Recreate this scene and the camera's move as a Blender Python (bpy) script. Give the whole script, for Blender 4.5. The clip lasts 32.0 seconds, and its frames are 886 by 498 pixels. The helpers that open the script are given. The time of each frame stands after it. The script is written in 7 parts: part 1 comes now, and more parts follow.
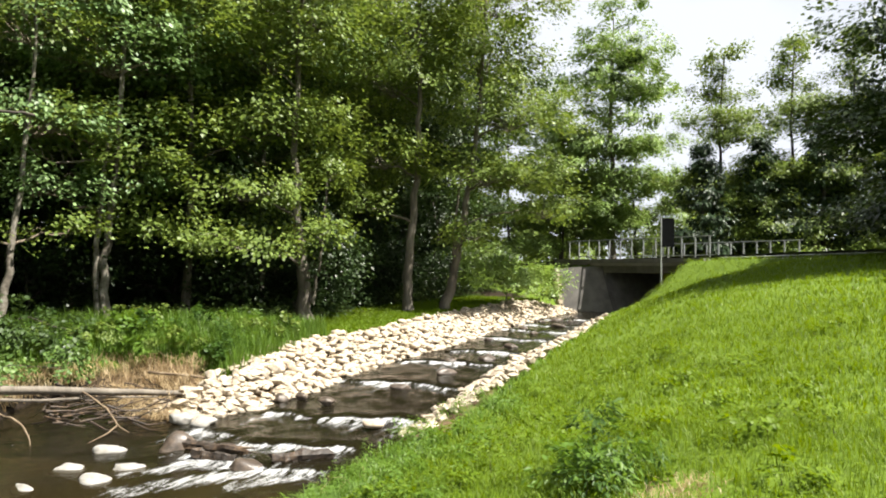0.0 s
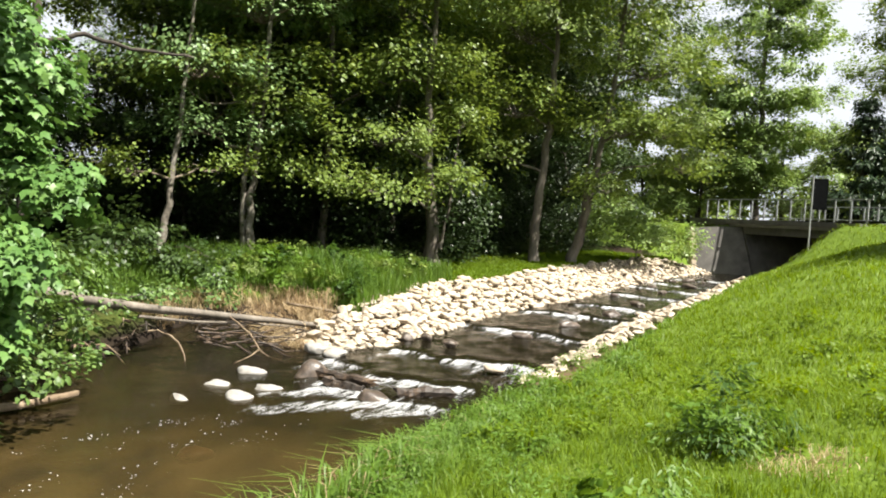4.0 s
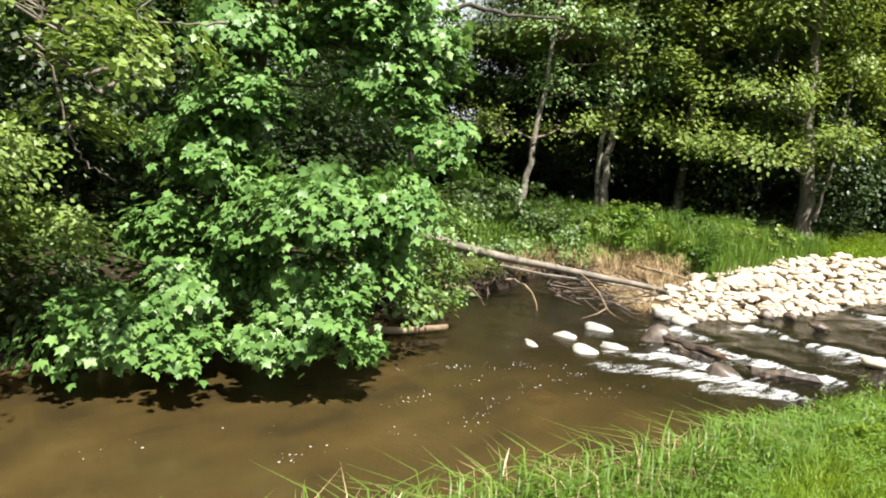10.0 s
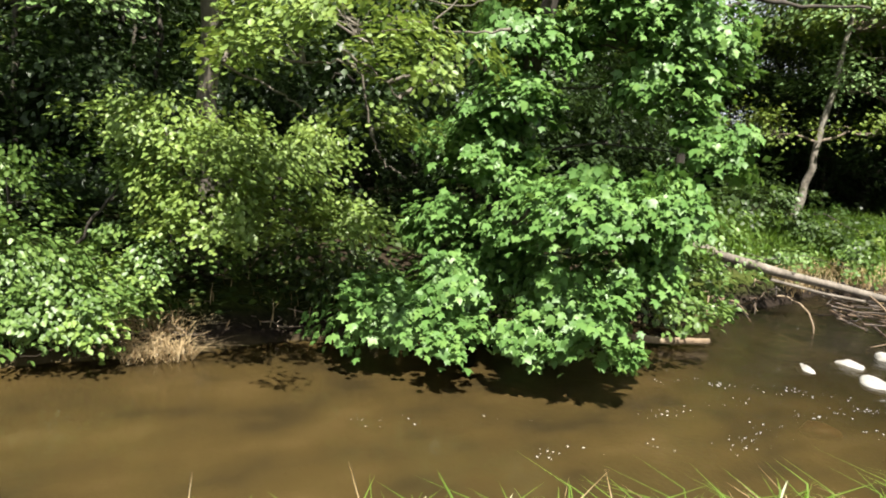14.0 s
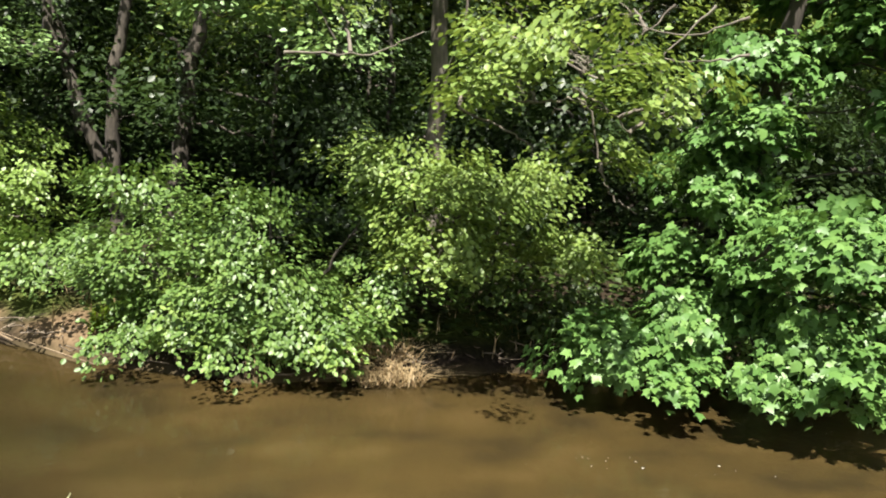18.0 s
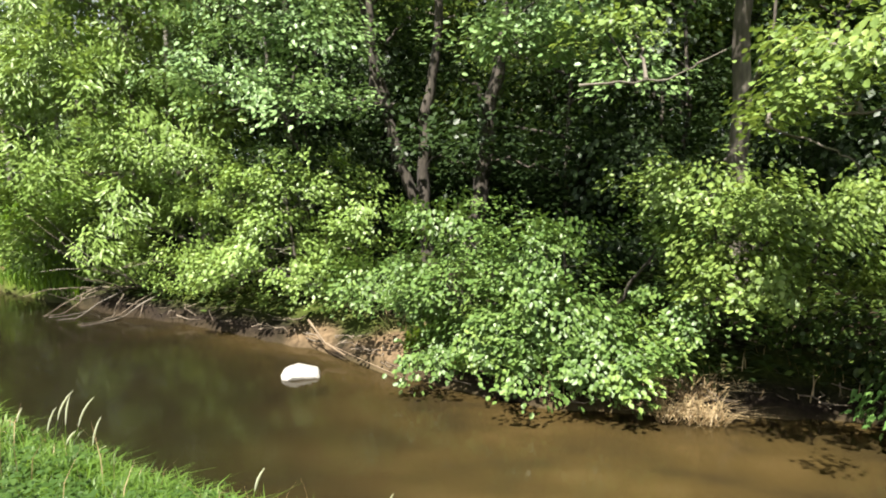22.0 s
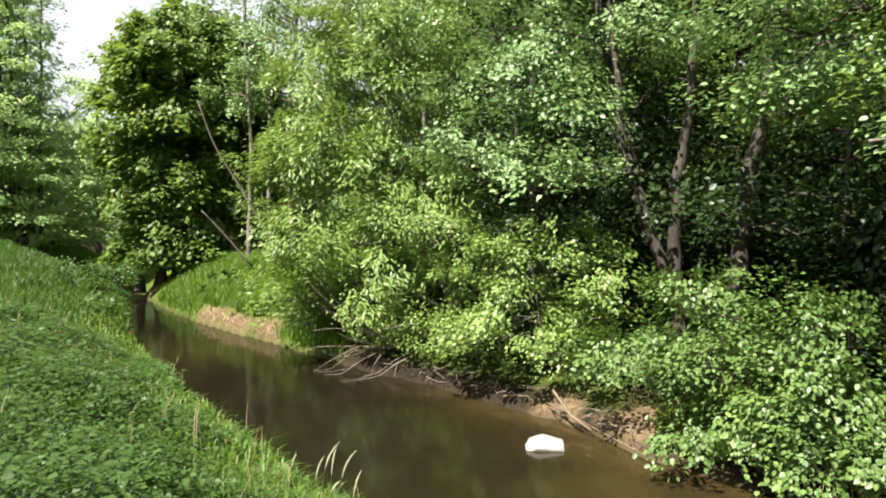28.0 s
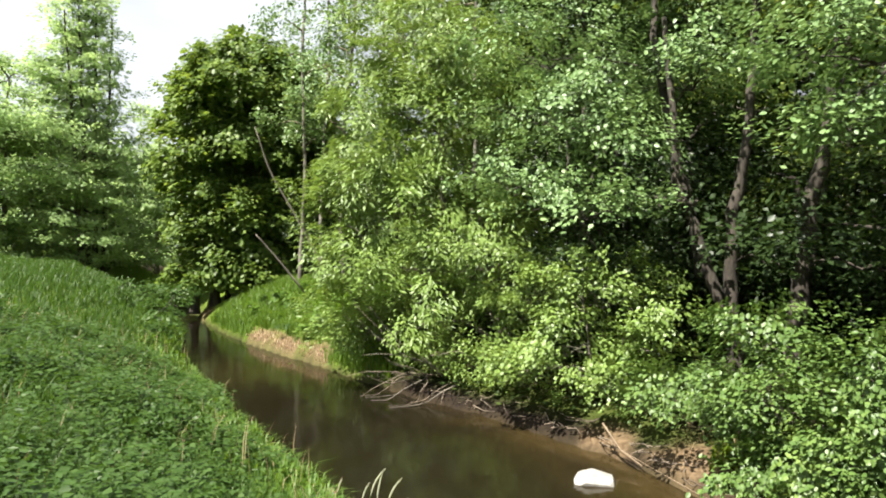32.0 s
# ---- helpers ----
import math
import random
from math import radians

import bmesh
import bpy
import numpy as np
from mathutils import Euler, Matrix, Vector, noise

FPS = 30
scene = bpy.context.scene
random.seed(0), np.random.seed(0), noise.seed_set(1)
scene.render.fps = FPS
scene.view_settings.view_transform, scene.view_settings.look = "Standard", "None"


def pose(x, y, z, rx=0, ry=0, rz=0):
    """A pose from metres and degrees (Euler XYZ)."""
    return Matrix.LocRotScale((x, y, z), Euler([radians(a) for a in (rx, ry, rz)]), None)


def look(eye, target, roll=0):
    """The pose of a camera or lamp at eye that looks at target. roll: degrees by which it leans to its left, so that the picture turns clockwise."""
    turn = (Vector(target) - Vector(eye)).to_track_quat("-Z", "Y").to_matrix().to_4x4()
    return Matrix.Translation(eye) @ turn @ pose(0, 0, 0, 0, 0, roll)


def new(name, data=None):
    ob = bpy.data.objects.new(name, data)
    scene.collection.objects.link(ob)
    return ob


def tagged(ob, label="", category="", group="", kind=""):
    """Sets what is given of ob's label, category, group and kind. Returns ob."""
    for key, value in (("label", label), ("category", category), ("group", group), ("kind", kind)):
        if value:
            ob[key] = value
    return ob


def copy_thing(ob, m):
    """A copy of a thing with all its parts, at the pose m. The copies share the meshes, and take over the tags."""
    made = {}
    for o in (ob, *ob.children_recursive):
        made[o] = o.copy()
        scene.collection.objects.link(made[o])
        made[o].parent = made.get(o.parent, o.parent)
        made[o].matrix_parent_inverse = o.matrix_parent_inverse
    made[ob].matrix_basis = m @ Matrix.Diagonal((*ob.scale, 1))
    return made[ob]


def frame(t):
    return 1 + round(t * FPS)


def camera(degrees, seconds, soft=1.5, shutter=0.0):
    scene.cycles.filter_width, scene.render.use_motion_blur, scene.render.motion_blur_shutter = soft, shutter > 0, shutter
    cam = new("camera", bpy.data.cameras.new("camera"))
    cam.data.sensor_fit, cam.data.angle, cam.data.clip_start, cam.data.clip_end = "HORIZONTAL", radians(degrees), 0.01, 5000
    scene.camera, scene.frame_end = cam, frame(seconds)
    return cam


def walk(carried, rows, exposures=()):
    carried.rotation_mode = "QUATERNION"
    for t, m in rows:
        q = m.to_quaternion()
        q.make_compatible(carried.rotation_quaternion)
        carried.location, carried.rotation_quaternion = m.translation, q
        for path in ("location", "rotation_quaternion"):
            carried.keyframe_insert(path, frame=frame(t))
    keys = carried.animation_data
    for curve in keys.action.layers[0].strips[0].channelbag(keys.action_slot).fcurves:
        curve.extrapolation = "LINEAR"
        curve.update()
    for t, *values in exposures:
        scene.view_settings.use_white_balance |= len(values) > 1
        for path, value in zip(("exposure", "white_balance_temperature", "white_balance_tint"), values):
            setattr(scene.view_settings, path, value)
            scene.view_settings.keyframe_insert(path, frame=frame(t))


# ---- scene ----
cam = camera(64.2, 32.0, 1.95)
# seconds, place, pitch, roll, heading
PATH = [
    (0.0, 0.01, -0.02, 2.80, 1.61, -0.57, -0.01),
    (0.5, 0.01, -0.02, 2.80, 0.62, -1.08, 2.49),
    (1.0, 0.01, -0.03, 2.80, 0.83, -1.27, 3.45),
    (1.5, 0.01, -0.02, 2.79, 0.54, -1.18, 3.85),
    (2.0, 0.01, -0.02, 2.78, 0.57, -1.33, 4.16),
    (2.5, -0.00, -0.03, 2.78, 0.04, -1.92, 5.58),
    (3.0, -0.01, -0.04, 2.77, -1.32, -2.91, 7.78),
    (3.5, -0.01, -0.05, 2.77, -2.22, -3.34, 8.70),
    (5.5, -0.04, -0.06, 2.76, -3.75, -3.21, 15.45),
    (6.0, -0.04, -0.07, 2.76, -4.00, -3.90, 15.49),
    (6.5, -0.04, -0.07, 2.75, -4.57, -4.60, 17.53),
    (7.0, -0.04, -0.07, 2.75, -4.20, -4.45, 19.36),
    (7.5, -0.05, -0.08, 2.74, -5.27, -4.69, 22.50),
    (8.0, -0.05, -0.08, 2.74, -5.71, -4.52, 25.60),
    (8.5, -0.06, -0.09, 2.74, -6.89, -4.49, 31.62),
    (9.0, -0.06, -0.09, 2.74, -7.06, -4.30, 34.75),
    (9.5, -0.07, -0.09, 2.73, -7.11, -4.66, 36.39),
    (10.0, -0.07, -0.10, 2.73, -7.90, -4.82, 38.30),
    (10.5, -0.07, -0.11, 2.72, -8.24, -5.08, 41.46),
    (11.0, -0.08, -0.14, 2.72, -8.58, -4.72, 44.14),
    (11.5, -0.10, -0.16, 2.72, -8.26, -4.61, 45.68),
    (12.0, -0.12, -0.19, 2.72, -9.23, -5.26, 46.07),
    (12.5, -0.15, -0.22, 2.72, -9.69, -5.56, 47.88),
    (13.0, -0.17, -0.25, 2.72, -9.52, -5.58, 50.48),
    (13.5, -0.18, -0.28, 2.72, -9.81, -4.84, 54.10),
    (14.0, -0.19, -0.30, 2.72, -9.56, -5.25, 58.20),
    (14.5, -0.20, -0.31, 2.72, -9.40, -5.15, 60.56),
    (16.5, -0.24, -0.51, 2.70, -9.12, -4.21, 64.69),
    (17.0, -0.24, -0.51, 2.71, -8.36, -3.60, 67.42),
    (17.5, -0.23, -0.50, 2.72, -8.22, -3.31, 70.69),
    (18.0, -0.23, -0.49, 2.74, -8.19, -3.30, 74.76),
    (18.5, -0.22, -0.47, 2.75, -8.59, -3.21, 79.18),
    (19.0, -0.20, -0.46, 2.76, -8.25, -2.68, 83.60),
    (19.5, -0.19, -0.45, 2.76, -8.40, -2.10, 87.44),
    (20.0, -0.19, -0.46, 2.76, -8.00, -1.60, 91.82),
    (20.5, -0.18, -0.48, 2.76, -7.80, -1.88, 92.80),
    (21.0, -0.17, -0.51, 2.76, -7.51, -1.15, 93.94),
    (21.5, -0.17, -0.53, 2.76, -6.78, -0.48, 96.16),
    (22.0, -0.17, -0.55, 2.74, -6.51, -0.21, 97.69),
    (22.5, -0.19, -0.56, 2.72, -5.72, 0.11, 99.42),
    (23.0, -0.21, -0.57, 2.70, -5.22, 0.12, 101.05),
    (23.5, -0.22, -0.58, 2.69, -4.36, 0.47, 103.89),
    (24.0, -0.22, -0.60, 2.69, -3.35, 0.56, 105.70),
    (24.5, -0.22, -0.63, 2.68, -3.23, 0.05, 107.82),
    (25.0, -0.21, -0.65, 2.68, -2.00, 0.42, 109.07),
    (25.5, -0.21, -0.66, 2.69, -1.40, 0.91, 110.85),
    (26.0, -0.22, -0.66, 2.69, -0.78, 0.81, 111.67),
    (26.5, -0.22, -0.67, 2.69, -1.14, 0.60, 113.29),
    (28.5, -0.22, -0.69, 2.73, -0.51, 0.00, 118.24),
    (29.0, -0.21, -0.69, 2.72, -0.09, -0.08, 119.68),
    (29.5, -0.21, -0.69, 2.72, 0.62, -0.46, 119.58),
    (30.0, -0.20, -0.69, 2.72, 0.55, -0.53, 120.38),
    (30.5, -0.21, -0.70, 2.72, 0.76, -0.99, 120.84),
    (31.0, -0.21, -0.70, 2.72, 0.58, -1.20, 120.51),
    (31.5, -0.21, -0.70, 2.72, 0.94, -1.12, 120.49),
    (32.0, -0.22, -0.71, 2.72, 1.26, -1.04, 120.79),
]
walk(cam, [(t, pose(x, y, z, 90 + p, r, h)) for t, x, y, z, p, r, h in PATH], [(0.0, 1.82), (7.0, 1.86), (10.0, 1.97), (18.0, 1.96), (22.0, 2.10), (27.0, 2.0), (32.0, 1.92)])

# ---- light ----
SUN = Vector((0.46, -0.18, 0.84)).normalized()
world = bpy.data.worlds.new("sky")
scene.world = world
world.use_nodes = True
wn, wl = world.node_tree.nodes, world.node_tree.links
sky = wn.new("ShaderNodeTexSky")
sky.sky_type, sky.sun_disc = "NISHITA", False
sky.sun_elevation = math.asin(SUN.z)
sky.sun_rotation = math.atan2(SUN.x, SUN.y)
sky.dust_density, sky.air_density = 2.5, 1.0
haze = wn.new("ShaderNodeHueSaturation")  # thin bright cloud takes most of the blue out
haze.inputs["Saturation"].default_value, haze.inputs["Value"].default_value = 0.45, 1.2
wl.new(sky.outputs[0], haze.inputs["Color"])
wt = wn.new("ShaderNodeTexCoord")
wm = wn.new("ShaderNodeMapping")
wm.inputs["Scale"].default_value = (1.0, 1.0, 2.2)
wm.inputs["Location"].default_value = (0.35, 0.1, 0.0)
wc = wn.new("ShaderNodeTexNoise")
wc.inputs["Scale"].default_value, wc.inputs["Detail"].default_value = 1.6, 6.0
wr = wn.new("ShaderNodeMapRange")
wr.inputs["From Min"].default_value, wr.inputs["From Max"].default_value = 0.14, 0.42
cloud = wn.new("ShaderNodeMix")
cloud.data_type = "RGBA"
wl.new(wt.outputs["Generated"], wm.inputs[0])
wl.new(wm.outputs[0], wc.inputs["Vector"])
wl.new(wc.outputs[0], wr.inputs["Value"])
wl.new(wr.outputs[0], cloud.inputs["Factor"])
wl.new(haze.outputs[0], cloud.inputs["A"])
cloud.inputs["B"].default_value = (6.6, 6.9, 7.5, 1)
wl.new(cloud.outputs["Result"], wn["Background"].inputs[0])
wn["Background"].inputs[1].default_value = 0.042
sun_data = bpy.data.lights.new("sun", "SUN")
sun_data.energy, sun_data.angle, sun_data.color = 5.0, radians(0.6), (1.0, 0.95, 0.86)
sun = new("sun", sun_data)
sun.matrix_world = look(SUN * 100, (0, 0, 0))


# ---- materials ----
def material(name):
    m = bpy.data.materials.new(name)
    m.use_nodes = True
    return m, m.node_tree.nodes, m.node_tree.links, m.node_tree.nodes["Principled BSDF"]


def ramp(n, stops):
    r = n.new("ShaderNodeValToRGB")
    while len(r.color_ramp.elements) < len(stops):
        r.color_ramp.elements.new(0.5)
    for e, (p, c) in zip(r.color_ramp.elements, stops):
        e.position, e.color = p, (*c, 1)
    return r


def noise_tex(n, l, scale, detail=4.0, stretch=None, coords="Object"):
    tc = n.new("ShaderNodeTexCoord")
    t = n.new("ShaderNodeTexNoise")
    t.inputs["Scale"].default_value, t.inputs["Detail"].default_value = scale, detail
    if stretch:
        mp = n.new("ShaderNodeMapping")
        mp.inputs["Scale"].default_value = stretch
        l.new(tc.outputs[coords], mp.inputs[0])
        l.new(mp.outputs[0], t.inputs["Vector"])
    else:
        l.new(tc.outputs[coords], t.inputs["Vector"])
    return t


def rough_mat(name, stops, scale=6.0, fine=40.0, rough=0.85, bump=0.4, depth=0.02, stretch=None, per_object=0.0, metal=0.0):
    """A surface with two scales of variation and fine relief."""
    m, n, l, b = material(name)
    t1 = noise_tex(n, l, scale, 5, stretch)
    t2 = noise_tex(n, l, fine, 3, stretch)
    mix = n.new("ShaderNodeMath")
    mix.operation = "MULTIPLY_ADD"
    mix.inputs[1].default_value = 0.35
    l.new(t2.outputs[0], mix.inputs[0])
    s = n.new("ShaderNodeMath")
    s.operation = "MULTIPLY"
    s.inputs[1].default_value = 0.65
    l.new(t1.outputs[0], s.inputs[0])
    l.new(s.outputs[0], mix.inputs[2])
    r = ramp(n, stops)
    l.new(mix.outputs[0], r.inputs[0])
    colour = r.outputs[0]
    if per_object:
        oi = n.new("ShaderNodeObjectInfo")
        hs = n.new("ShaderNodeHueSaturation")
        mr = n.new("ShaderNodeMapRange")
        mr.inputs[3].default_value, mr.inputs[4].default_value = 1 - per_object, 1 + per_object
        l.new(oi.outputs["Random"], mr.inputs[0])
        l.new(mr.outputs[0], hs.inputs["Value"])
        l.new(colour, hs.inputs["Color"])
        colour = hs.outputs[0]
    l.new(colour, b.inputs["Base Color"])
    b.inputs["Roughness"].default_value, b.inputs["Metallic"].default_value = rough, metal
    bp = n.new("ShaderNodeBump")
    bp.inputs["Strength"].default_value, bp.inputs["Distance"].default_value = bump, depth
    l.new(mix.outputs[0], bp.inputs["Height"])
    l.new(bp.outputs[0], b.inputs["Normal"])
    return m


def leaf_mat(name, dark, mid, light, through_light=0.26, gloss=0.30):
    """Leaves: each one a shade of its own, shining a little and letting light through."""
    m, n, l, b = material(name)
    g = n.new("ShaderNodeNewGeometry")
    low = tuple(0.45 * a + 0.55 * c for a, c in zip(dark, mid))
    high = tuple(0.62 * a + 0.38 * c for a, c in zip(mid, light))
    r = ramp(n, [(0.1, low), (0.5, mid), (0.9, high)])
    t = noise_tex(n, l, 1.1, 3)
    a = n.new("ShaderNodeMath")
    a.operation = "MULTIPLY_ADD"
    a.inputs[1].default_value = 0.50
    l.new(g.outputs["Random Per Island"], a.inputs[0])
    s = n.new("ShaderNodeMath")
    s.operation = "MULTIPLY"
    s.inputs[1].default_value = 0.55
    l.new(t.outputs[0], s.inputs[0])
    l.new(s.outputs[0], a.inputs[2])
    l.new(a.outputs[0], r.inputs[0])
    l.new(r.outputs[0], b.inputs["Base Color"])
    b.inputs["Roughness"].default_value = 0.44
    b.inputs["Specular IOR Level"].default_value = gloss
    tr = n.new("ShaderNodeBsdfTranslucent")
    hs = n.new("ShaderNodeHueSaturation")
    hs.inputs["Hue"].default_value, hs.inputs["Saturation"].default_value, hs.inputs["Value"].default_value = 0.485, 1.1, 1.5
    l.new(r.outputs[0], hs.inputs["Color"])
    l.new(hs.outputs[0], tr.inputs[0])
    mx = n.new("ShaderNodeMixShader")
    mx.inputs[0].default_value = through_light
    l.new(b.outputs[0], mx.inputs[1])
    l.new(tr.outputs[0], mx.inputs[2])
    l.new(mx.outputs[0], n["Material Output"].inputs["Surface"])
    return m


LEAF_ALDER = leaf_mat("leaf_alder", (0.030, 0.050, 0.011), (0.102, 0.148, 0.030), (0.29, 0.35, 0.082), 0.32, 0.22)
LEAF_MAPLE = leaf_mat("leaf_maple", (0.022, 0.054, 0.014), (0.072, 0.146, 0.036), (0.23, 0.35, 0.095), 0.24, 0.28)
LEAF_LIME = leaf_mat("leaf_lime", (0.034, 0.060, 0.014), (0.116, 0.174, 0.040), (0.34, 0.41, 0.11), 0.30, 0.32)
LEAF_HAZEL = leaf_mat("leaf_hazel", (0.018, 0.041, 0.010), (0.070, 0.124, 0.028), (0.235, 0.325, 0.082), 0.24, 0.36)
LEAF_ROUND = leaf_mat("leaf_round", (0.017, 0.034, 0.0102), (0.085, 0.136, 0.0289), (0.374, 0.476, 0.0935), 0.40, 0.2)
LEAF_LARCH = leaf_mat("leaf_larch", (0.0796, 0.131, 0.0523), (0.216, 0.306, 0.124), (0.409, 0.5, 0.235), 0.55, 0.2)
LEAF_WILLOW = leaf_mat("leaf_willow", (0.042, 0.076, 0.016), (0.126, 0.194, 0.042), (0.31, 0.40, 0.11), 0.26, 0.38)
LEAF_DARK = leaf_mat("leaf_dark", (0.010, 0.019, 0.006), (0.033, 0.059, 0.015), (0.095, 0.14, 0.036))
# undergrowth leaves, with the shade under the trees put into their colour
LEAF_SHADED = leaf_mat("leaf_shaded", (0.007, 0.014, 0.004), (0.020, 0.038, 0.010), (0.062, 0.095, 0.024))
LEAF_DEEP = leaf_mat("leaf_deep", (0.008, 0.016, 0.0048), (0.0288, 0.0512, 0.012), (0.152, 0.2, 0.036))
LEAF_PALE = leaf_mat("leaf_pale", (0.0294, 0.0636, 0.0214), (0.116, 0.191, 0.063), (0.303, 0.401, 0.163), 0.22, 0.38)
NEEDLE = leaf_mat("needle", (0.010, 0.022, 0.010), (0.022, 0.042, 0.016), (0.045, 0.075, 0.025), 0.15)
GRASS_SHORT = leaf_mat("grass_short", (0.045, 0.0788, 0.006), (0.0938, 0.15, 0.0105), (0.165, 0.225, 0.0225), 0.4, 0.12)
GRASS_TALL = leaf_mat("grass_tall", (0.014, 0.034, 0.006), (0.038, 0.078, 0.014), (0.090, 0.145, 0.036), 0.4, 0.15)
GRASS_REED = leaf_mat("grass_reed", (0.034, 0.072, 0.010), (0.080, 0.145, 0.020), (0.165, 0.25, 0.05), 0.4, 0.2)
HERB = leaf_mat("herb", (0.018, 0.042, 0.008), (0.042, 0.082, 0.017), (0.10, 0.155, 0.036), 0.35, 0.18)
PLUME = leaf_mat("grass_plume", (0.30, 0.32, 0.20), (0.42, 0.44, 0.30), (0.55, 0.56, 0.42), 0.3, 0.2)
STRAW = leaf_mat("straw", (0.15, 0.105, 0.0525), (0.285, 0.217, 0.12), (0.435, 0.36, 0.225), 0.3, 0.2)
BARK_GREY = rough_mat("bark_grey", [(0.3, (0.0319, 0.0255, 0.0191)), (0.5, (0.102, 0.0859, 0.067)), (0.7, (0.191, 0.173, 0.14))], 5, 30, 0.9, 0.8, 0.03, (0.637, 0.637, 0.16))
BARK_DARK = rough_mat("bark_dark", [(0.3, (0.011, 0.009, 0.0065)), (0.5, (0.034, 0.027, 0.020)), (0.72, (0.085, 0.071, 0.052))], 6, 34, 0.92, 0.9, 0.03, (0.75, 0.75, 0.188))
BARK_PALE = rough_mat("bark_pale", [(0.36, (0.026, 0.021, 0.016)), (0.47, (0.105, 0.09, 0.068)), (0.62, (0.22, 0.20, 0.168))], 4, 22, 0.85, 0.5, 0.02, (0.525, 0.525, 0.735))
TWIG = rough_mat("twig", [(0.35, (0.06, 0.045, 0.03)), (0.65, (0.19, 0.15, 0.11))], 8, 50, 0.9, 0.4, 0.01)
DRIFTWOOD = rough_mat("driftwood", [(0.3, (0.0638, 0.0413, 0.024)), (0.5, (0.143, 0.101, 0.06)), (0.7, (0.247, 0.195, 0.128))], 4, 40, 0.8, 0.6, 0.02, (0.75, 0.15, 0.75))
WETWOOD = rough_mat("wet_wood", [(0.32, (0.007, 0.005, 0.003)), (0.50, (0.026, 0.016, 0.009)), (0.66, (0.11, 0.068, 0.036))], 5, 30, 0.65, 0.7, 0.02, (1, 1, 1))
STONE = rough_mat("riprap_stone", [(0.3, (0.19, 0.135, 0.08)), (0.5, (0.30, 0.25, 0.185)), (0.68, (0.41, 0.365, 0.295))], 3.5, 30, 0.8, 0.5, 0.02, None, 0.18)
FOAM = rough_mat("foam", [(0.3, (0.24, 0.24, 0.23)), (0.5, (0.32, 0.32, 0.31)), (0.7, (0.42, 0.42, 0.41))], 20, 120, 0.6, 0.3, 0.004)
STONE_WHITE = rough_mat("white_stone", [(0.3, (0.155, 0.142, 0.118)), (0.5, (0.223, 0.213, 0.192)), (0.7, (0.26, 0.254, 0.241))], 5, 40, 0.75, 0.4, 0.015)
STONE_WET = rough_mat("wet_stone", [(0.3, (0.020, 0.015, 0.011)), (0.5, (0.055, 0.042, 0.032)), (0.7, (0.12, 0.09, 0.065))], 5, 30, 0.42, 0.5, 0.02)
STONE_RUST = rough_mat("rusty_stone", [(0.3, (0.06, 0.022, 0.010)), (0.5, (0.15, 0.06, 0.025)), (0.7, (0.22, 0.11, 0.05))], 5, 30, 0.4, 0.5, 0.02)
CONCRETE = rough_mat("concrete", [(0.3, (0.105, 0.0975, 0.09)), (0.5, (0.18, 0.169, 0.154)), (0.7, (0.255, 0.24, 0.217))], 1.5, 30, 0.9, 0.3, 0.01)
# darker copy of the concrete, with shade put into its colour
CONCRETE_SHADED = rough_mat("concrete_shaded", [(0.3, (0.05, 0.046, 0.042)), (0.5, (0.095, 0.088, 0.08)), (0.7, (0.15, 0.14, 0.125))], 1.8, 30, 0.9, 0.3, 0.01)
STEEL = rough_mat("galvanised_steel", [(0.3, (0.315, 0.323, 0.323)), (0.6, (0.435, 0.443, 0.443))], 12, 60, 0.5, 0.1, 0.003, None, 0, 0.6)
DEADWOOD = rough_mat("dead_wood", [(0.3, (0.05, 0.042, 0.033)), (0.5, (0.12, 0.102, 0.08)), (0.7, (0.22, 0.19, 0.155))], 4, 40, 0.85, 0.6, 0.02, (1, 1, 0.3))
# near-black instead of grey: the panel's shade is put into its colour
SIGN_BACK = rough_mat("sign_back", [(0.3, (0.007, 0.0075, 0.008)), (0.6, (0.012, 0.0125, 0.0135))], 6, 40, 1.0, 0.1, 0.003)
SIGN_BACK.node_tree.nodes["Principled BSDF"].inputs["Specular IOR Level"].default_value = 0.05
ASPHALT = rough_mat("asphalt", [(0.3, (0.035, 0.035, 0.035)), (0.7, (0.075, 0.073, 0.07))], 3, 120, 0.9, 0.4, 0.01)


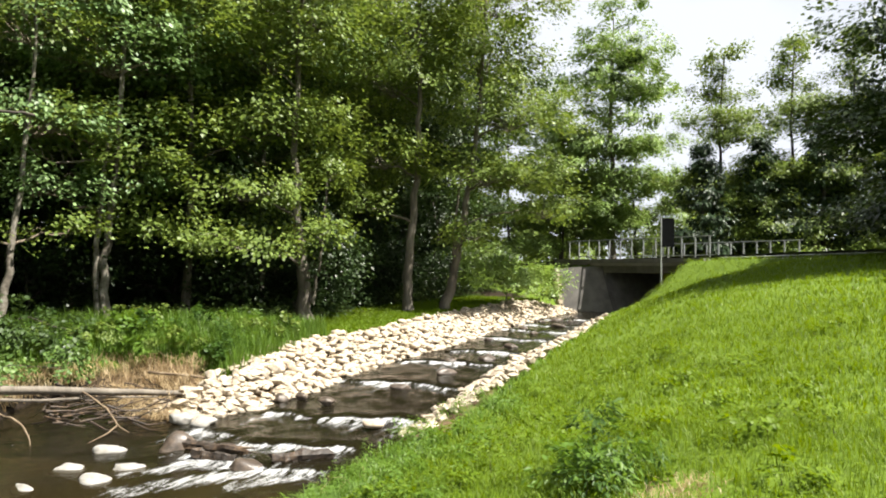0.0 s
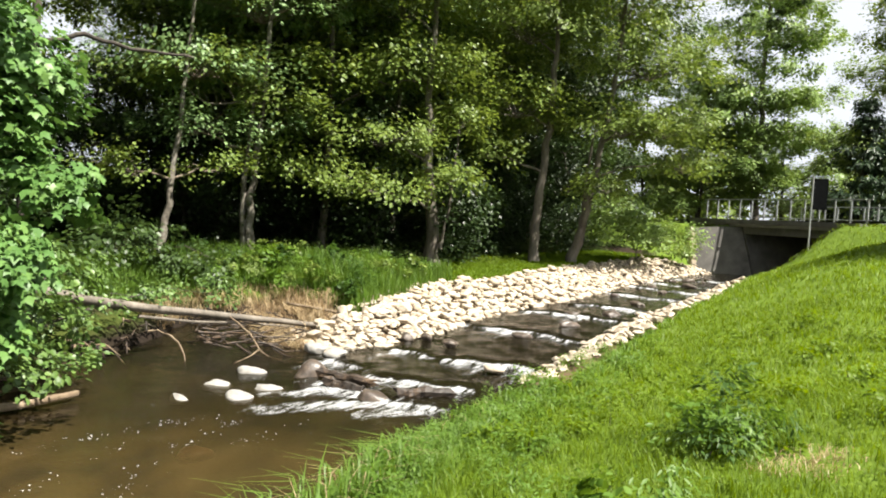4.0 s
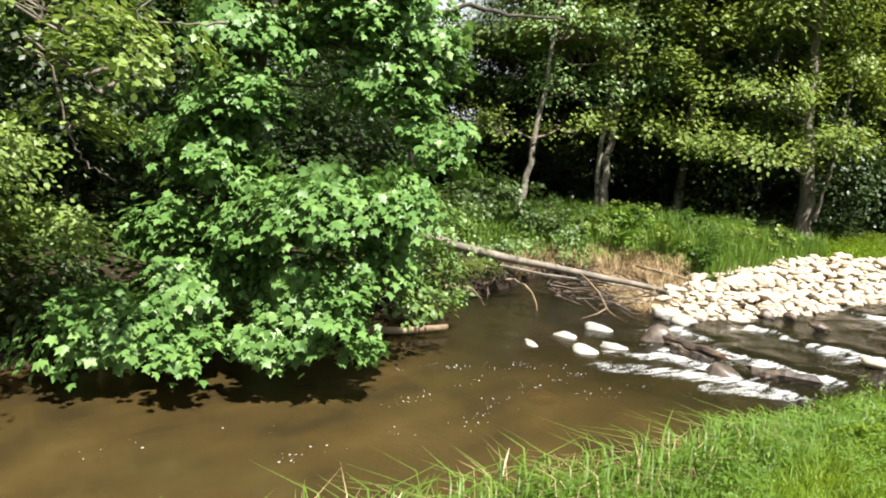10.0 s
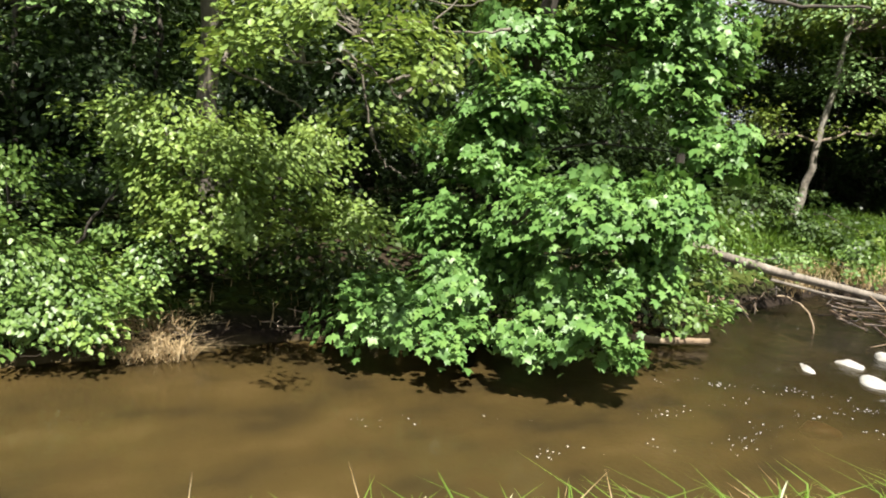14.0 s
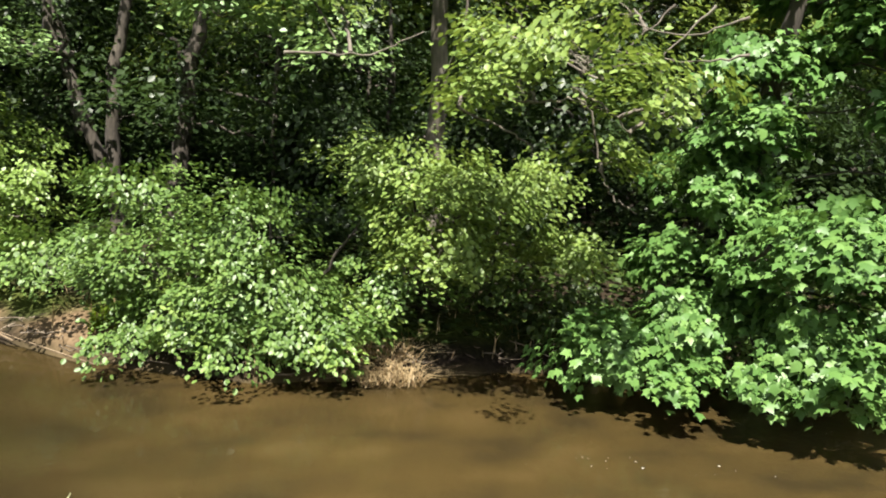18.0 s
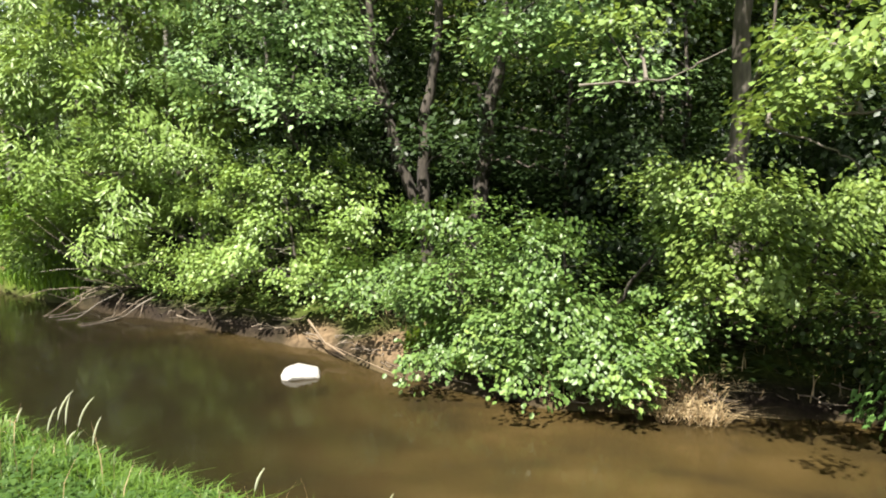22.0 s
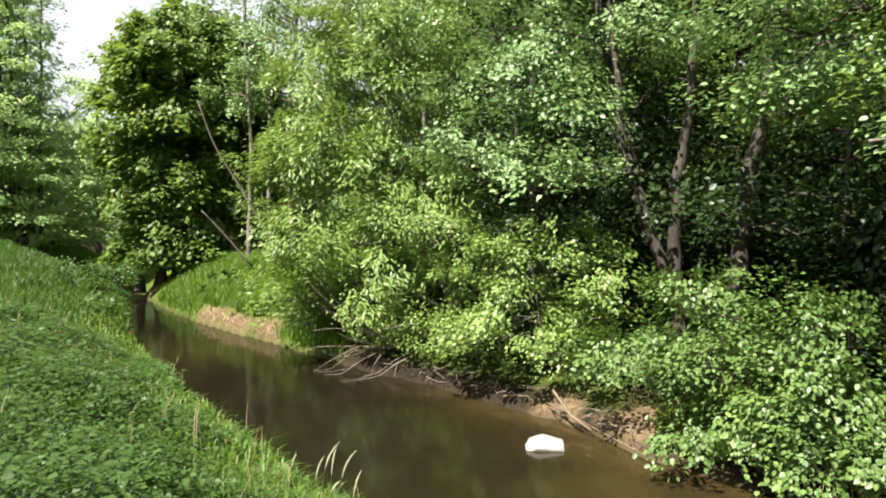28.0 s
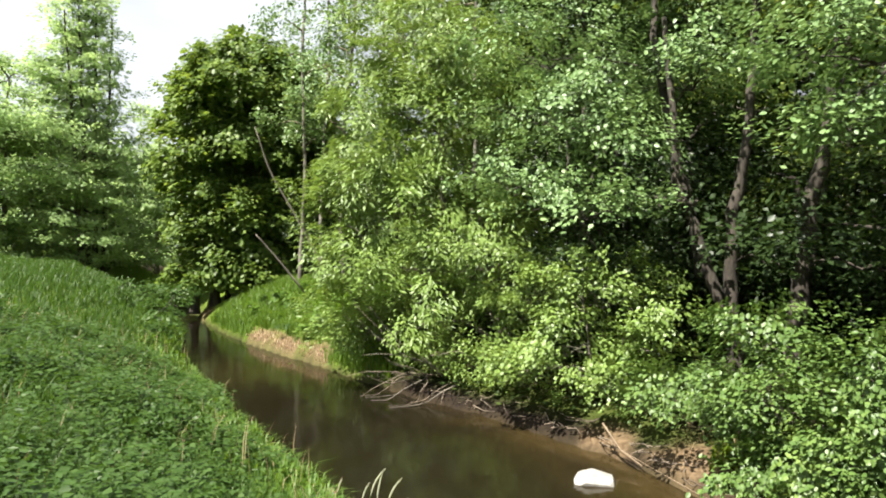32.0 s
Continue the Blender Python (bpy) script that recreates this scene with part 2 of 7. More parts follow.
def ground_mat():
    """Soil under grass, woodland litter on the far side, mud and sand near the water, told apart by a painted mask."""
    m, n, l, b = material("ground_cover")
    at = n.new("ShaderNodeAttribute")
    at.attribute_name = "cover"
    sp = n.new("ShaderNodeSeparateColor")
    l.new(at.outputs["Color"], sp.inputs[0])
    t1, t2, t0 = noise_tex(n, l, 1.2, 5), noise_tex(n, l, 14, 4), noise_tex(n, l, 0.9, 3)

    def two(a, c):
        r = ramp(n, [(0.35, a), (0.65, c)])
        l.new(t2.outputs[0], r.inputs[0])
        return r.outputs[0]

    def mix(fac, a, c):
        x = n.new("ShaderNodeMix")
        x.data_type = "RGBA"
        l.new(fac, x.inputs["Factor"])
        l.new(a, x.inputs["A"])
        l.new(c, x.inputs["B"])
        return x.outputs["Result"]
    grass = mix(t1.outputs[0], two((0.042, 0.072, 0.007), (0.072, 0.118, 0.011)), two((0.068, 0.105, 0.011), (0.105, 0.15, 0.018)))
    # litter, and mud below, hold the shade under trees in their tones
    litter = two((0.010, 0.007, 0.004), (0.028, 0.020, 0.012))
    bed_r = ramp(n, [(0.34, (0.030, 0.025, 0.013)), (0.47, (0.060, 0.046, 0.022)), (0.62, (0.090, 0.067, 0.032))])
    l.new(t0.outputs[0], bed_r.inputs[0])
    bed = bed_r.outputs[0]
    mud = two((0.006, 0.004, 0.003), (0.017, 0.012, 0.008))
    sand = mix(t1.outputs[0], two((0.050, 0.033, 0.018), (0.095, 0.065, 0.036)), two((0.085, 0.058, 0.032), (0.155, 0.108, 0.064)))
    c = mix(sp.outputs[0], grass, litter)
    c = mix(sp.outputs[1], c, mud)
    c = mix(sp.outputs[2], c, sand)
    c = mix(at.outputs["Alpha"], c, bed)
    l.new(c, b.inputs["Base Color"])
    b.inputs["Roughness"].default_value = 0.9
    b.inputs["Specular IOR Level"].default_value = 0.1
    bp = n.new("ShaderNodeBump")
    bp.inputs["Strength"].default_value, bp.inputs["Distance"].default_value = 0.6, 0.04
    l.new(t2.outputs[0], bp.inputs["Height"])
    l.new(bp.outputs[0], b.inputs["Normal"])
    return m


def water_mat():
    """Brown, clear stream water with ripples, white foam and painted darkening where the masks say."""
    m, n, l, b = material("stream_water")
    at = n.new("ShaderNodeAttribute")
    at.attribute_name = "foam"
    t1 = noise_tex(n, l, 2.2, 3, (1, 1, 0.3))
    t2 = noise_tex(n, l, 13.0, 5, (1, 1, 0.3))
    ad = n.new("ShaderNodeMath")
    ad.operation = "MULTIPLY_ADD"
    ad.inputs[1].default_value = 0.35
    l.new(t2.outputs[0], ad.inputs[0])
    l.new(t1.outputs[0], ad.inputs[2])
    bp = n.new("ShaderNodeBump")
    bp.inputs["Strength"].default_value, bp.inputs["Distance"].default_value = 0.11, 0.05
    rp = n.new("ShaderNodeAttribute")
    rp.attribute_name = "ripple"
    rs = n.new("ShaderNodeMath")
    rs.operation = "MULTIPLY_ADD"
    rs.inputs[1].default_value, rs.inputs[2].default_value = 0.38, 0.10
    l.new(rp.outputs["Fac"], rs.inputs[0])
    l.new(rs.outputs[0], bp.inputs["Strength"])
    l.new(ad.outputs[0], bp.inputs["Height"])
    tp = n.new("ShaderNodeBsdfTransparent")
    tp.inputs[0].default_value = (0.76, 0.69, 0.52, 1)
    gl = n.new("ShaderNodeBsdfGlossy")
    gl.inputs["Roughness"].default_value = 0.035
    l.new(bp.outputs[0], gl.inputs["Normal"])
    fr = n.new("ShaderNodeFresnel")
    fr.inputs[0].default_value = 1.27
    l.new(bp.outputs[0], fr.inputs["Normal"])
    silt = n.new("ShaderNodeBsdfDiffuse")
    t5 = noise_tex(n, l, 1.5, 6, (1.0, 0.6, 1))
    murk = ramp(n, [(0.36, (0.029, 0.021, 0.009)), (0.46, (0.040, 0.028, 0.0105)), (0.55, (0.045, 0.031, 0.011)), (0.66, (0.056, 0.038, 0.014))])
    # blends to near-black where the dark mask puts shade into the colour
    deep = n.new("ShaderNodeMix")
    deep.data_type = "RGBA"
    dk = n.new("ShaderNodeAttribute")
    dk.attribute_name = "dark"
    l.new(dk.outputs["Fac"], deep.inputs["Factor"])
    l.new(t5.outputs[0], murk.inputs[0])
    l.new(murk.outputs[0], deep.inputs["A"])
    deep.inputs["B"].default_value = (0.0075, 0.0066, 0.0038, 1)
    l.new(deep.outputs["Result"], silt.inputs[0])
    body = n.new("ShaderNodeMixShader")
    body.inputs[0].default_value = 0.74
    l.new(tp.outputs[0], body.inputs[1])
    l.new(silt.outputs[0], body.inputs[2])
    mx = n.new("ShaderNodeMixShader")
    l.new(fr.outputs[0], mx.inputs[0])
    l.new(body.outputs[0], mx.inputs[1])
    l.new(gl.outputs[0], mx.inputs[2])
    b.inputs["Base Color"].default_value = (0.56, 0.57, 0.57, 1)
    b.inputs["Roughness"].default_value = 0.5
    t3 = noise_tex(n, l, 13.0, 5, (1.0, 4.5, 1))
    along_flow = t3.inputs["Vector"].links[0].from_node
    along_flow.vector_type = "TEXTURE"
    along_flow.inputs["Rotation"].default_value = (0, 0, radians(-21))
    f1 = n.new("ShaderNodeMath")
    f1.operation = "SUBTRACT"
    t4 = noise_tex(n, l, 42.0, 3, (1.0, 0.6, 1))
    f0 = n.new("ShaderNodeMath")
    f0.operation = "MULTIPLY_ADD"
    f0.inputs[1].default_value = 0.75
    l.new(t4.outputs[0], f0.inputs[0])
    s3 = n.new("ShaderNodeMath")
    s3.operation = "MULTIPLY"
    s3.inputs[1].default_value = 1.25
    l.new(t3.outputs[0], s3.inputs[0])
    l.new(s3.outputs[0], f0.inputs[2])
    l.new(at.outputs["Fac"], f1.inputs[0])
    l.new(f0.outputs[0], f1.inputs[1])
    r = ramp(n, [(0.0, (0, 0, 0)), (0.03, (0.08, 0.08, 0.08)), (0.62, (0.88, 0.88, 0.88))])
    l.new(f1.outputs[0], r.inputs[0])
    m2 = n.new("ShaderNodeMixShader")
    l.new(r.outputs[0], m2.inputs[0])
    l.new(mx.outputs[0], m2.inputs[1])
    l.new(b.outputs[0], m2.inputs[2])
    l.new(m2.outputs[0], n["Material Output"].inputs["Surface"])
    return m


GROUND, WATER = ground_mat(), water_mat()


# ---- mesh helpers ----
def mesh_of(name, verts, faces, mat, smooth=False):
    """A mesh from arrays. faces: one array of equal-sized faces, or a list of such arrays."""
    me = bpy.data.meshes.new(name)
    verts = np.asarray(verts, np.float32)
    blocks = faces if isinstance(faces, list) else [faces]
    blocks = [np.asarray(f, np.int32) for f in blocks if len(f)]
    me.vertices.add(len(verts))
    me.vertices.foreach_set("co", verts.ravel())
    sizes = np.concatenate([np.full(len(f), f.shape[1], np.int32) for f in blocks])
    me.loops.add(int(sizes.sum()))
    me.loops.foreach_set("vertex_index", np.concatenate([f.ravel() for f in blocks]))
    me.polygons.add(len(sizes))
    me.polygons.foreach_set("loop_start", np.concatenate([[0], np.cumsum(sizes)[:-1]]).astype(np.int32))
    if smooth:
        me.polygons.foreach_set("use_smooth", np.ones(len(sizes), bool))
    me.update(calc_edges=True)
    me.materials.append(mat)
    return me


def part(name, bm, mat, parent=None, label="", smooth=False):
    """One bmesh as one mesh object under its thing."""
    me = bpy.data.meshes.new(name)
    bm.to_mesh(me)
    bm.free()
    me.materials.append(mat)
    if smooth:
        me.polygons.foreach_set("use_smooth", np.ones(len(me.polygons), bool))
    return put(name, me, parent, label)


def put(name, me, parent=None, label="", m=None):
    ob = new(name, me)
    if parent is not None:
        ob.parent = parent
    if m is not None:
        ob.matrix_basis = m
    if label:
        tagged(ob, label)
    return ob


GROUPS = {"alder_tree": "alders of the wood", "birch_tree": "birches of the wood", "ash_tree": "ashes of the wood", "undergrowth_bush": "bushes under the trees", "hazel_bush": "hazels on the far bank",
          "hanging_bush": "branches over the water", "bank_bush": "bushes on the bank", "spruce_tree": "spruces beyond the road", "roadside_tree": "trees along the road", "oak_tree": "trees at the meadow's edge",
          "mistletoe": "mistletoe in the poplar", "herb": "weeds in the grass", "seeding_grass": "seed heads on the bank"}


def thing(name, place, label, category, group="", kind=""):
    ob = new(name)
    ob.location = place
    group = group or GROUPS.get(name, "")
    return tagged(ob, label, category, group, kind)


def box_bm(size, at=(0, 0, 0), bevel=0.0, rz=0.0, rx=0.0):
    bm = bmesh.new()
    bmesh.ops.create_cube(bm, size=1)
    bmesh.ops.transform(bm, matrix=pose(*at, rx, 0, rz) @ Matrix.Diagonal((*size, 1)), verts=bm.verts)
    if bevel:
        bmesh.ops.bevel(bm, geom=bm.edges[:], offset=bevel, segments=2, affect="EDGES")
    return bm


def tube(points, radii, sides=8, wobble=0.0, rng=None):
    """A tapered tube along points: vertices and quads."""
    p = np.asarray(points, float)
    r = np.asarray(radii, float)
    d = np.gradient(p, axis=0)
    d /= np.linalg.norm(d, axis=1)[:, None] + 1e-9
    ref = np.array((0.0, 0.0, 1.0)) if abs(d[:, 2]).mean() < 0.8 else np.array((1.0, 0.0, 0.0))
    a = np.cross(d, ref)
    a /= np.linalg.norm(a, axis=1)[:, None] + 1e-9
    b = np.cross(d, a)
    ang = np.arange(sides) * 2 * np.pi / sides
    rr = r[:, None] * np.ones(sides)
    if wobble:
        rr = rr * (1 + wobble * (rng.random((len(p), sides)) - 0.5))
    v = p[:, None] + rr[..., None] * (np.cos(ang)[None, :, None] * a[:, None] + np.sin(ang)[None, :, None] * b[:, None])
    i = np.arange(len(p) - 1)[:, None] * sides
    j = np.arange(sides)[None]
    k = (j + 1) % sides
    f = np.stack([i + j, i + k, i + sides + k, i + sides + j], -1).reshape(-1, 4)
    return v.reshape(-1, 3), f


def curve_points(a, b, n, sag, rng, jitter=0.05):
    """Points from a to b with a bend and some unevenness."""
    a, b = np.asarray(a, float), np.asarray(b, float)
    t = np.linspace(0, 1, n)[:, None]
    length = np.linalg.norm(b - a)
    p = a + (b - a) * t + np.array((0, 0, 1.0)) * sag * length * 4 * t * (1 - t)
    w = rng.normal(0, jitter * length, (n, 3)) * np.sin(np.pi * t)
    return p + w


class Pile:
    """Gathers tubes into one mesh."""

    def __init__(self):
        self.v, self.f, self.count = [], [], 0

    def add(self, v, f):
        self.v.append(v)
        self.f.append(f + self.count)
        self.count += len(v)

    def mesh(self, name, mat, smooth=True):
        return mesh_of(name, np.concatenate(self.v), np.concatenate(self.f), mat, smooth)


# leaf outlines in the leaf's own plane: x across, y along from stem to tip, z the fold
OVAL = (np.array([(0, 0, 0), (0.36, 0.32, 0.07), (0.30, 0.72, 0.04), (0, 1.0, -0.06), (-0.30, 0.72, 0.04), (-0.36, 0.32, 0.07)], float),
        np.array([(0, 1, 2, 3), (0, 3, 4, 5)]))
SLIM = (np.array([(0, 0, 0), (0.16, 0.45, 0.03), (0, 1.0, -0.05), (-0.16, 0.45, 0.03)], float), np.array([(0, 1, 2), (0, 2, 3)]))
DIAMOND = (np.array([(0, 0, 0), (0.36, 0.5, 0.06), (0, 1.0, -0.05), (-0.36, 0.5, 0.06)], float), np.array([(0, 1, 2), (0, 2, 3)]))
LOBED = (np.array([(0, 0, 0), (0.44, 0.06, -0.04), (0.31, 0.28, 0.06), (0.60, 0.56, -0.08), (0.30, 0.60, 0.07), (0, 1.0, -0.16),
                   (-0.30, 0.60, 0.07), (-0.60, 0.56, -0.08), (-0.31, 0.28, 0.06), (-0.44, 0.06, -0.04)], float),
         np.array([(0, 1, 2), (0, 2, 4), (2, 3, 4), (0, 4, 5), (0, 5, 6), (0, 6, 8), (6, 7, 8), (0, 8, 9)]))


def leaves(name, places, ways, ups, sizes, shape, mat):
    """All the leaves of a crown: place of the stem, direction of growth, upper side, length."""
    v0, f0 = shape
    y = ways / (np.linalg.norm(ways, axis=1)[:, None] + 1e-9)
    x = np.cross(y, ups)
    x /= np.linalg.norm(x, axis=1)[:, None] + 1e-9
    z = np.cross(x, y)
    v = places[:, None] + sizes[:, None, None] * (v0[None, :, :1] * x[:, None] + v0[None, :, 1:2] * y[:, None] + v0[None, :, 2:] * z[:, None])
    f = f0[None] + (np.arange(len(places)) * len(v0))[:, None, None]
    return mesh_of(name, v.reshape(-1, 3), f.reshape(-1, f0.shape[1]), mat)


def sprays(masses, rng, per_m2=9.0, leaves_each=36, spray=0.42, droop=0.35, shell=0.55, flat=0.30):
    """Leaf places for ellipsoid masses (x, y, z, radius, half height): flat, drooping sprays, most of them near the outside.
    Returns the leaves and the twig from each mass's middle to each spray."""
    P, W, U, twigs = [], [], [], []
    for x, y, z, r, h in masses:
        n = max(5, int(0.68 * per_m2 * 4.0 * (r * r + 2 * r * h) / 3))
        leaf_n = int(1.5 * leaves_each)
        d = rng.normal(size=(n, 3))
        d /= np.linalg.norm(d, axis=1)[:, None]
        d[:, 2] = np.where(d[:, 2] < -0.12, -d[:, 2], d[:, 2])
        rad = shell + (1.08 - shell) * rng.random(n) ** 0.6
        c = np.array((x, y, z)) + d * rad[:, None] * np.array((r, r, h)) * (1 + 0.12 * rng.normal(size=(n, 1)))
        out = d * np.array((1, 1, 0.25)) + rng.normal(0, 0.35, (n, 3))
        out[:, 2] -= droop
        out /= np.linalg.norm(out, axis=1)[:, None]
        side = np.cross(out, (0, 0, 1.0))
        side /= np.linalg.norm(side, axis=1)[:, None] + 1e-9
        up = np.cross(side, out)
        s = spray * (0.6 + 0.8 * rng.random(n))
        a = (rng.random((n, leaf_n)) - 0.35) * 1.5
        w = rng.normal(0, 0.42, (n, leaf_n)) * (1.1 - 0.45 * a)
        t = rng.normal(0, flat, (n, leaf_n)) - 0.25 * w * w
        p = c[:, None] + s[:, None, None] * (a[..., None] * out[:, None] + w[..., None] * side[:, None] + t[..., None] * up[:, None])
        way = out[:, None] + 1.1 * np.sign(w)[..., None] * side[:, None] * rng.random((n, leaf_n, 1)) + rng.normal(0, 0.35, (n, leaf_n, 3))
        way[..., 2] -= 0.35
        u = up[:, None] + 0.30 * d[:, None] + rng.normal(0, 0.34, (n, leaf_n, 3))
        P.append(p.reshape(-1, 3))
        W.append(way.reshape(-1, 3))
        U.append(u.reshape(-1, 3))
        twigs += [((x, y, z - 0.2 * h), tuple(q), float(r)) for q in c]
    return np.concatenate(P), np.concatenate(W), np.concatenate(U), twigs


def plant(name, base, masses, label, category, seed, leaf=LEAF_ALDER, shape=DIAMOND, size=0.12, trunks=(), bark=BARK_GREY,
          per_m2=9.0, leaf_n=36, spray=0.42, droop=0.35, shell=0.55, twig_share=0.35, limb=0.05, flat=0.30, group="", split=True):
    """A tree or shrub: trunk or stems, limbs out to each leaf mass, thin twigs and leaves. trunks: (points, radius at the foot, radius at the top)."""
    rng = np.random.default_rng(seed)
    root = thing(name, base, label, category, group)
    b = np.array(base, float)
    ms = [(x - b[0], y - b[1], z - b[2], r, h) for x, y, z, r, h in masses]
    lines = []
    for pts, r0, r1 in trunks:
        p = np.array(pts, float) - b
        t = np.linspace(0, 1, len(p))
        tt = np.linspace(0, 1, 4 * len(p) + 2)
        q = np.stack([np.interp(tt, t, p[:, k]) for k in range(3)], 1)
        q[1:-1] += rng.normal(0, 0.10 * r0 + 0.01, q[1:-1].shape)
        rad = r0 + (r1 - r0) * tt ** 0.8
        rad[0] *= 1.45
        rad[1] *= 1.12
        v, f = tube(q, rad, 10, 0.18, rng)
        put("trunk" if r0 > 0.06 else "stem", mesh_of("trunk", v, f, bark, True), root)
        lines.append(q)
    pl = Pile()
    nodes = np.concatenate(lines) if lines else np.zeros((1, 3))
    P, W, U, twigs = sprays(ms, rng, per_m2, leaf_n, spray, droop, shell, flat)
    for x, y, z, r, h in ms:
        c = np.array((x, y, z))
        d = np.linalg.norm(nodes - c, axis=1) + 1.2 * np.maximum(0, nodes[:, 2] - z + 0.15 * r)
        a = nodes[np.argmin(d)]
        q = curve_points(a, c, 8, 0.06, rng, 0.03)
        v, f = tube(q, np.linspace(limb, limb * 0.35, 8), 6, 0.2, rng)
        if split and lines:
            put("branch", mesh_of("branch", v, f, bark if bark is not BARK_PALE else TWIG, True), root)
        else:
            pl.add(v, f)
    for a, c, r in twigs:
        if rng.random() < twig_share:
            q = curve_points(a, c, 5, 0.05, rng, 0.05)
            pl.add(*tube(q, np.linspace(limb * 0.28, limb * 0.07, 5), 3))
    if pl.count:
        tagged(put("branchwork", pl.mesh("branchwork", bark if bark is not BARK_PALE else TWIG), root), kind="stuff")
    sz = size * (0.65 + 0.7 * rng.random(len(P)))
    put("crown", leaves("crown", P, W, U, sz, shape, leaf), root)
    return root


# ---- the plan ----
# the far and the near water's edge, from the bridge down the stream
FAR = [(13.4, 44), (9.4, 37.5), (7.2, 36.9), (5.6, 34.4), (2.0, 27.7), (-0.1, 22.1), (-1.8, 19.1), (-2.6, 16.6), (-3.0, 15.0), (-3.7, 13.7), (-4.4, 12.8), (-5.0, 13.0), (-5.5, 14.3), (-6.2, 15.4), (-7.3, 15.9),
       (-8.2, 14.2), (-7.9, 12.5), (-7.7, 10.4), (-7.3, 8.8), (-7.6, 7.4), (-7.8, 5.5), (-8.1, 3.5), (-8.3, 2.0), (-8.1, 0.9), (-8.0, -0.2), (-8.6, -1.5),
       (-9.1, -2.4), (-10.0, -3.5), (-11.0, -5.2), (-11.7, -6.8), (-12.5, -9.0), (-14.0, -11.9), (-15.5, -15.1), (-16.9, -18.0), (-19.2, -22.0), (-22.6, -27.0), (-30, -36)]
NEAR = [(16.5, 42), (11.2, 35.6), (6.8, 31.1), (3.9, 23.6), (2.0, 19.2), (0.4, 14.4), (-0.3, 12.3), (-0.95, 10.2), (-1.5, 8.6), (-1.8, 7.2), (-2.0, 6.0), (-2.35, 4.8), (-2.9, 3.4),
        (-3.3, 2.2), (-3.75, 1.0), (-4.1, 0.0), (-4.7, -2.0), (-5.5, -4.2), (-6.6, -6.2), (-8.1, -8.8), (-10.3, -12.3), (-13.4, -17.0), (-16.4, -20.5), (-20.5, -26.0), (-27, -36)]


def resample(line, step):
    p = np.array(line, float)
    s = np.concatenate([[0], np.cumsum(np.linalg.norm(np.diff(p, axis=0), axis=1))])
    t = np.arange(0, s[-1], step)
    return np.stack([np.interp(t, s, p[:, 0]), np.interp(t, s, p[:, 1])], 1)


FAR_P, NEAR_P = resample(FAR, 0.4), resample(NEAR, 0.4)
CHANNEL = np.concatenate([FAR_P, NEAR_P[::-1]])


def to_line(q, line):
    """Distance from each point to the nearest sample of a line, and that sample's index."""
    best, idx = np.full(len(q), 1e9), np.zeros(len(q), int)
    for i, p in enumerate(line):
        d = (q[:, 0] - p[0]) ** 2 + (q[:, 1] - p[1]) ** 2
        m = d < best
        best[m], idx[m] = d[m], i
    return np.sqrt(best), idx


def inside(q, poly):
    c = np.zeros(len(q), bool)
    for (x0, y0), (x1, y1) in zip(poly, np.roll(poly, -1, axis=0)):
        if y0 != y1:
            m = ((y0 > q[:, 1]) != (y1 > q[:, 1])) & (q[:, 0] < (x1 - x0) * (q[:, 1] - y0) / (y1 - y0) + x0)
            c ^= m
    return c


def water_z(x, y):
    """The pool lies at zero; the rapids climb to the bridge."""
    return 0.62 * np.clip((y - 9.5 + 0.35 * x) / 26.0, 0, 1)


def smooth(a, b, t):
    t = np.clip((t - a) / (b - a), 0, 1)
    return t * t * (3 - 2 * t)


ROAD_A, ROAD_DIR = np.array((7.2, 40.0)), np.array((0.507, -0.862))
ROAD_N = np.array((0.862, 0.507))


def bumps(x, y, k):
    return (np.sin(1.7 * k * x + 0.6) * np.cos(1.3 * k * y + 1.1) + 0.5 * np.sin(3.1 * k * x + 2.0 * k * y) + 0.3 * np.cos(5.3 * k * y - 4.1 * k * x)) / 1.8


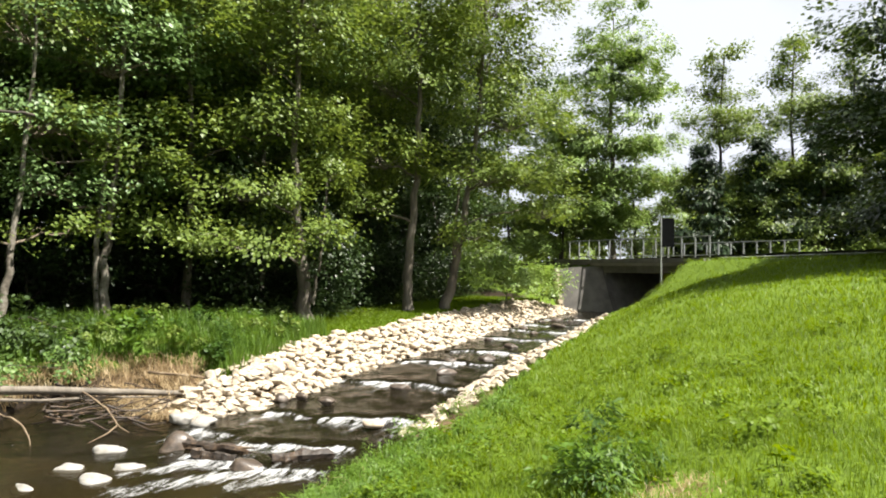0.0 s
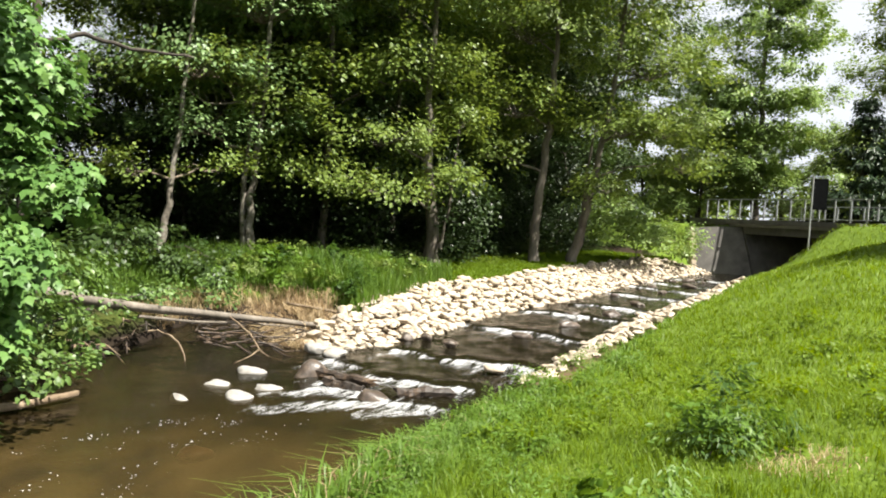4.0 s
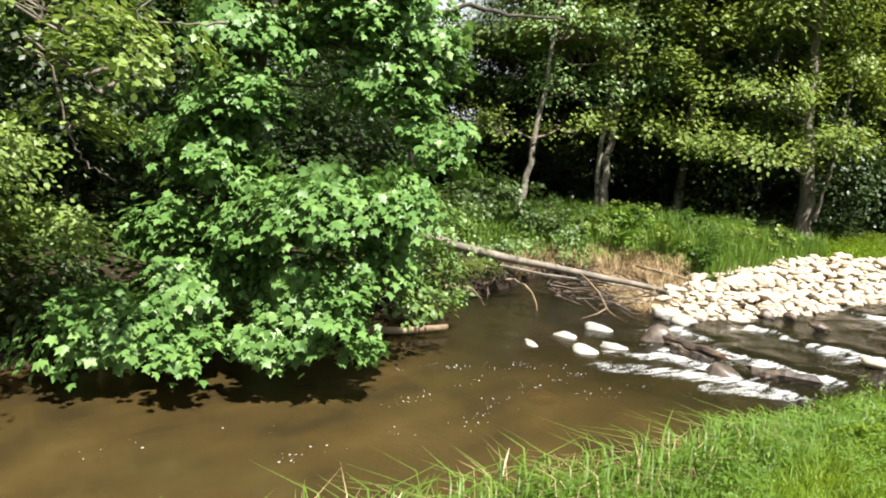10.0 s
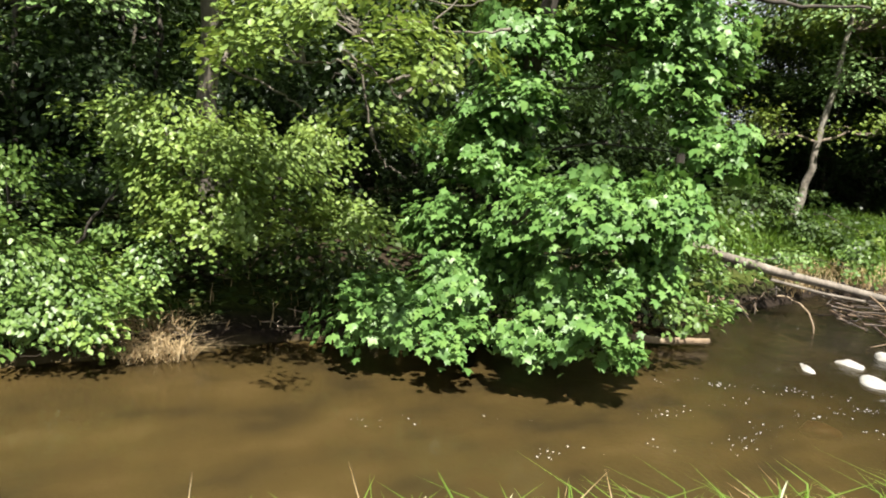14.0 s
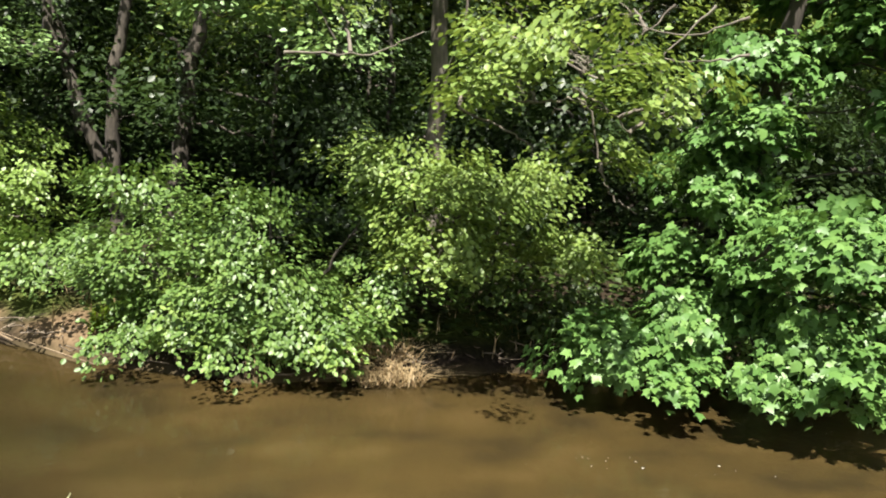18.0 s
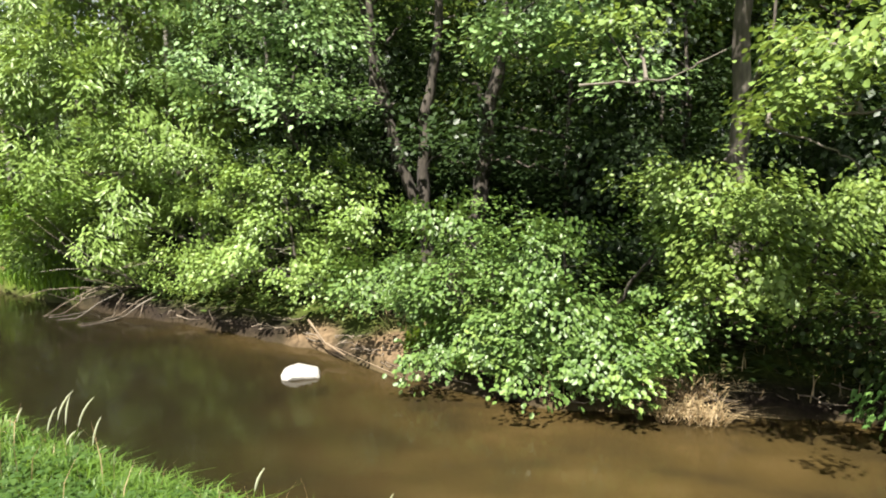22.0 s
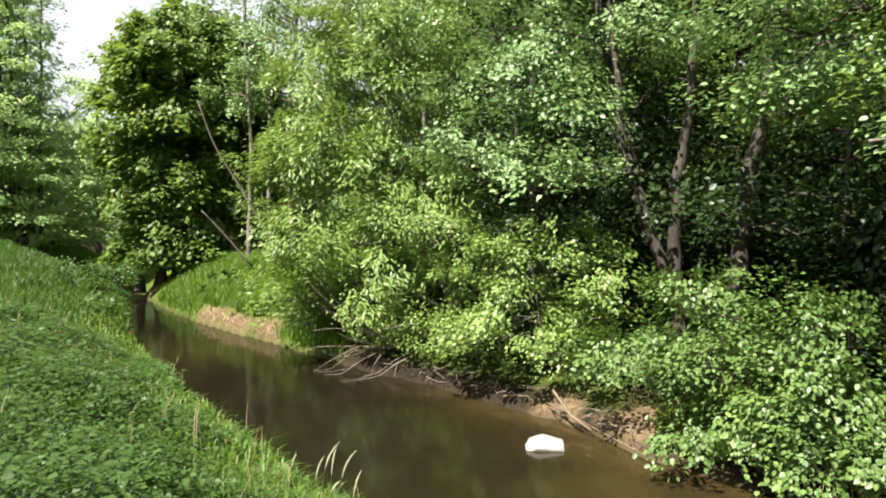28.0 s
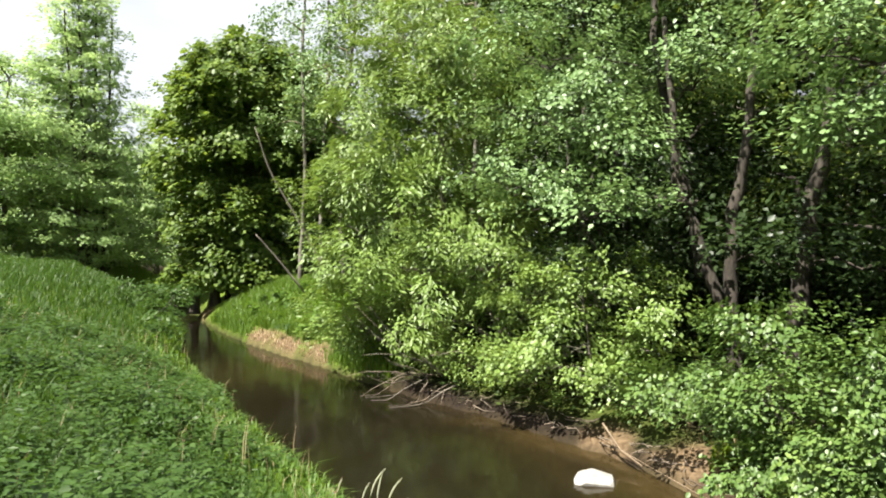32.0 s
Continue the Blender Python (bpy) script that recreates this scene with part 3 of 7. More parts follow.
def height(q):
    """The ground's height at points q (n x 2)."""
    x, y = q[:, 0], q[:, 1]
    df, _ = to_line(q, FAR_P)
    dn, _ = to_line(q, NEAR_P)
    wz = water_z(x, y)
    wet = inside(q, CHANNEL)
    far = (df < dn) & ~wet
    r = np.hypot(x, y)
    plane = 1.27 + np.where(y > 0, 0.052, 0.036) * np.maximum(r - 4, 0) + 0.035 * np.maximum(y, 0) * smooth(2, 12, x + 0.2 * y)
    plane = np.minimum(plane, 3.4)
    g = np.interp(dn, [0, 0.4, 1.5, 2.6, 4.2, 6.5], [0.05, 0.17, 0.40, 0.68, 0.93, 1.0])
    g2 = np.interp(dn, [0, 0.5, 1.2, 2.5, 4.5, 7, 10], [0.03, 0.09, 0.18, 0.38, 0.66, 0.89, 1.0])
    g = g + (g2 - g) * smooth(5, 11, y)
    near_h = wz + (plane - wz) * g
    rp = (y > 12) & (y < 38) & (x > -5.2)
    south = smooth(-7, -12, y)
    prof = np.interp(df, [0, 0.4, 1.0, 2.0, 5.0, 20, 60], [0.06, 0.28, 0.52, 0.72, 0.95, 1.4, 2.4])
    prof_r = np.interp(df, [0, 1.0, 1.6, 1.9, 5, 20, 60], [-0.05, 0.24, 0.46, 0.62, 0.75, 1.0, 2.0])
    prof_s = np.interp(df, [0, 0.5, 1.5, 3.0, 8.0, 60], [0.10, 0.55, 1.05, 1.7, 2.1, 3.0])
    far_h = wz + np.where(rp, prof_r, prof + (prof_s - prof) * south)
    bed = wz - np.interp(np.minimum(df, dn), [0, 0.3, 1.2], [0.02, 0.22, 0.42])
    h = np.where(wet, bed, np.where(far, far_h, near_h))
    h += np.where(wet, 0.03, 0.05) * bumps(x, y, 1.0) + np.where(wet, 0, 0.035) * bumps(x, y, 3.1) * smooth(0, 1, np.minimum(df, dn))
    # the road's embankment
    rel = q - ROAD_A
    s, off = rel @ ROAD_DIR, rel @ ROAD_N
    deck = 3.25 + 0.02 * s
    steep = np.where((s > -1.0) & (s < 8.5), 1.7, 0.62)
    crest = deck - 0.15 - np.maximum(steep * np.maximum(0, -off + (steep > 1) * 0.3 - 0.4), 0.62 * np.maximum(0, off - 7.5))
    open_ = (s > 0.2) & (s < 8.0)
    h = np.where(open_ & (off > -4) & (off < 9) & (wet | (np.minimum(df, dn) < 0.8)), h, np.maximum(h, np.where(r < 90, crest, h)))
    foot = np.where(off > 0.3, 3.7, 1.75 + (off + 1.95) * 1.05)
    head = np.where(off > 0.3, 2.4, 0.45 + (off + 1.2) * 1.28)
    wall = (off > -1.9) & (off < 7.0) & (s > head) & (s < 8.0)
    h = np.where(wall, np.minimum(h, np.maximum((foot - s) / (foot - head) * 3.2 - 0.55, -0.3)), h)
    return np.where(r > 90, np.maximum(h, 1.5), h)


def ground_at(x, y):
    return float(height(np.array([(x, y)], float))[0])


# ---- ground: one sheet, finer near the stream ----
def build_ground():
    def axis(lo, hi, step, reach):
        a = list(np.arange(lo, hi + 1e-6, step))
        k, out_hi, out_lo = step, [a[-1]], [a[0]]
        while out_hi[-1] < reach:
            k *= 1.22
            out_hi.append(out_hi[-1] + k)
            out_lo.append(out_lo[-1] - k)
        return np.array(out_lo[:0:-1] + a + out_hi[1:])
    xs, ys = axis(-22, 20, 0.28, 2500), axis(-30, 44, 0.28, 2500)
    X, Y = np.meshgrid(xs, ys)
    q = np.stack([X.ravel(), Y.ravel()], 1)
    h = height(q)
    nx, ny = len(xs), len(ys)
    i = np.arange(ny - 1)[:, None] * nx + np.arange(nx - 1)[None]
    f = np.stack([i, i + 1, i + nx + 1, i + nx], -1).reshape(-1, 4)
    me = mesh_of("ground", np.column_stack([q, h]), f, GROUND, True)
    df, _ = to_line(q, FAR_P)
    dn, _ = to_line(q, NEAR_P)
    wet = inside(q, CHANNEL)
    far = (df < dn) & ~wet
    lawn = far & (q[:, 1] > 15) & (q[:, 1] < 36) & (df < 3.6)
    mound = far & (q[:, 1] < -10) & (df < 5)
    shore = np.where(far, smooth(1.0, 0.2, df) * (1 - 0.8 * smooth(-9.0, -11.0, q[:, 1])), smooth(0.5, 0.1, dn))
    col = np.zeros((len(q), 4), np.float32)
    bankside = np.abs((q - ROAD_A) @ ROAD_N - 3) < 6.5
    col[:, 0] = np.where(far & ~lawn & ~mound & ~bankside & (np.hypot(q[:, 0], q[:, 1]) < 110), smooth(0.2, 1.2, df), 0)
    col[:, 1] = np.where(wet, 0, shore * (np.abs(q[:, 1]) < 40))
    for sx_, sy_, sr in ((-9.6, -2.7, 0.8), (-10.4, -4.0, 0.6), (-15.7, -15.4, 1.5), (-14.6, -13.4, 1.2), (-16.7, -17.4, 1.3), (-6.4, 15.8, 1.4), (-5.2, 15.4, 0.9), (-22.5, -27.2, 2.0)):
        col[:, 2] = np.maximum(col[:, 2], np.where(wet, 0, smooth(sr, 0.5 * sr, np.hypot(q[:, 0] - sx_, q[:, 1] - sy_)) * (smooth(0.7, 0.35, df) if sy_ < -10 else smooth(1.5, 0.9, df))))
    rapid = wet & (q[:, 1] + 0.2 * q[:, 0] > 8.6)
    col[:, 1] = np.maximum(col[:, 1], rapid)
    stony = (far & (q[:, 1] > 12.4) & (q[:, 0] > -4.9) & (q[:, 1] < 35.4) & (df < 1.9)) | (~far & ~wet & (q[:, 1] > 11) & (q[:, 1] < 32) & (dn < 0.75))
    col[:, 2] = np.maximum(col[:, 2], stony)
    # the bed darkens downstream, standing in for deeper, darker water
    silt = wet * 0.7 * smooth(-1.0, -6.0, q[:, 1])
    col[:, 1] = np.maximum(col[:, 1], wet)
    col[:, 3] = np.where(wet & ~rapid, 1 - silt, 0)
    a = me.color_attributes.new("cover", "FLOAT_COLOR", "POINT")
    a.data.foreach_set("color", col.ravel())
    return tagged(put("ground", me), "grassy stream banks and shade-darkened woodland floor around a brown bed", "ground", kind="structure")


build_ground()


# ---- water ----
# low rock sills across the rapids, from the far to the near end
SILLS = [(-4.1, 10.5, -1.5, 9.8), (-4.3, 12.0, -1.4, 10.7), (-3.4, 13.4, -0.2, 12.5), (-2.7, 17.0, 0.8, 15.6), (-1.5, 19.9, 2.0, 18.9), (0.1, 21.8, 2.8, 21.1),
         (0.9, 25.2, 3.9, 24.3), (2.2, 27.9, 5.0, 26.4), (3.2, 29.9, 5.7, 28.5), (4.4, 31.9, 6.9, 31.5)]


def build_water():
    xs, ys = np.arange(-24, 12, 0.10), np.concatenate([np.arange(-30, 8.4, 0.16), np.arange(8.4, 21, 0.055), np.arange(21, 42, 0.10)])
    X, Y = np.meshgrid(xs, ys)
    q = np.stack([X.ravel(), Y.ravel()], 1)
    df, _ = to_line(q, FAR_P)
    dn, _ = to_line(q, NEAR_P)
    keep = inside(q, CHANNEL) | (np.minimum(df, dn) < 0.45)
    z = water_z(q[:, 0], q[:, 1])
    foam = np.zeros(len(q))
    rng = np.random.default_rng(5)
    for k, (ax, ay, bx, by) in enumerate(SILLS):
        across = np.array((bx - ax, by - ay))
        span = np.linalg.norm(across)
        across = across / span
        flow = np.array((across[1], -across[0]))
        rel = q - np.array((ax, ay))
        al, ac = rel @ flow, rel @ across
        al = al + 0.16 * np.sin(2.3 * ac + k) + 0.07 * np.sin(6.1 * ac + 2 * k)
        near_ = smooth(-0.3, 0.2, ac) * smooth(span + 0.3, span - 0.2, ac)
        z += near_ * (0.03 * np.exp(-((al + 0.3) / 0.3) ** 2) - 0.03 * np.exp(-((al - 0.2) / 0.25) ** 2))
        ph = rng.random(6) * 6.28
        patch = 0.5 + 0.20 * np.sin(2.1 * ac + ph[0]) + 0.16 * np.sin(4.7 * ac + ph[1]) + 0.14 * np.sin(9.3 * ac + 0.8 * al + ph[2]) + 0.12 * np.sin(16.0 * ac - 1.1 * al + ph[3]) + 0.10 * np.sin(27.0 * ac + 1.6 * al + ph[4])
        patch = np.clip(patch, 0, 1)
        tail = (0.08 + 1.15 * patch ** 1.6) * (1.7 if k == 0 else 1.0)
        f = np.where(al > 0, np.exp(-np.maximum(al, 0) / tail), np.exp(-(al / 0.06) ** 2)) * (0.45 + 0.6 * patch) * near_
        foam = np.maximum(foam, f)
    ramp_ = smooth(8.0, 9.4, q[:, 1] + 0.2 * q[:, 0])
    foam = (0.66 + 0.08 * bumps(q[:, 0], q[:, 1], 2.3) + 0.80 * foam) * ramp_
    foam = np.maximum(foam, (0.62 * smooth(0.5, 4.5, q[:, 1]) + 0.08 * smooth(5.5, 8.5, q[:, 1])) * (0.97 + 0.06 * bumps(q[:, 0], q[:, 1], 0.8)))
    # white tongues running out into the pool below the last sill
    for ax, ay, bx, by, w in ((-2.55, 9.95, -4.3, 8.35, 0.40), (-3.5, 10.4, -4.35, 9.2, 0.26), (-1.9, 9.75, -2.75, 8.7, 0.30)):
        d = np.array((bx - ax, by - ay))
        span = np.linalg.norm(d)
        d = d / span
        rel = q - np.array((ax, ay))
        al, ac = rel @ d / span, rel @ np.array((-d[1], d[0]))
        ac = ac + 0.10 * np.sin(5 * al + ax)
        foam = np.maximum(foam, (1.34 - 0.42 * np.clip(al, 0, 1.2)) * np.exp(-(ac / (w * (0.7 + 0.6 * np.clip(al, 0, 1)))) ** 4) * smooth(-0.05, 0.1, al) * smooth(1.15, 0.8, al))
    z += 0.016 * ramp_ * bumps(q[:, 0] * 2.4, q[:, 1] * 2.0, 1.6) + 0.03 * np.maximum(foam - 0.8, 0) * bumps(q[:, 0], q[:, 1], 4.0)
    nx = len(xs)
    i = (np.arange(len(ys) - 1)[:, None] * nx + np.arange(nx - 1)[None]).ravel()
    f = np.stack([i, i + 1, i + nx + 1, i + nx], -1)
    f = f[keep[f].all(1)]
    used = np.unique(f)
    m = np.zeros(len(q), int)
    m[used] = np.arange(len(used))
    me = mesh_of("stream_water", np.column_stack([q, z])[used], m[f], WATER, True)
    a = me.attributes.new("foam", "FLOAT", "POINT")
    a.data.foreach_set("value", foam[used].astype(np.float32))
    # dark rapids bed; cove and bend darkened for shade, dark reflections and depth
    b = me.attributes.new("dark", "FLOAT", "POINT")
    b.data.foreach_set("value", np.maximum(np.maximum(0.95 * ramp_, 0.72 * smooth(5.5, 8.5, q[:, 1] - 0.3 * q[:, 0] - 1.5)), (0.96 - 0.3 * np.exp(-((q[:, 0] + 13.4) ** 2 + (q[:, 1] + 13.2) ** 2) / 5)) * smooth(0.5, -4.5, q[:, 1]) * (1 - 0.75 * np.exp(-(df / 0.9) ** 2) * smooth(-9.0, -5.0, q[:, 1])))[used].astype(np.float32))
    c = me.attributes.new("ripple", "FLOAT", "POINT")
    c.data.foreach_set("value", (smooth(1.0, 6.0, q[:, 1]) * (0.75 + 0.35 * bumps(q[:, 0], q[:, 1], 0.7)) + 0.9 * ramp_ + 1.3 * np.exp(-((q[:, 0] + 4.0) ** 2 + (q[:, 1] - 4.5) ** 2) / 0.5))[used].astype(np.float32))
    ob = tagged(put("stream_water", me), "shallow brown stream with white foam over low rock sills", "water", kind="structure")
    return ob


build_water()


# ---- trees and shrubs on the far bank ----
def tops(pts, r0, r1):
    return (pts, r0, r1)


MAPLE = [
    (-7.20, 3.56, 0.56, 0.66, 0.41), (-6.68, 3.84, 0.54, 0.47, 0.35), (-6.95, 4.36, 0.92, 0.65, 0.38), (-5.75, 4.93, 0.93, 0.57, 0.46),
    (-5.28, 4.93, 0.61, 0.35, 0.35), (-5.85, 4.56, 0.69, 0.35, 0.35), (-5.74, 5.34, 1.91, 0.83, 0.43), (-5.45, 5.92, 2.06, 0.57, 0.41),
    (-6.19, 5.09, 1.60, 0.57, 0.38), (-7.13, 4.60, 2.21, 0.59, 0.41), (-7.36, 4.49, 1.50, 0.53, 0.38), (-7.15, 4.95, 3.00, 0.57, 0.45),
    (-7.56, 4.71, 2.67, 0.47, 0.38), (-7.21, 5.12, 3.73, 0.59, 0.46), (-6.43, 5.99, 4.02, 0.68, 0.52), (-5.97, 6.26, 3.33, 0.54, 0.46),
    (-5.56, 6.65, 2.67, 0.47, 0.43), (-5.90, 6.54, 3.77, 0.50, 0.49), (-6.88, 4.87, 1.01, 0.53, 0.41), (-5.56, 5.56, 1.38, 0.50, 0.38), (-6.80, 5.74, 4.58, 0.71, 0.54), (-6.16, 6.46, 4.36, 0.53, 0.54),
    (-7.60, 5.60, 5.60, 1.00, 0.69), (-8.20, 5.80, 6.80, 1.20, 0.80),
]
plant("maple_tree", (-8.3, 5.4, 0.55), MAPLE, "bushy green maple hanging low over the brown water", "tree", 11, LEAF_MAPLE, LOBED, 0.105,
      [tops([(-8.3, 5.4, 0.3), (-7.6, 5.3, 2.2), (-6.9, 5.2, 4.2), (-7.0, 5.3, 7.0), (-7.2, 5.5, 9.6)], 0.17, 0.04),
       tops([(-8.1, 5.4, 0.4), (-6.9, 4.7, 1.4), (-5.8, 4.3, 2.0)], 0.07, 0.02)], BARK_DARK, 26.0, 42, 0.27, 0.55, 0.5, 0.25, 0.02)

ELM = [
    (-6.38, 1.97, 3.30, 0.69, 0.29), (-5.58, 2.77, 3.17, 0.55, 0.30), (-6.12, 2.60, 2.71, 0.37, 0.16), (-7.10, 1.55, 3.25, 0.32, 0.18),
    (-6.15, 2.42, 3.62, 1.06, 0.32), (-6.11, 1.46, 3.22, 0.30, 0.20), (-6.70, 1.55, 3.75, 0.25, 0.16), (-7.74, 0.40, 4.09, 0.50, 0.30),
    (-5.93, 2.34, 3.50, 0.62, 0.31), (-5.78, 3.03, 3.16, 0.58, 0.32), (-7.2, 3.4, 4.3, 0.8, 0.29),
    (-8.8, 2.2, 5.2, 1.3, 0.5), (-10.4, 1.6, 6.8, 1.8, 0.8), (-10.6, 2.4, 8.4, 2.0, 1.0), (-9.8, 0.6, 5.4, 1.2, 0.5),
    # upper masses out of view, added to cast shade on the wood behind
    (-9.5, 3.8, 7.4, 1.6, 0.8), (-10.5, 5.2, 8.6, 2.0, 1.0), (-9.6, 0.2, 7.8, 1.8, 0.8), (-11.5, -0.5, 9.2, 2.2, 1.0), (-9.2, 2.0, 9.0, 1.8, 0.9),
]
LIME_TWIGS = [
    [(-5.99, 2.22, 3.32), (-5.96, 2.4, 3.11), (-5.94, 2.54, 2.55), (-5.93, 2.67, 2.37), (-5.87, 2.88, 2.25)],
    [(-6.17, 1.8, 3.17), (-6.04, 2.23, 3.22), (-5.92, 2.58, 3.13)],
    [(-6.53, 1.35, 3.11), (-6.42, 1.84, 2.91), (-6.37, 2.11, 2.71)],
    [(-7.08, -0.19, 3.52), (-7.05, 0.6, 3.57), (-7.01, 1.11, 3.82)],
    [(-5.99, 2.22, 3.32), (-5.86, 2.59, 3.1), (-5.83, 2.75, 2.87)],
    [(-5.92, 3.87, 4.06), (-6.24, 3.51, 3.9), (-6.58, 3.05, 4.02)],
    [(-5.9, 3.9, 3.73), (-6.25, 3.49, 3.65), (-6.64, 2.94, 3.77)],
    [(-5.93, 3.52, 4.13), (-6.19, 3.22, 3.73), (-6.26, 3.2, 3.44)],
    [(-6.38, 3.39, 4.2), (-6.57, 3.17, 3.92), (-6.74, 2.96, 3.62)],
]
plant("lime_tree", (-11.2, 2.4, 0.8), ELM, "yellow-green lime tree with bare twigs reaching over the stream", "tree", 12, LEAF_LIME, OVAL, 0.066,
      [tops([(-11.2, 2.4, 0.6), (-11.0, 2.3, 3.2), (-10.6, 2.2, 6.0), (-10.3, 2.2, 9.5)], 0.2, 0.06),
       tops([(-10.9, 2.3, 3.6), (-9.0, 2.1, 4.3), (-7.2, 2.0, 3.9), (-6.0, 2.5, 3.4)], 0.035, 0.010)] + [tops(p, 0.012, 0.005) for p in LIME_TWIGS], BARK_GREY, 7.5, 46, 0.27, 0.25, 0.4, 0.5, 0.022)

plant("hazel_bush", (-9.6, 2.2, 0.7),
      [(-8.45, 2.04, 1.94, 1.17, 0.62), (-8.13, 1.70, 1.57, 0.72, 0.33), (-8.36, 2.87, 2.26, 0.78, 0.35), (-9.24, 1.38, 2.41, 0.96, 0.44), (-7.95, 1.9, 1.45, 0.65, 0.36), (-7.85, 2.6, 1.45, 0.65, 0.36), (-7.8, 3.2, 1.5, 0.55, 0.36), (-8.2, 1.3, 1.3, 0.55, 0.33)],
      "sunlit yellow-green hazel bush on the shaded bank", "bush", 13, LEAF_LIME, OVAL, 0.066,
      [tops([(-9.6 + dx, 2.2 + dy, 0.5), (-9.2 + dx, 2.1 + 2 * dy, 1.5), (-8.8 + dx, 2.1 + 3 * dy, 2.3)], 0.035, 0.012) for dx, dy in ((0, 0), (0.2, 0.25), (-0.1, -0.2))],
      BARK_DARK, 14.0, 56, 0.29, 0.35, 0.45, 0.35, 0.02)
plant("hazel_bush", (-9.6, -0.2, 0.6),
      [(-9.19, -0.46, 1.56, 0.94, 0.58), (-8.24, 0.37, 0.50, 0.65, 0.40), (-8.69, -0.44, 0.86, 1.02, 0.54), (-9.33, -1.46, 1.07, 0.96, 0.74), (-9.01, 1.31, 0.90, 0.86, 0.58),
       (-9.90, -1.76, 1.81, 0.86, 0.47), (-9.38, 1.48, 1.75, 0.90, 0.53), (-9.90, -2.87, 0.97, 0.72, 0.56), (-8.45, 0.1, 0.25, 0.5, 0.2), (-9.0, -1.2, 0.55, 0.7, 0.3), (-9.0, 0.9, 0.45, 0.6, 0.3), (-9.6, -2.1, 0.8, 0.6, 0.35)],
      "bright green hazel bush leaning down to the water", "bush", 14, LEAF_HAZEL, OVAL, 0.060,
      [tops([(-9.8 + dx, -0.2 + dy, 0.4), (-9.4 + dx, -0.2 + 2 * dy, 1.1), (-9.0 + dx, -0.2 + 3 * dy, 1.8)], 0.04, 0.012) for dx, dy in ((0, 0), (0.2, 0.35), (-0.1, -0.4), (0.1, -0.2))],
      BARK_DARK, 13.5, 64, 0.29, 0.35, 0.45, 0.35, 0.02)
# darker leaves than the other hazels: the hollow's shade is in their colour
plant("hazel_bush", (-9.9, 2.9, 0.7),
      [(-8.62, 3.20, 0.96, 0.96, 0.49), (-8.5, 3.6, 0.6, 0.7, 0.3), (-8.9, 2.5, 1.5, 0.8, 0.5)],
      "green hazel bush on the steep bank, darkened for shade", "bush", 15, LEAF_DEEP, OVAL, 0.066,
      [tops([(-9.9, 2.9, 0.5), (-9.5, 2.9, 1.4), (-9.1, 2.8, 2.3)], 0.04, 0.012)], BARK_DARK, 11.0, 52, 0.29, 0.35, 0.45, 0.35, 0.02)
plant("elder_bush", (-7.6, 7.6, 0.5),
      [(-6.54, 7.54, 1.19, 0.56, 0.48), (-5.83, 7.21, 0.58, 0.52, 0.30), (-6.08, 6.61, 0.72, 0.36, 0.36), (-6.57, 8.16, 1.74, 0.50, 0.50), (-7.3, 8.2, 1.5, 0.6, 0.6), (-7.3, 9.0, 0.9, 0.55, 0.45), (-7.6, 10.2, 0.9, 0.5, 0.5), (-7.8, 11.6, 0.85, 0.5, 0.5), (-7.9, 13.0, 0.8, 0.55, 0.4), (-7.6, 14.4, 0.7, 0.6, 0.35), (-6.6, 8.6, 0.55, 0.4, 0.3)],
      "yellowish green low bush over a pale log at the waterside", "bush", 16, LEAF_HAZEL, OVAL, 0.08,
      [tops([(-7.6, 7.6, 0.4), (-6.9, 7.5, 1.0), (-6.4, 7.5, 1.5)], 0.03, 0.01)], BARK_DARK, 16.0, 26, 0.25, 0.4, 0.3, 0.4, 0.015)
plant("willow_tree", (-14.6, -7.6, 0.9),
      [(-14.24, -10.27, 4.01, 2.04, 1.63), (-12.83, -10.50, 2.09, 1.15, 1.15), (-15.53, -10.11, 5.93, 2.16, 1.59), (-12.84, -9.65, 1.12, 1.37, 0.87), (-14.75, -8.47, 2.79, 1.45, 1.59),
       (-13.80, -11.70, 4.04, 0.84, 1.40), (-14.14, -7.47, 1.54, 0.99, 0.74), (-15.55, -10.09, 7.90, 2.16, 1.30), (-14.62, -11.46, 6.58, 1.15, 1.30), (-13.6, -10.8, 1.0, 1.0, 0.6), (-13.65, -9.13, 1.9, 1.7, 1.0), (-14.19, -8.21, 2.92, 1.54, 1.03), (-15.16, -10.47, 4.12, 2.16, 1.44), (-14.0, -11.2, 2.9, 1.3, 1.1), (-15.2, -11.6, 5.4, 1.5, 1.3), (-14.8, -9.2, 6.9, 1.7, 1.2), (-15.6, -11.3, 8.8, 1.7, 1.2)],
      "pale yellow-green willow spreading low over the water", "tree", 17, LEAF_WILLOW, SLIM, 0.15,
      [tops([(-14.4, -7.2, 0.8), (-14.7, -8.6, 2.4), (-15.0, -9.6, 4.6), (-15.4, -10.0, 7.6)], 0.10, 0.03),
       tops([(-14.4, -7.2, 0.8), (-14.0, -9.2, 1.9), (-13.2, -10.4, 2.8)], 0.06, 0.02),
       tops([(-14.5, -7.1, 0.8), (-15.0, -8.0, 2.6), (-15.6, -9.4, 5.4)], 0.07, 0.02)], BARK_GREY, 6.6, 62, 0.44, 0.30, 0.45, 0.4, 0.03)
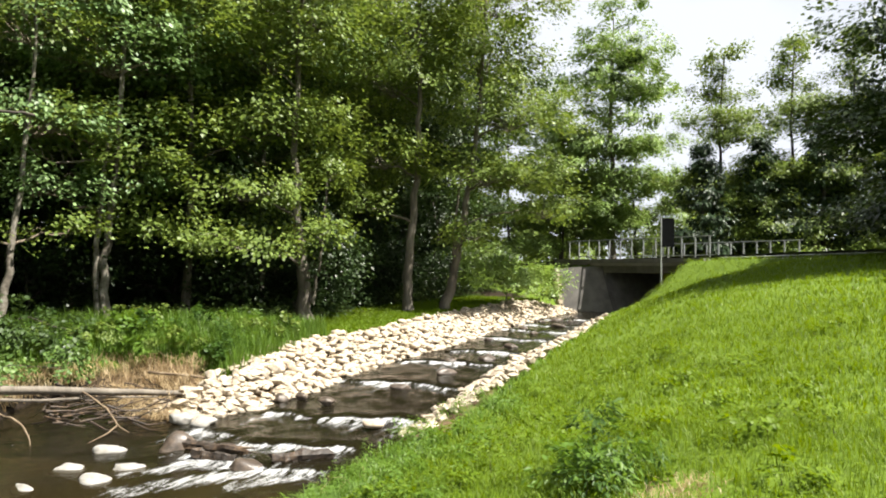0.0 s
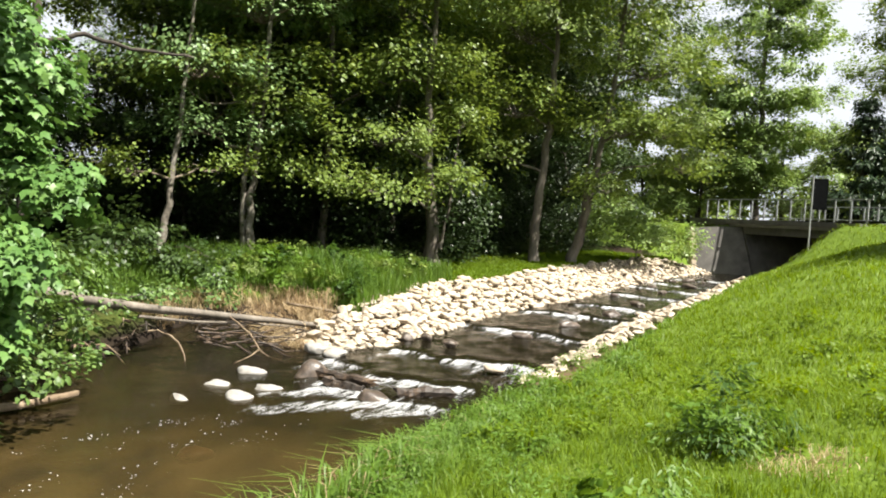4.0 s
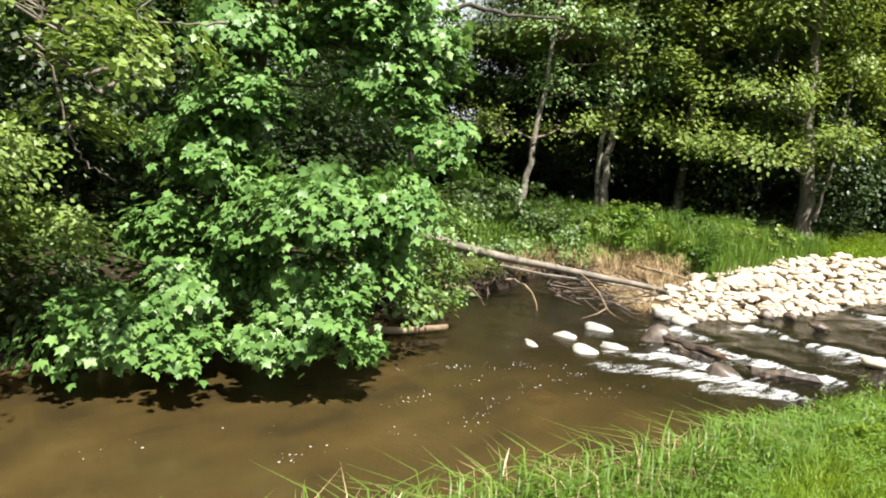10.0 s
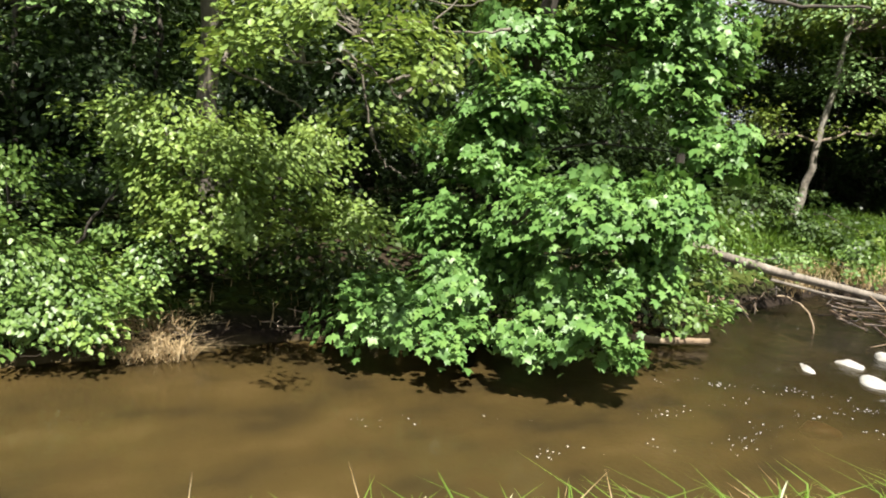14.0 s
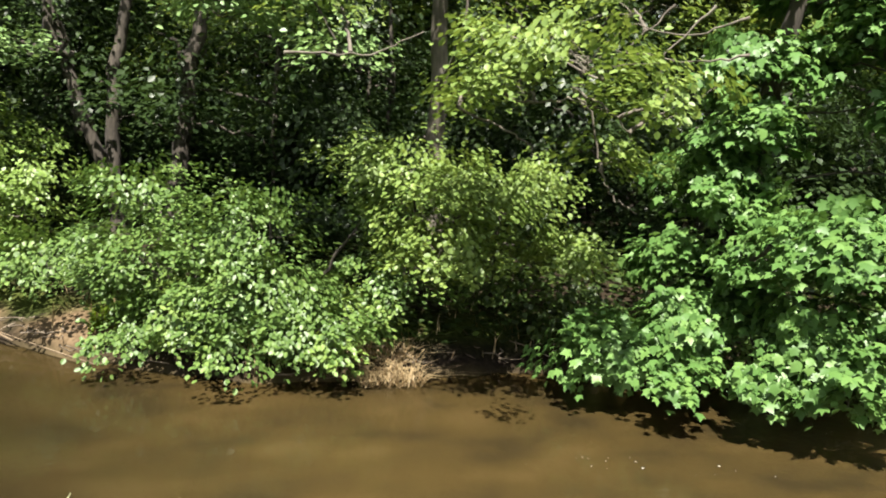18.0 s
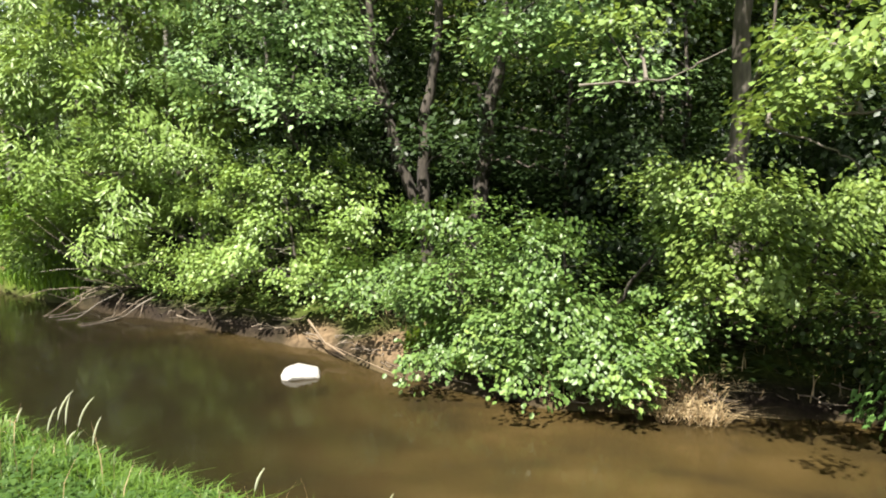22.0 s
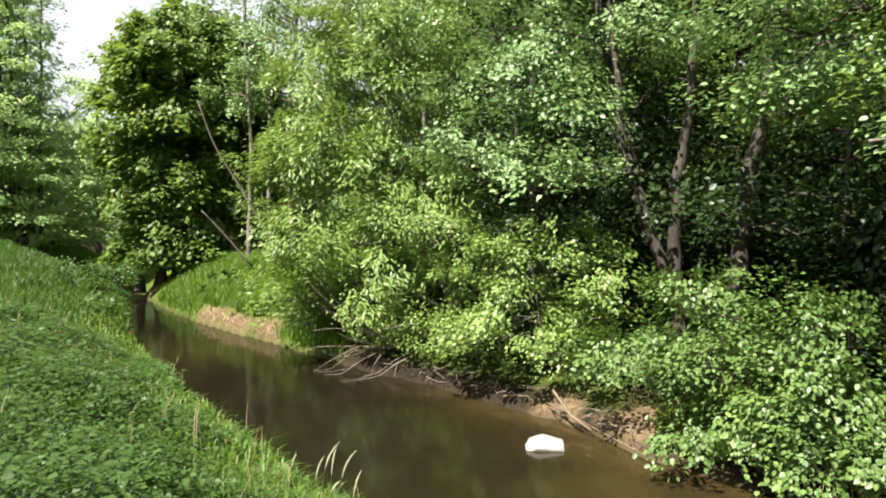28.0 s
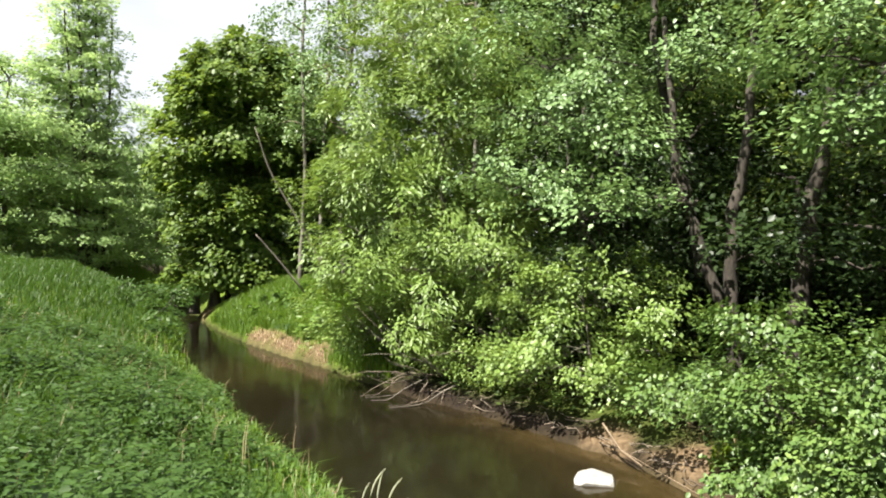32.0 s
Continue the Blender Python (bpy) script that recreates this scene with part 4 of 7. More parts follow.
plant("alder_tree", (-13.5, -2.7, 1.0),
      [(-12.47, -5.00, 3.68, 1.56, 0.57), (-12.41, -6.46, 4.17, 1.19, 0.65), (-13.0, -4.6, 4.9, 1.25, 0.6), (-13.30, -5.63, 5.44, 1.79, 0.90), (-14.41, -3.60, 6.37, 2.09, 0.93),
       (-14.07, -6.41, 7.07, 1.92, 0.96), (-14.0, -3.4, 8.6, 2.2, 1.1)],
      "forked dark alder with flat leafy boughs over the bank", "tree", 18, LEAF_PALE, OVAL, 0.082,
      [tops([(-13.5, -2.6, 0.8), (-13.5, -2.8, 1.9), (-13.5, -3.2, 3.0), (-13.65, -3.65, 4.2), (-13.8, -4.0, 7.5)], 0.16, 0.05),
       tops([(-13.5, -2.7, 1.6), (-13.5, -2.7, 3.6), (-13.6, -2.4, 6.0), (-13.7, -2.4, 9.0)], 0.15, 0.05),
       tops([(-14.4, -3.3, 2.6), (-14.6, -3.9, 4.8), (-14.8, -4.4, 7.2), (-15.0, -4.6, 10)], 0.13, 0.05),
       tops([(-13.5, -3.3, 3.9), (-13.2, -4.6, 4.1), (-12.9, -5.6, 4.4)], 0.05, 0.02)], BARK_DARK, 7.0, 54, 0.42, 0.25, 0.4, 0.5, 0.035)
plant("alder_bush", (-12.0, -4.6, 0.7),
      [(-11.42, -4.97, 1.40, 0.96, 0.86), (-10.93, -5.60, 0.96, 0.57, 0.47), (-11.00, -4.04, 0.93, 0.72, 0.63), (-11.96, -4.95, 2.25, 1.10, 0.60), (-11.46, -3.50, 1.44, 0.74, 0.84), (-12.97, -6.16, 2.10, 1.01, 1.01), (-12.00, -6.58, 0.95, 0.85, 0.53), (-12.47, -4.71, 2.16, 1.25, 0.94), (-11.8, -5.8, 1.0, 0.6, 0.4)],
      "light green bush with small leaves on the bank", "bush", 19, LEAF_WILLOW, DIAMOND, 0.075,
      [tops([(-12.0, -4.6, 0.5), (-11.8, -4.7, 1.4), (-11.7, -4.8, 2.4)], 0.03, 0.01), tops([(-11.9, -4.3, 0.5), (-11.4, -4.0, 1.6)], 0.025, 0.01)],
      BARK_GREY, 9.5, 60, 0.32, 0.35, 0.3, 0.4, 0.018)
plant("alder_tree", (-13.2, -1.6, 1.0),
      [(-9.71, -0.85, 4.26, 0.91, 0.43), (-9.18, 0.18, 4.60, 0.94, 0.48), (-8.63, 0.55, 3.74, 0.54, 0.30), (-10.20, -1.20, 5.42, 1.20, 0.50), (-9.22, -0.87, 4.36, 0.86, 0.40),
       (-9.69, -0.01, 5.41, 1.52, 0.46), (-12.2, -0.8, 6.8, 1.6, 0.7), (-13.2, -1.0, 8.6, 2.2, 1.1)],
      "leaning dark alder whose leafy boughs reach over the stream", "tree", 20, LEAF_PALE, OVAL, 0.078,
      [tops([(-13.2, -1.75, 0.8), (-13.2, -1.55, 2.7), (-13.2, -1.3, 4.6), (-13.2, -1.0, 6.6), (-13.0, -0.8, 9.4)], 0.19, 0.06),
       tops([(-13.2, -1.2, 5.0), (-11.6, -0.9, 5.6), (-10.0, -0.5, 5.2)], 0.05, 0.02)], BARK_DARK, 8.5, 52, 0.36, 0.28, 0.35, 0.5, 0.025)
plant("birch_tree", (-9.48, 19.85, 0.9),
      [(-10.60, 18.13, 6.29, 2.19, 1.01), (-9.42, 19.88, 8.42, 2.64, 1.59), (-7.97, 21.58, 9.27, 2.03, 1.47), (-9.98, 18.48, 9.21, 3.03, 1.01), (-10.57, 18.15, 4.68, 1.68, 0.67),
       (-8.96, 20.09, 5.07, 1.06, 0.62), (-9.2, 20.0, 11.6, 3.0, 1.6), (-9.0, 20.2, 14.0, 2.4, 1.4)],
      "tall twin-stemmed pale birch at the edge of the dark wood", "tree", 21, LEAF_PALE, DIAMOND, 0.13,
      [tops([(-9.5, 19.85, 0.8), (-9.5, 19.85, 3.0), (-9.3, 19.9, 5.5), (-9.2, 20.0, 8.0), (-8.9, 20.1, 14)], 0.15, 0.04),
       tops([(-9.62, 19.8, 0.9), (-9.75, 19.8, 3.2), (-9.6, 19.85, 5.0), (-9.45, 19.9, 7.2)], 0.11, 0.05)], BARK_PALE, 5.0, 34, 0.6, 0.25, 0.35, 0.5, 0.05)
plant("birch_tree", (-10.64, 16.89, 0.8),
      [(-11.2, 16.6, 3.4, 1.2, 0.6), (-10.0, 17.4, 6.2, 1.4, 0.9), (-10.2, 17.0, 8.4, 1.8, 1.1), (-10.0, 17.2, 10.6, 1.8, 1.1), (-9.6, 17.9, 3.6, 1.0, 0.5)],
      "slender pale birch leaning out of the wood", "tree", 22, LEAF_ALDER, DIAMOND, 0.12,
      [tops([(-10.7, 16.85, 0.7), (-10.45, 17.0, 2.7), (-10.3, 17.1, 4.4), (-10.1, 17.1, 7.0), (-10.0, 17.2, 11)], 0.12, 0.03)], BARK_PALE, 5.5, 32, 0.5, 0.25, 0.35, 0.5, 0.04)
plant("alder_tree", (-4.48, 23.58, 0.75),
      [(-6.30, 22.12, 4.98, 2.03, 0.72), (-6.00, 21.16, 3.35, 1.76, 0.5), (-4.07, 22.64, 3.78, 1.29, 0.62), (-5.39, 23.39, 7.38, 2.50, 1.25), (-5.95, 23.25, 9.42, 2.50, 1.44),
       (-4.53, 24.59, 11.42, 2.80, 1.60), (-3.91, 23.68, 5.73, 1.15, 0.86), (-4.6, 23.6, 13.6, 2.4, 1.4)],
      "tall grey alder standing by the stone bank", "tree", 23, LEAF_ALDER, DIAMOND, 0.14,
      [tops([(-4.48, 23.58, 0.5), (-4.7, 23.5, 3.0), (-4.9, 23.5, 5.0), (-5.0, 23.5, 7.5), (-4.8, 23.6, 13)], 0.27, 0.06),
       tops([(-4.3, 23.4, 1.6), (-4.0, 23.3, 3.4), (-3.9, 23.4, 5.4)], 0.06, 0.02)], BARK_GREY, 5.5, 38, 0.6, 0.2, 0.35, 0.4, 0.05)
plant("alder_tree", (-1.41, 27.96, 0.9),
      [(-2.29, 26.90, 6.80, 2.16, 1.10), (-1.96, 27.93, 9.90, 2.69, 1.59), (-1.08, 27.98, 12.19, 2.69, 1.79), (-3.12, 26.82, 5.05, 1.08, 0.76), (-1.0, 28.0, 14.6, 2.4, 1.4)],
      "straight grey alder standing by the stone bank", "tree", 24, LEAF_ALDER, DIAMOND, 0.15,
      [tops([(-1.41, 27.96, 0.7), (-1.35, 28.0, 3.0), (-1.1, 28.0, 6.0), (-1.0, 28.0, 9.0), (-1.0, 28.0, 14)], 0.24, 0.06)], BARK_GREY, 5.5, 38, 0.65, 0.2, 0.35, 0.4, 0.05)
plant("alder_tree", (0.05, 29.0, 0.9),
      [(1.68, 27.95, 6.32, 2.24, 1.15), (2.64, 28.88, 8.78, 2.79, 1.66), (1.46, 28.96, 11.14, 2.79, 1.9), (3.46, 29.80, 6.57, 1.92, 1.24), (1.25, 27.97, 4.07, 1.35, 0.7),
       (2.14, 28.92, 13.49, 3.02, 1.39), (4.32, 30.70, 5.21, 1.49, 1.04)],
      "forked alder leaning over the stone bank", "tree", 25, LEAF_ALDER, DIAMOND, 0.15,
      [tops([(0.05, 29.0, 0.7), (0.35, 29.0, 2.3), (0.65, 29.0, 3.6), (1.0, 29.0, 6.0), (1.5, 29.0, 9.5), (1.7, 29, 14)], 0.24, 0.06),
       tops([(0.5, 29.0, 3.0), (0.45, 28.9, 4.6), (0.8, 28.9, 7.0)], 0.10, 0.04)], BARK_GREY, 5.5, 38, 0.65, 0.2, 0.35, 0.4, 0.05)
plant("roadside_bush", (3.0, 33.2, 1.2),
      [(2.46, 31.91, 2.27, 1.79, 0.95), (4.10, 32.74, 1.95, 1.32, 0.79), (2.01, 32.94, 3.05, 1.59, 1.06), (5.2, 35.6, 2.2, 1.0, 0.8), (4.6, 35.0, 1.6, 0.9, 0.6)],
      "light green roadside bush beside the bridge", "bush", 26, LEAF_WILLOW, DIAMOND, 0.14,
      [tops([(3.0, 33.2, 1.0), (3.0, 33.0, 2.0), (2.6, 32.8, 3.0)], 0.04, 0.015)], BARK_GREY, 7.0, 36, 0.5, 0.2, 0.3, 0.3, 0.02)
plant("round_maple_tree", (-23.4, -27.2, 0.6),
      [(-24.80, -26.35, 11.65, 2.73, 1.65), (-24.90, -26.35, 10.08, 3.46, 2.09), (-25.10, -26.15, 7.39, 3.57, 2.20), (-25.00, -26.05, 4.70, 3.15, 1.98), (-23.30, -27.85, 8.96, 1.99, 2.20),
       (-27.00, -25.25, 8.51, 1.99, 2.42), (-24.40, -25.85, 2.69, 2.42, 1.10), (-23.40, -27.95, 6.27, 2.10, 1.98), (-26.60, -25.05, 5.60, 2.10, 1.98), (-23.60, -27.45, 3.81, 1.78, 1.54), (-26.00, -24.65, 3.14, 1.68, 1.32), (-23.80, -27.25, 10.98, 1.89, 1.43), (-26.00, -25.45, 10.75, 1.89, 1.43), (-24.4, -25.9, 2.0, 2.2, 1.2), (-23.3, -27.2, 1.7, 1.8, 1.0), (-25.8, -24.9, 2.4, 1.8, 1.3), (-24.6, -25.6, 4.4, 2.2, 1.6), (-26.4, -25.6, 3.6, 2.0, 1.8), (-26.6, -24.8, 6.0, 2.0, 2.4), (-26.2, -25.2, 9.0, 1.9, 1.9)],
      "dense round-topped dark maple at the stream's bend", "tree", 27, LEAF_ROUND, DIAMOND, 0.24,
      [tops([(-23.4 + dx, -27.2 + dy, 0.2), (-23.6 + dx, -27.4 + dy, 3), (-24 + dx, -27.6 + dy, 10)], 0.20, 0.05) for dx, dy in ((0, 0), (0.6, -0.5), (-0.5, 0.5), (0.2, 0.5))],
      BARK_DARK, 11.0, 40, 0.55, 0.35, 0.6, 0.2, 0.06)
LARCH = []
for k in range(17):
    t = k / 16
    for turn in (0.0, 2.1, 4.2):
        a, r = turn + 1.3 * k, 4.5 * (1 - 0.80 * t)
        LARCH.append((-23.3 + 0.6 * r * math.cos(a), -38.2 + 0.6 * r * math.sin(a), 2.6 + 15.4 * t, 0.35 + 0.62 * r, 0.5))
plant("larch_tree", (-23.97, -37.2, 1.0), LARCH,
      "tall airy larch with several bare stems in the meadow", "tree", 28, LEAF_LARCH, DIAMOND, 0.17,
      [tops([(-23.97 + dx, -37.2 + dy, 0.5), (-23.9 + 1.6 * dx, -37.5 + dy, 8), (-23.9 + 2 * dx, -37.8, 17 - abs(dx))], 0.20, 0.04) for dx, dy in ((0, 0), (0.5, 0.3), (-0.5, -0.2), (0.9, 0.5))],
      BARK_DARK, 5.0, 34, 0.6, 0.10, 0.2, 0.5, 0.04, flat=0.2)
plant("alder_bush", (-17.5, -22.5, 0.9),
      [(-14.5, -19.4, 1.2, 0.5, 0.35), (-13.4, -18.0, 1.0, 0.45, 0.3), (-16.0, -22.6, 1.5, 0.7, 0.45), (-12.2, -16.4, 0.9, 0.35, 0.25), (-17.6, -22.6, 1.3, 0.7, 0.45), (-16.6, -21.8, 1.0, 0.5, 0.3), (-18.6, -24.0, 1.4, 0.8, 0.5), (-15.2, -20.2, 0.9, 0.5, 0.3)],
      "low green bush on the near bank at the bend", "bush", 29, HERB, DIAMOND, 0.12,
      [tops([(-17.5, -22.5, 0.7), (-17.5, -22.6, 1.2)], 0.03, 0.01)], BARK_DARK, 12.0, 34, 0.34, 0.3, 0.3, 0.4, 0.015)
# a yellow-green bush whose shade is put into the dark leaf tone
plant("nettle_bush", (-8.6, 17.2, 0.7),
      [(-9.4, 15.6, 1.1, 0.9, 0.5), (-8.4, 15.6, 1.0, 0.6, 0.4), (-9.0, 17.2, 1.2, 0.7, 0.4), (-10.6, 15.0, 1.6, 1.1, 0.7)],
      "leafy green bush, darkened for shade, at the cove behind the fallen log", "bush", 30, LEAF_DARK, OVAL, 0.11,
      [tops([(-8.6, 17.2, 0.5), (-8.8, 16.6, 1.3)], 0.03, 0.01)], BARK_DARK, 9.0, 34, 0.36, 0.2, 0.3, 0.3, 0.015)

BANK_BUSH = [(-9.15, -1.8, 0.5), (-8.85, -1.25, 0.5), (-8.55, -0.7, 0.5), (-7.95, -0.1, 0.42), (-7.85, 0.46, 0.42), (-7.85, 6.6, 0.5), (-7.4, 8.3, 0.5), (-8.7, -0.9, 0.55), (-8.5, -0.3, 0.5), (-8.45, 0.55, 0.5)]
for k, (x, y, r) in enumerate(BANK_BUSH):
    plant("bank_bush", (x - 0.3, y, 0.35), [(x, y, 0.45, r, 0.28), (x - 0.45, y + 0.2, 0.75, r, 0.35)], "low leafy bush hanging over the muddy bank", "bush", 600 + k,
          (LEAF_HAZEL, LEAF_WILLOW, LEAF_PALE)[k % 3], OVAL, 0.064, (), BARK_DARK, 12.0, 50, 0.27, 0.35, 0.3, 0.3, 0.012)
skip = [(-9.6, -2.7, 0.9), (-10.6, -4.2, 0.7), (-8.1, 1.15, 0.45), (-16.0, -15.8, 1.0)]
p0, step = None, 0
for x, y in resample(FAR, 0.1):
    if not (-2.4 < y < 0.9 or 4.6 < y < 8.0) or (p0 and math.hypot(x - p0[0], y - p0[1]) < 0.62):
        continue
    p0 = (x, y)
    if any(math.hypot(x - a, y - b) < r for a, b, r in skip):
        continue
    step += 1
    lift = 0.38 if 1.6 < y < 4.4 else 0.0
    plant("hanging_bush", (x - 0.25, y, 0.3), [(x + 0.16, y, 0.40 + lift, 0.40, 0.20), (x - 0.15, y + 0.2, 0.62 + lift, 0.45, 0.24)], "low leafy branch hanging over the water's edge", "bush", 640 + step,
          LEAF_WILLOW if y < -6 else LEAF_HAZEL, DIAMOND if y < -6 else OVAL, 0.062, (), BARK_DARK, 13.0, 46, 0.25, 0.5, 0.3, 0.3, 0.010)
p0 = None
for x, y in resample(FAR, 0.1):
    if not -9.0 < y < -2.6 or (p0 and math.hypot(x - p0[0], y - p0[1]) < 0.7):
        continue
    p0 = (x, y)
    x -= 0.95 if y > -5.4 else 0.45
    step += 1
    plant("bank_bush", (x - 0.2, y, 0.5), [(x + 0.1, y, 0.66, 0.5, 0.22), (x - 0.25, y + 0.25, 0.95, 0.5, 0.28)], "low leafy bush at the top of the muddy bank", "bush", 640 + step,
          LEAF_WILLOW if y < -4 else LEAF_HAZEL, DIAMOND, 0.062, (), BARK_DARK, 12.0, 46, 0.25, 0.4, 0.3, 0.3, 0.010)
plant("alder_tree", (-8.7, 9.7, 0.7),
      [(-8.6, 9.6, 7.4, 1.1, 0.6), (-8.4, 9.0, 8.6, 1.4, 0.8), (-9.0, 10.2, 9.6, 1.5, 0.9)],
      "dark crooked alder with a bare horizontal bough", "tree", 31, LEAF_ALDER, DIAMOND, 0.10,
      [tops([(-8.7, 9.7, 0.5), (-8.3, 9.5, 2.6), (-7.9, 9.2, 4.9), (-8.2, 9.4, 10.0)], 0.11, 0.04),
       tops([(-7.9, 9.2, 4.9), (-7.4, 9.5, 5.15), (-6.9, 10.1, 5.05), (-6.3, 10.8, 5.1)], 0.05, 0.02)], BARK_DARK, 8.0, 30, 0.4, 0.25, 0.35, 0.4, 0.03)


# ---- the wood behind ----
def wood_tree(name, label, seed, tall, leaf, low, spread, bark, size=0.2, category="tree", sparse=1.0, radius=0.16, cone=False, deep=1.0):
    """A tree of the wood: straight trunk, a deep crown from low to the top."""
    rng = np.random.default_rng(seed)
    ms = []
    k = max(4, int((tall - low) / 1.25))
    for i in range(k):
        t = i / (k - 1)
        z = low + (tall - low) * t + rng.normal(0, 0.45)
        r = spread * (0.75 + 0.5 * math.sin(math.pi * min(1, t * 0.9 + 0.12))) * (1.0 if t < 0.8 else 0.65)
        if cone:
            r = spread * (1.12 - 0.92 * t)
        a = rng.random() * 6.28
        ms.append((0.55 * r * math.cos(a), 0.55 * r * math.sin(a), z, r * (0.7 + 0.3 * rng.random()), deep * (0.55 + 0.4 * rng.random())))
        a += 2.4
        ms.append((0.8 * r * math.cos(a), 0.8 * r * math.sin(a), z + 0.5, r * 0.55, 0.5))
    pts = [(0, 0, -0.3), (rng.normal(0, 0.12), rng.normal(0, 0.12), tall * 0.3), (rng.normal(0, 0.25), rng.normal(0, 0.25), tall * 0.65), (0, 0, tall)]
    return plant(name, (0, 0, 0), ms, label, category, seed, leaf, DIAMOND, 0.8 * size, [tops(pts, radius, 0.04)], bark, 3.0 * sparse, 50, 0.75, 0.22, 0.35, 0.25, 0.045, split=False)


def spruce(name, label, seed, tall, spread):
    rng = np.random.default_rng(seed)
    ms = []
    k = int(tall / 0.8)
    for i in range(k):
        t = i / (k - 1)
        r = spread * (1 - t) ** 0.8 + 0.2
        for j in range(4):
            a = rng.random() * 6.28
            ms.append((0.5 * r * math.cos(a), 0.5 * r * math.sin(a), 0.8 + (tall - 0.8) * t, r * 0.5, 0.3))
    return plant(name, (0, 0, 0), ms, label, "tree", seed, NEEDLE, SLIM, 0.32, [tops([(0, 0, -0.3), (0, 0, tall * 0.5), (0, 0, tall)], 0.2, 0.03)], BARK_DARK, 4.0, 26, 0.5, 0.5, 0.2, 0.1, 0.03, split=False)


KINDS = [
    wood_tree("alder_tree", "tall alder in the shade of the wood", 41, 15, LEAF_ALDER, 3.0, 3.1, BARK_GREY),
    wood_tree("alder_tree", "dark slender alder in the wood", 42, 17, LEAF_ALDER, 4.5, 3.0, BARK_DARK),
    wood_tree("ash_tree", "tall leafy ash in the wood", 43, 18, LEAF_DARK, 4.2, 3.4, BARK_GREY),
    wood_tree("birch_tree", "pale-stemmed birch in the wood", 44, 16, LEAF_PALE, 5.0, 2.2, BARK_PALE, 0.16, sparse=0.9, radius=0.12),
]
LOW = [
    # both bushes carry the wood's shade in their leaf colour
    wood_tree("undergrowth_bush", "green undergrowth bush, darkened for the shade of the wood", 45, 3.4, LEAF_SHADED, 0.6, 1.5, BARK_DARK, 0.16, "bush", 1.6, 0.04),
    wood_tree("undergrowth_bush", "leafy undergrowth bush, darkened for the shade of the wood", 46, 4.6, LEAF_SHADED, 0.7, 1.6, BARK_DARK, 0.15, "bush", 1.5, 0.04),
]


def place(ob, x, y, turn=0.0, dz=0.0, first=False):
    m = pose(x, y, ground_at(x, y) + dz, 0, 0, turn)
    if first:
        ob.matrix_basis = m
        return ob
    return copy_thing(ob, m)


def build_wood():
    rng = np.random.default_rng(77)
    spots, tries = [], 0
    bases = [(-8.3, 5.4), (-11.2, 2.4), (-9.5, 19.9), (-10.6, 16.9), (-4.5, 23.6), (-1.4, 28), (0, 29), (-13.5, -2.7), (-13.2, -1.6), (-14.5, -7.5)]
    cand = np.stack([rng.uniform(-48, 4, 2600), rng.uniform(-24, 52, 2600)], 1)
    df, _ = to_line(cand, FAR_P)
    dn, _ = to_line(cand, NEAR_P)
    ok = (df < dn) & ~inside(cand, CHANNEL)
    for q, d, o in zip(cand, df, ok):
        az = math.degrees(math.atan2(-q[0], q[1]))
        r = math.hypot(*q)
        if not o or d < (6.0 if q[1] > 12 else 9.0) or d > 28:
            continue
        if abs(q[0] * math.cos(radians(39.6)) + q[1] * math.sin(radians(39.6))) < 3.2 and q[1] > 0 or (az > 121 and d < 12) or (az > 117):
            continue
        rel = q - ROAD_A
        if abs(rel @ ROAD_N - 3.5) < 7.5:
            continue
        gap = 2.5 + 0.07 * d
        if all((q[0] - a) ** 2 + (q[1] - b) ** 2 > gap * gap for a, b in spots + bases):
            spots.append(tuple(q))
    spots = spots[:190]
    n = 0
    used = set()
    for i, (x, y) in enumerate(spots):
        k = int(rng.choice(4, p=[0.36, 0.26, 0.22, 0.16]))
        place(KINDS[k], x, y, rng.random() * 360, 0, k not in used)
        used.add(k)
    # dark bushes added to fill in the shade round the round maple's foot
    for x, y, turn in ((-27.0, -25.4, 20), (-28.0, -23.6, 140), (-26.4, -23.8, 250), (-28.4, -27.5, 80), (-25.6, -22.6, 300)):
        place(LOW[0], x, y, turn)
    # undergrowth between the trees
    low = []
    for q, d, o in zip(cand[::-1], df[::-1], ok[::-1]):
        az = math.degrees(math.atan2(-q[0], q[1]))
        if not o or d < (5.6 if q[1] > 12 else 3.2) or d > 22 or az > 112 or 37 < az < 39:
            continue
        if abs((q - ROAD_A) @ ROAD_N - 3.5) < 7:
            continue
        if all((q[0] - a) ** 2 + (q[1] - b) ** 2 > 5.0 for a, b in low):
            low.append(tuple(q))
    used = set()
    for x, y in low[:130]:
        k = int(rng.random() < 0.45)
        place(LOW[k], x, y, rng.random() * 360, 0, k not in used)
        used.add(k)


build_wood()

# beyond the bridge, along the road and round the meadow
FIELD = wood_tree("poplar_tree", "tall light poplar with dark mistletoe tufts beyond the bridge", 51, 22.5, LEAF_WILLOW, 4.0, 3.9, BARK_GREY, 0.28, sparse=0.7, radius=0.4)
place(FIELD, 14.0, 58.4, 20, 0, True)
ROADSIDE = wood_tree("roadside_tree", "leafy roadside tree beyond the bridge", 52, 12, LEAF_WILLOW, 3.2, 3.2, BARK_DARK, 0.26)
place(ROADSIDE, 9.6, 57.0, 0, 0, True)
for x, y, a in ((5.5, 60.0, 70), (0.0, 58.0, 140), (17.5, 64.0, 200), (-6.0, 56.0, 30), (11.0, 66.0, 250)):
    place(ROADSIDE, x, y, a)
SPRUCE = spruce("spruce_tree", "dark green spruce beyond the road", 53, 8.6, 3.0)
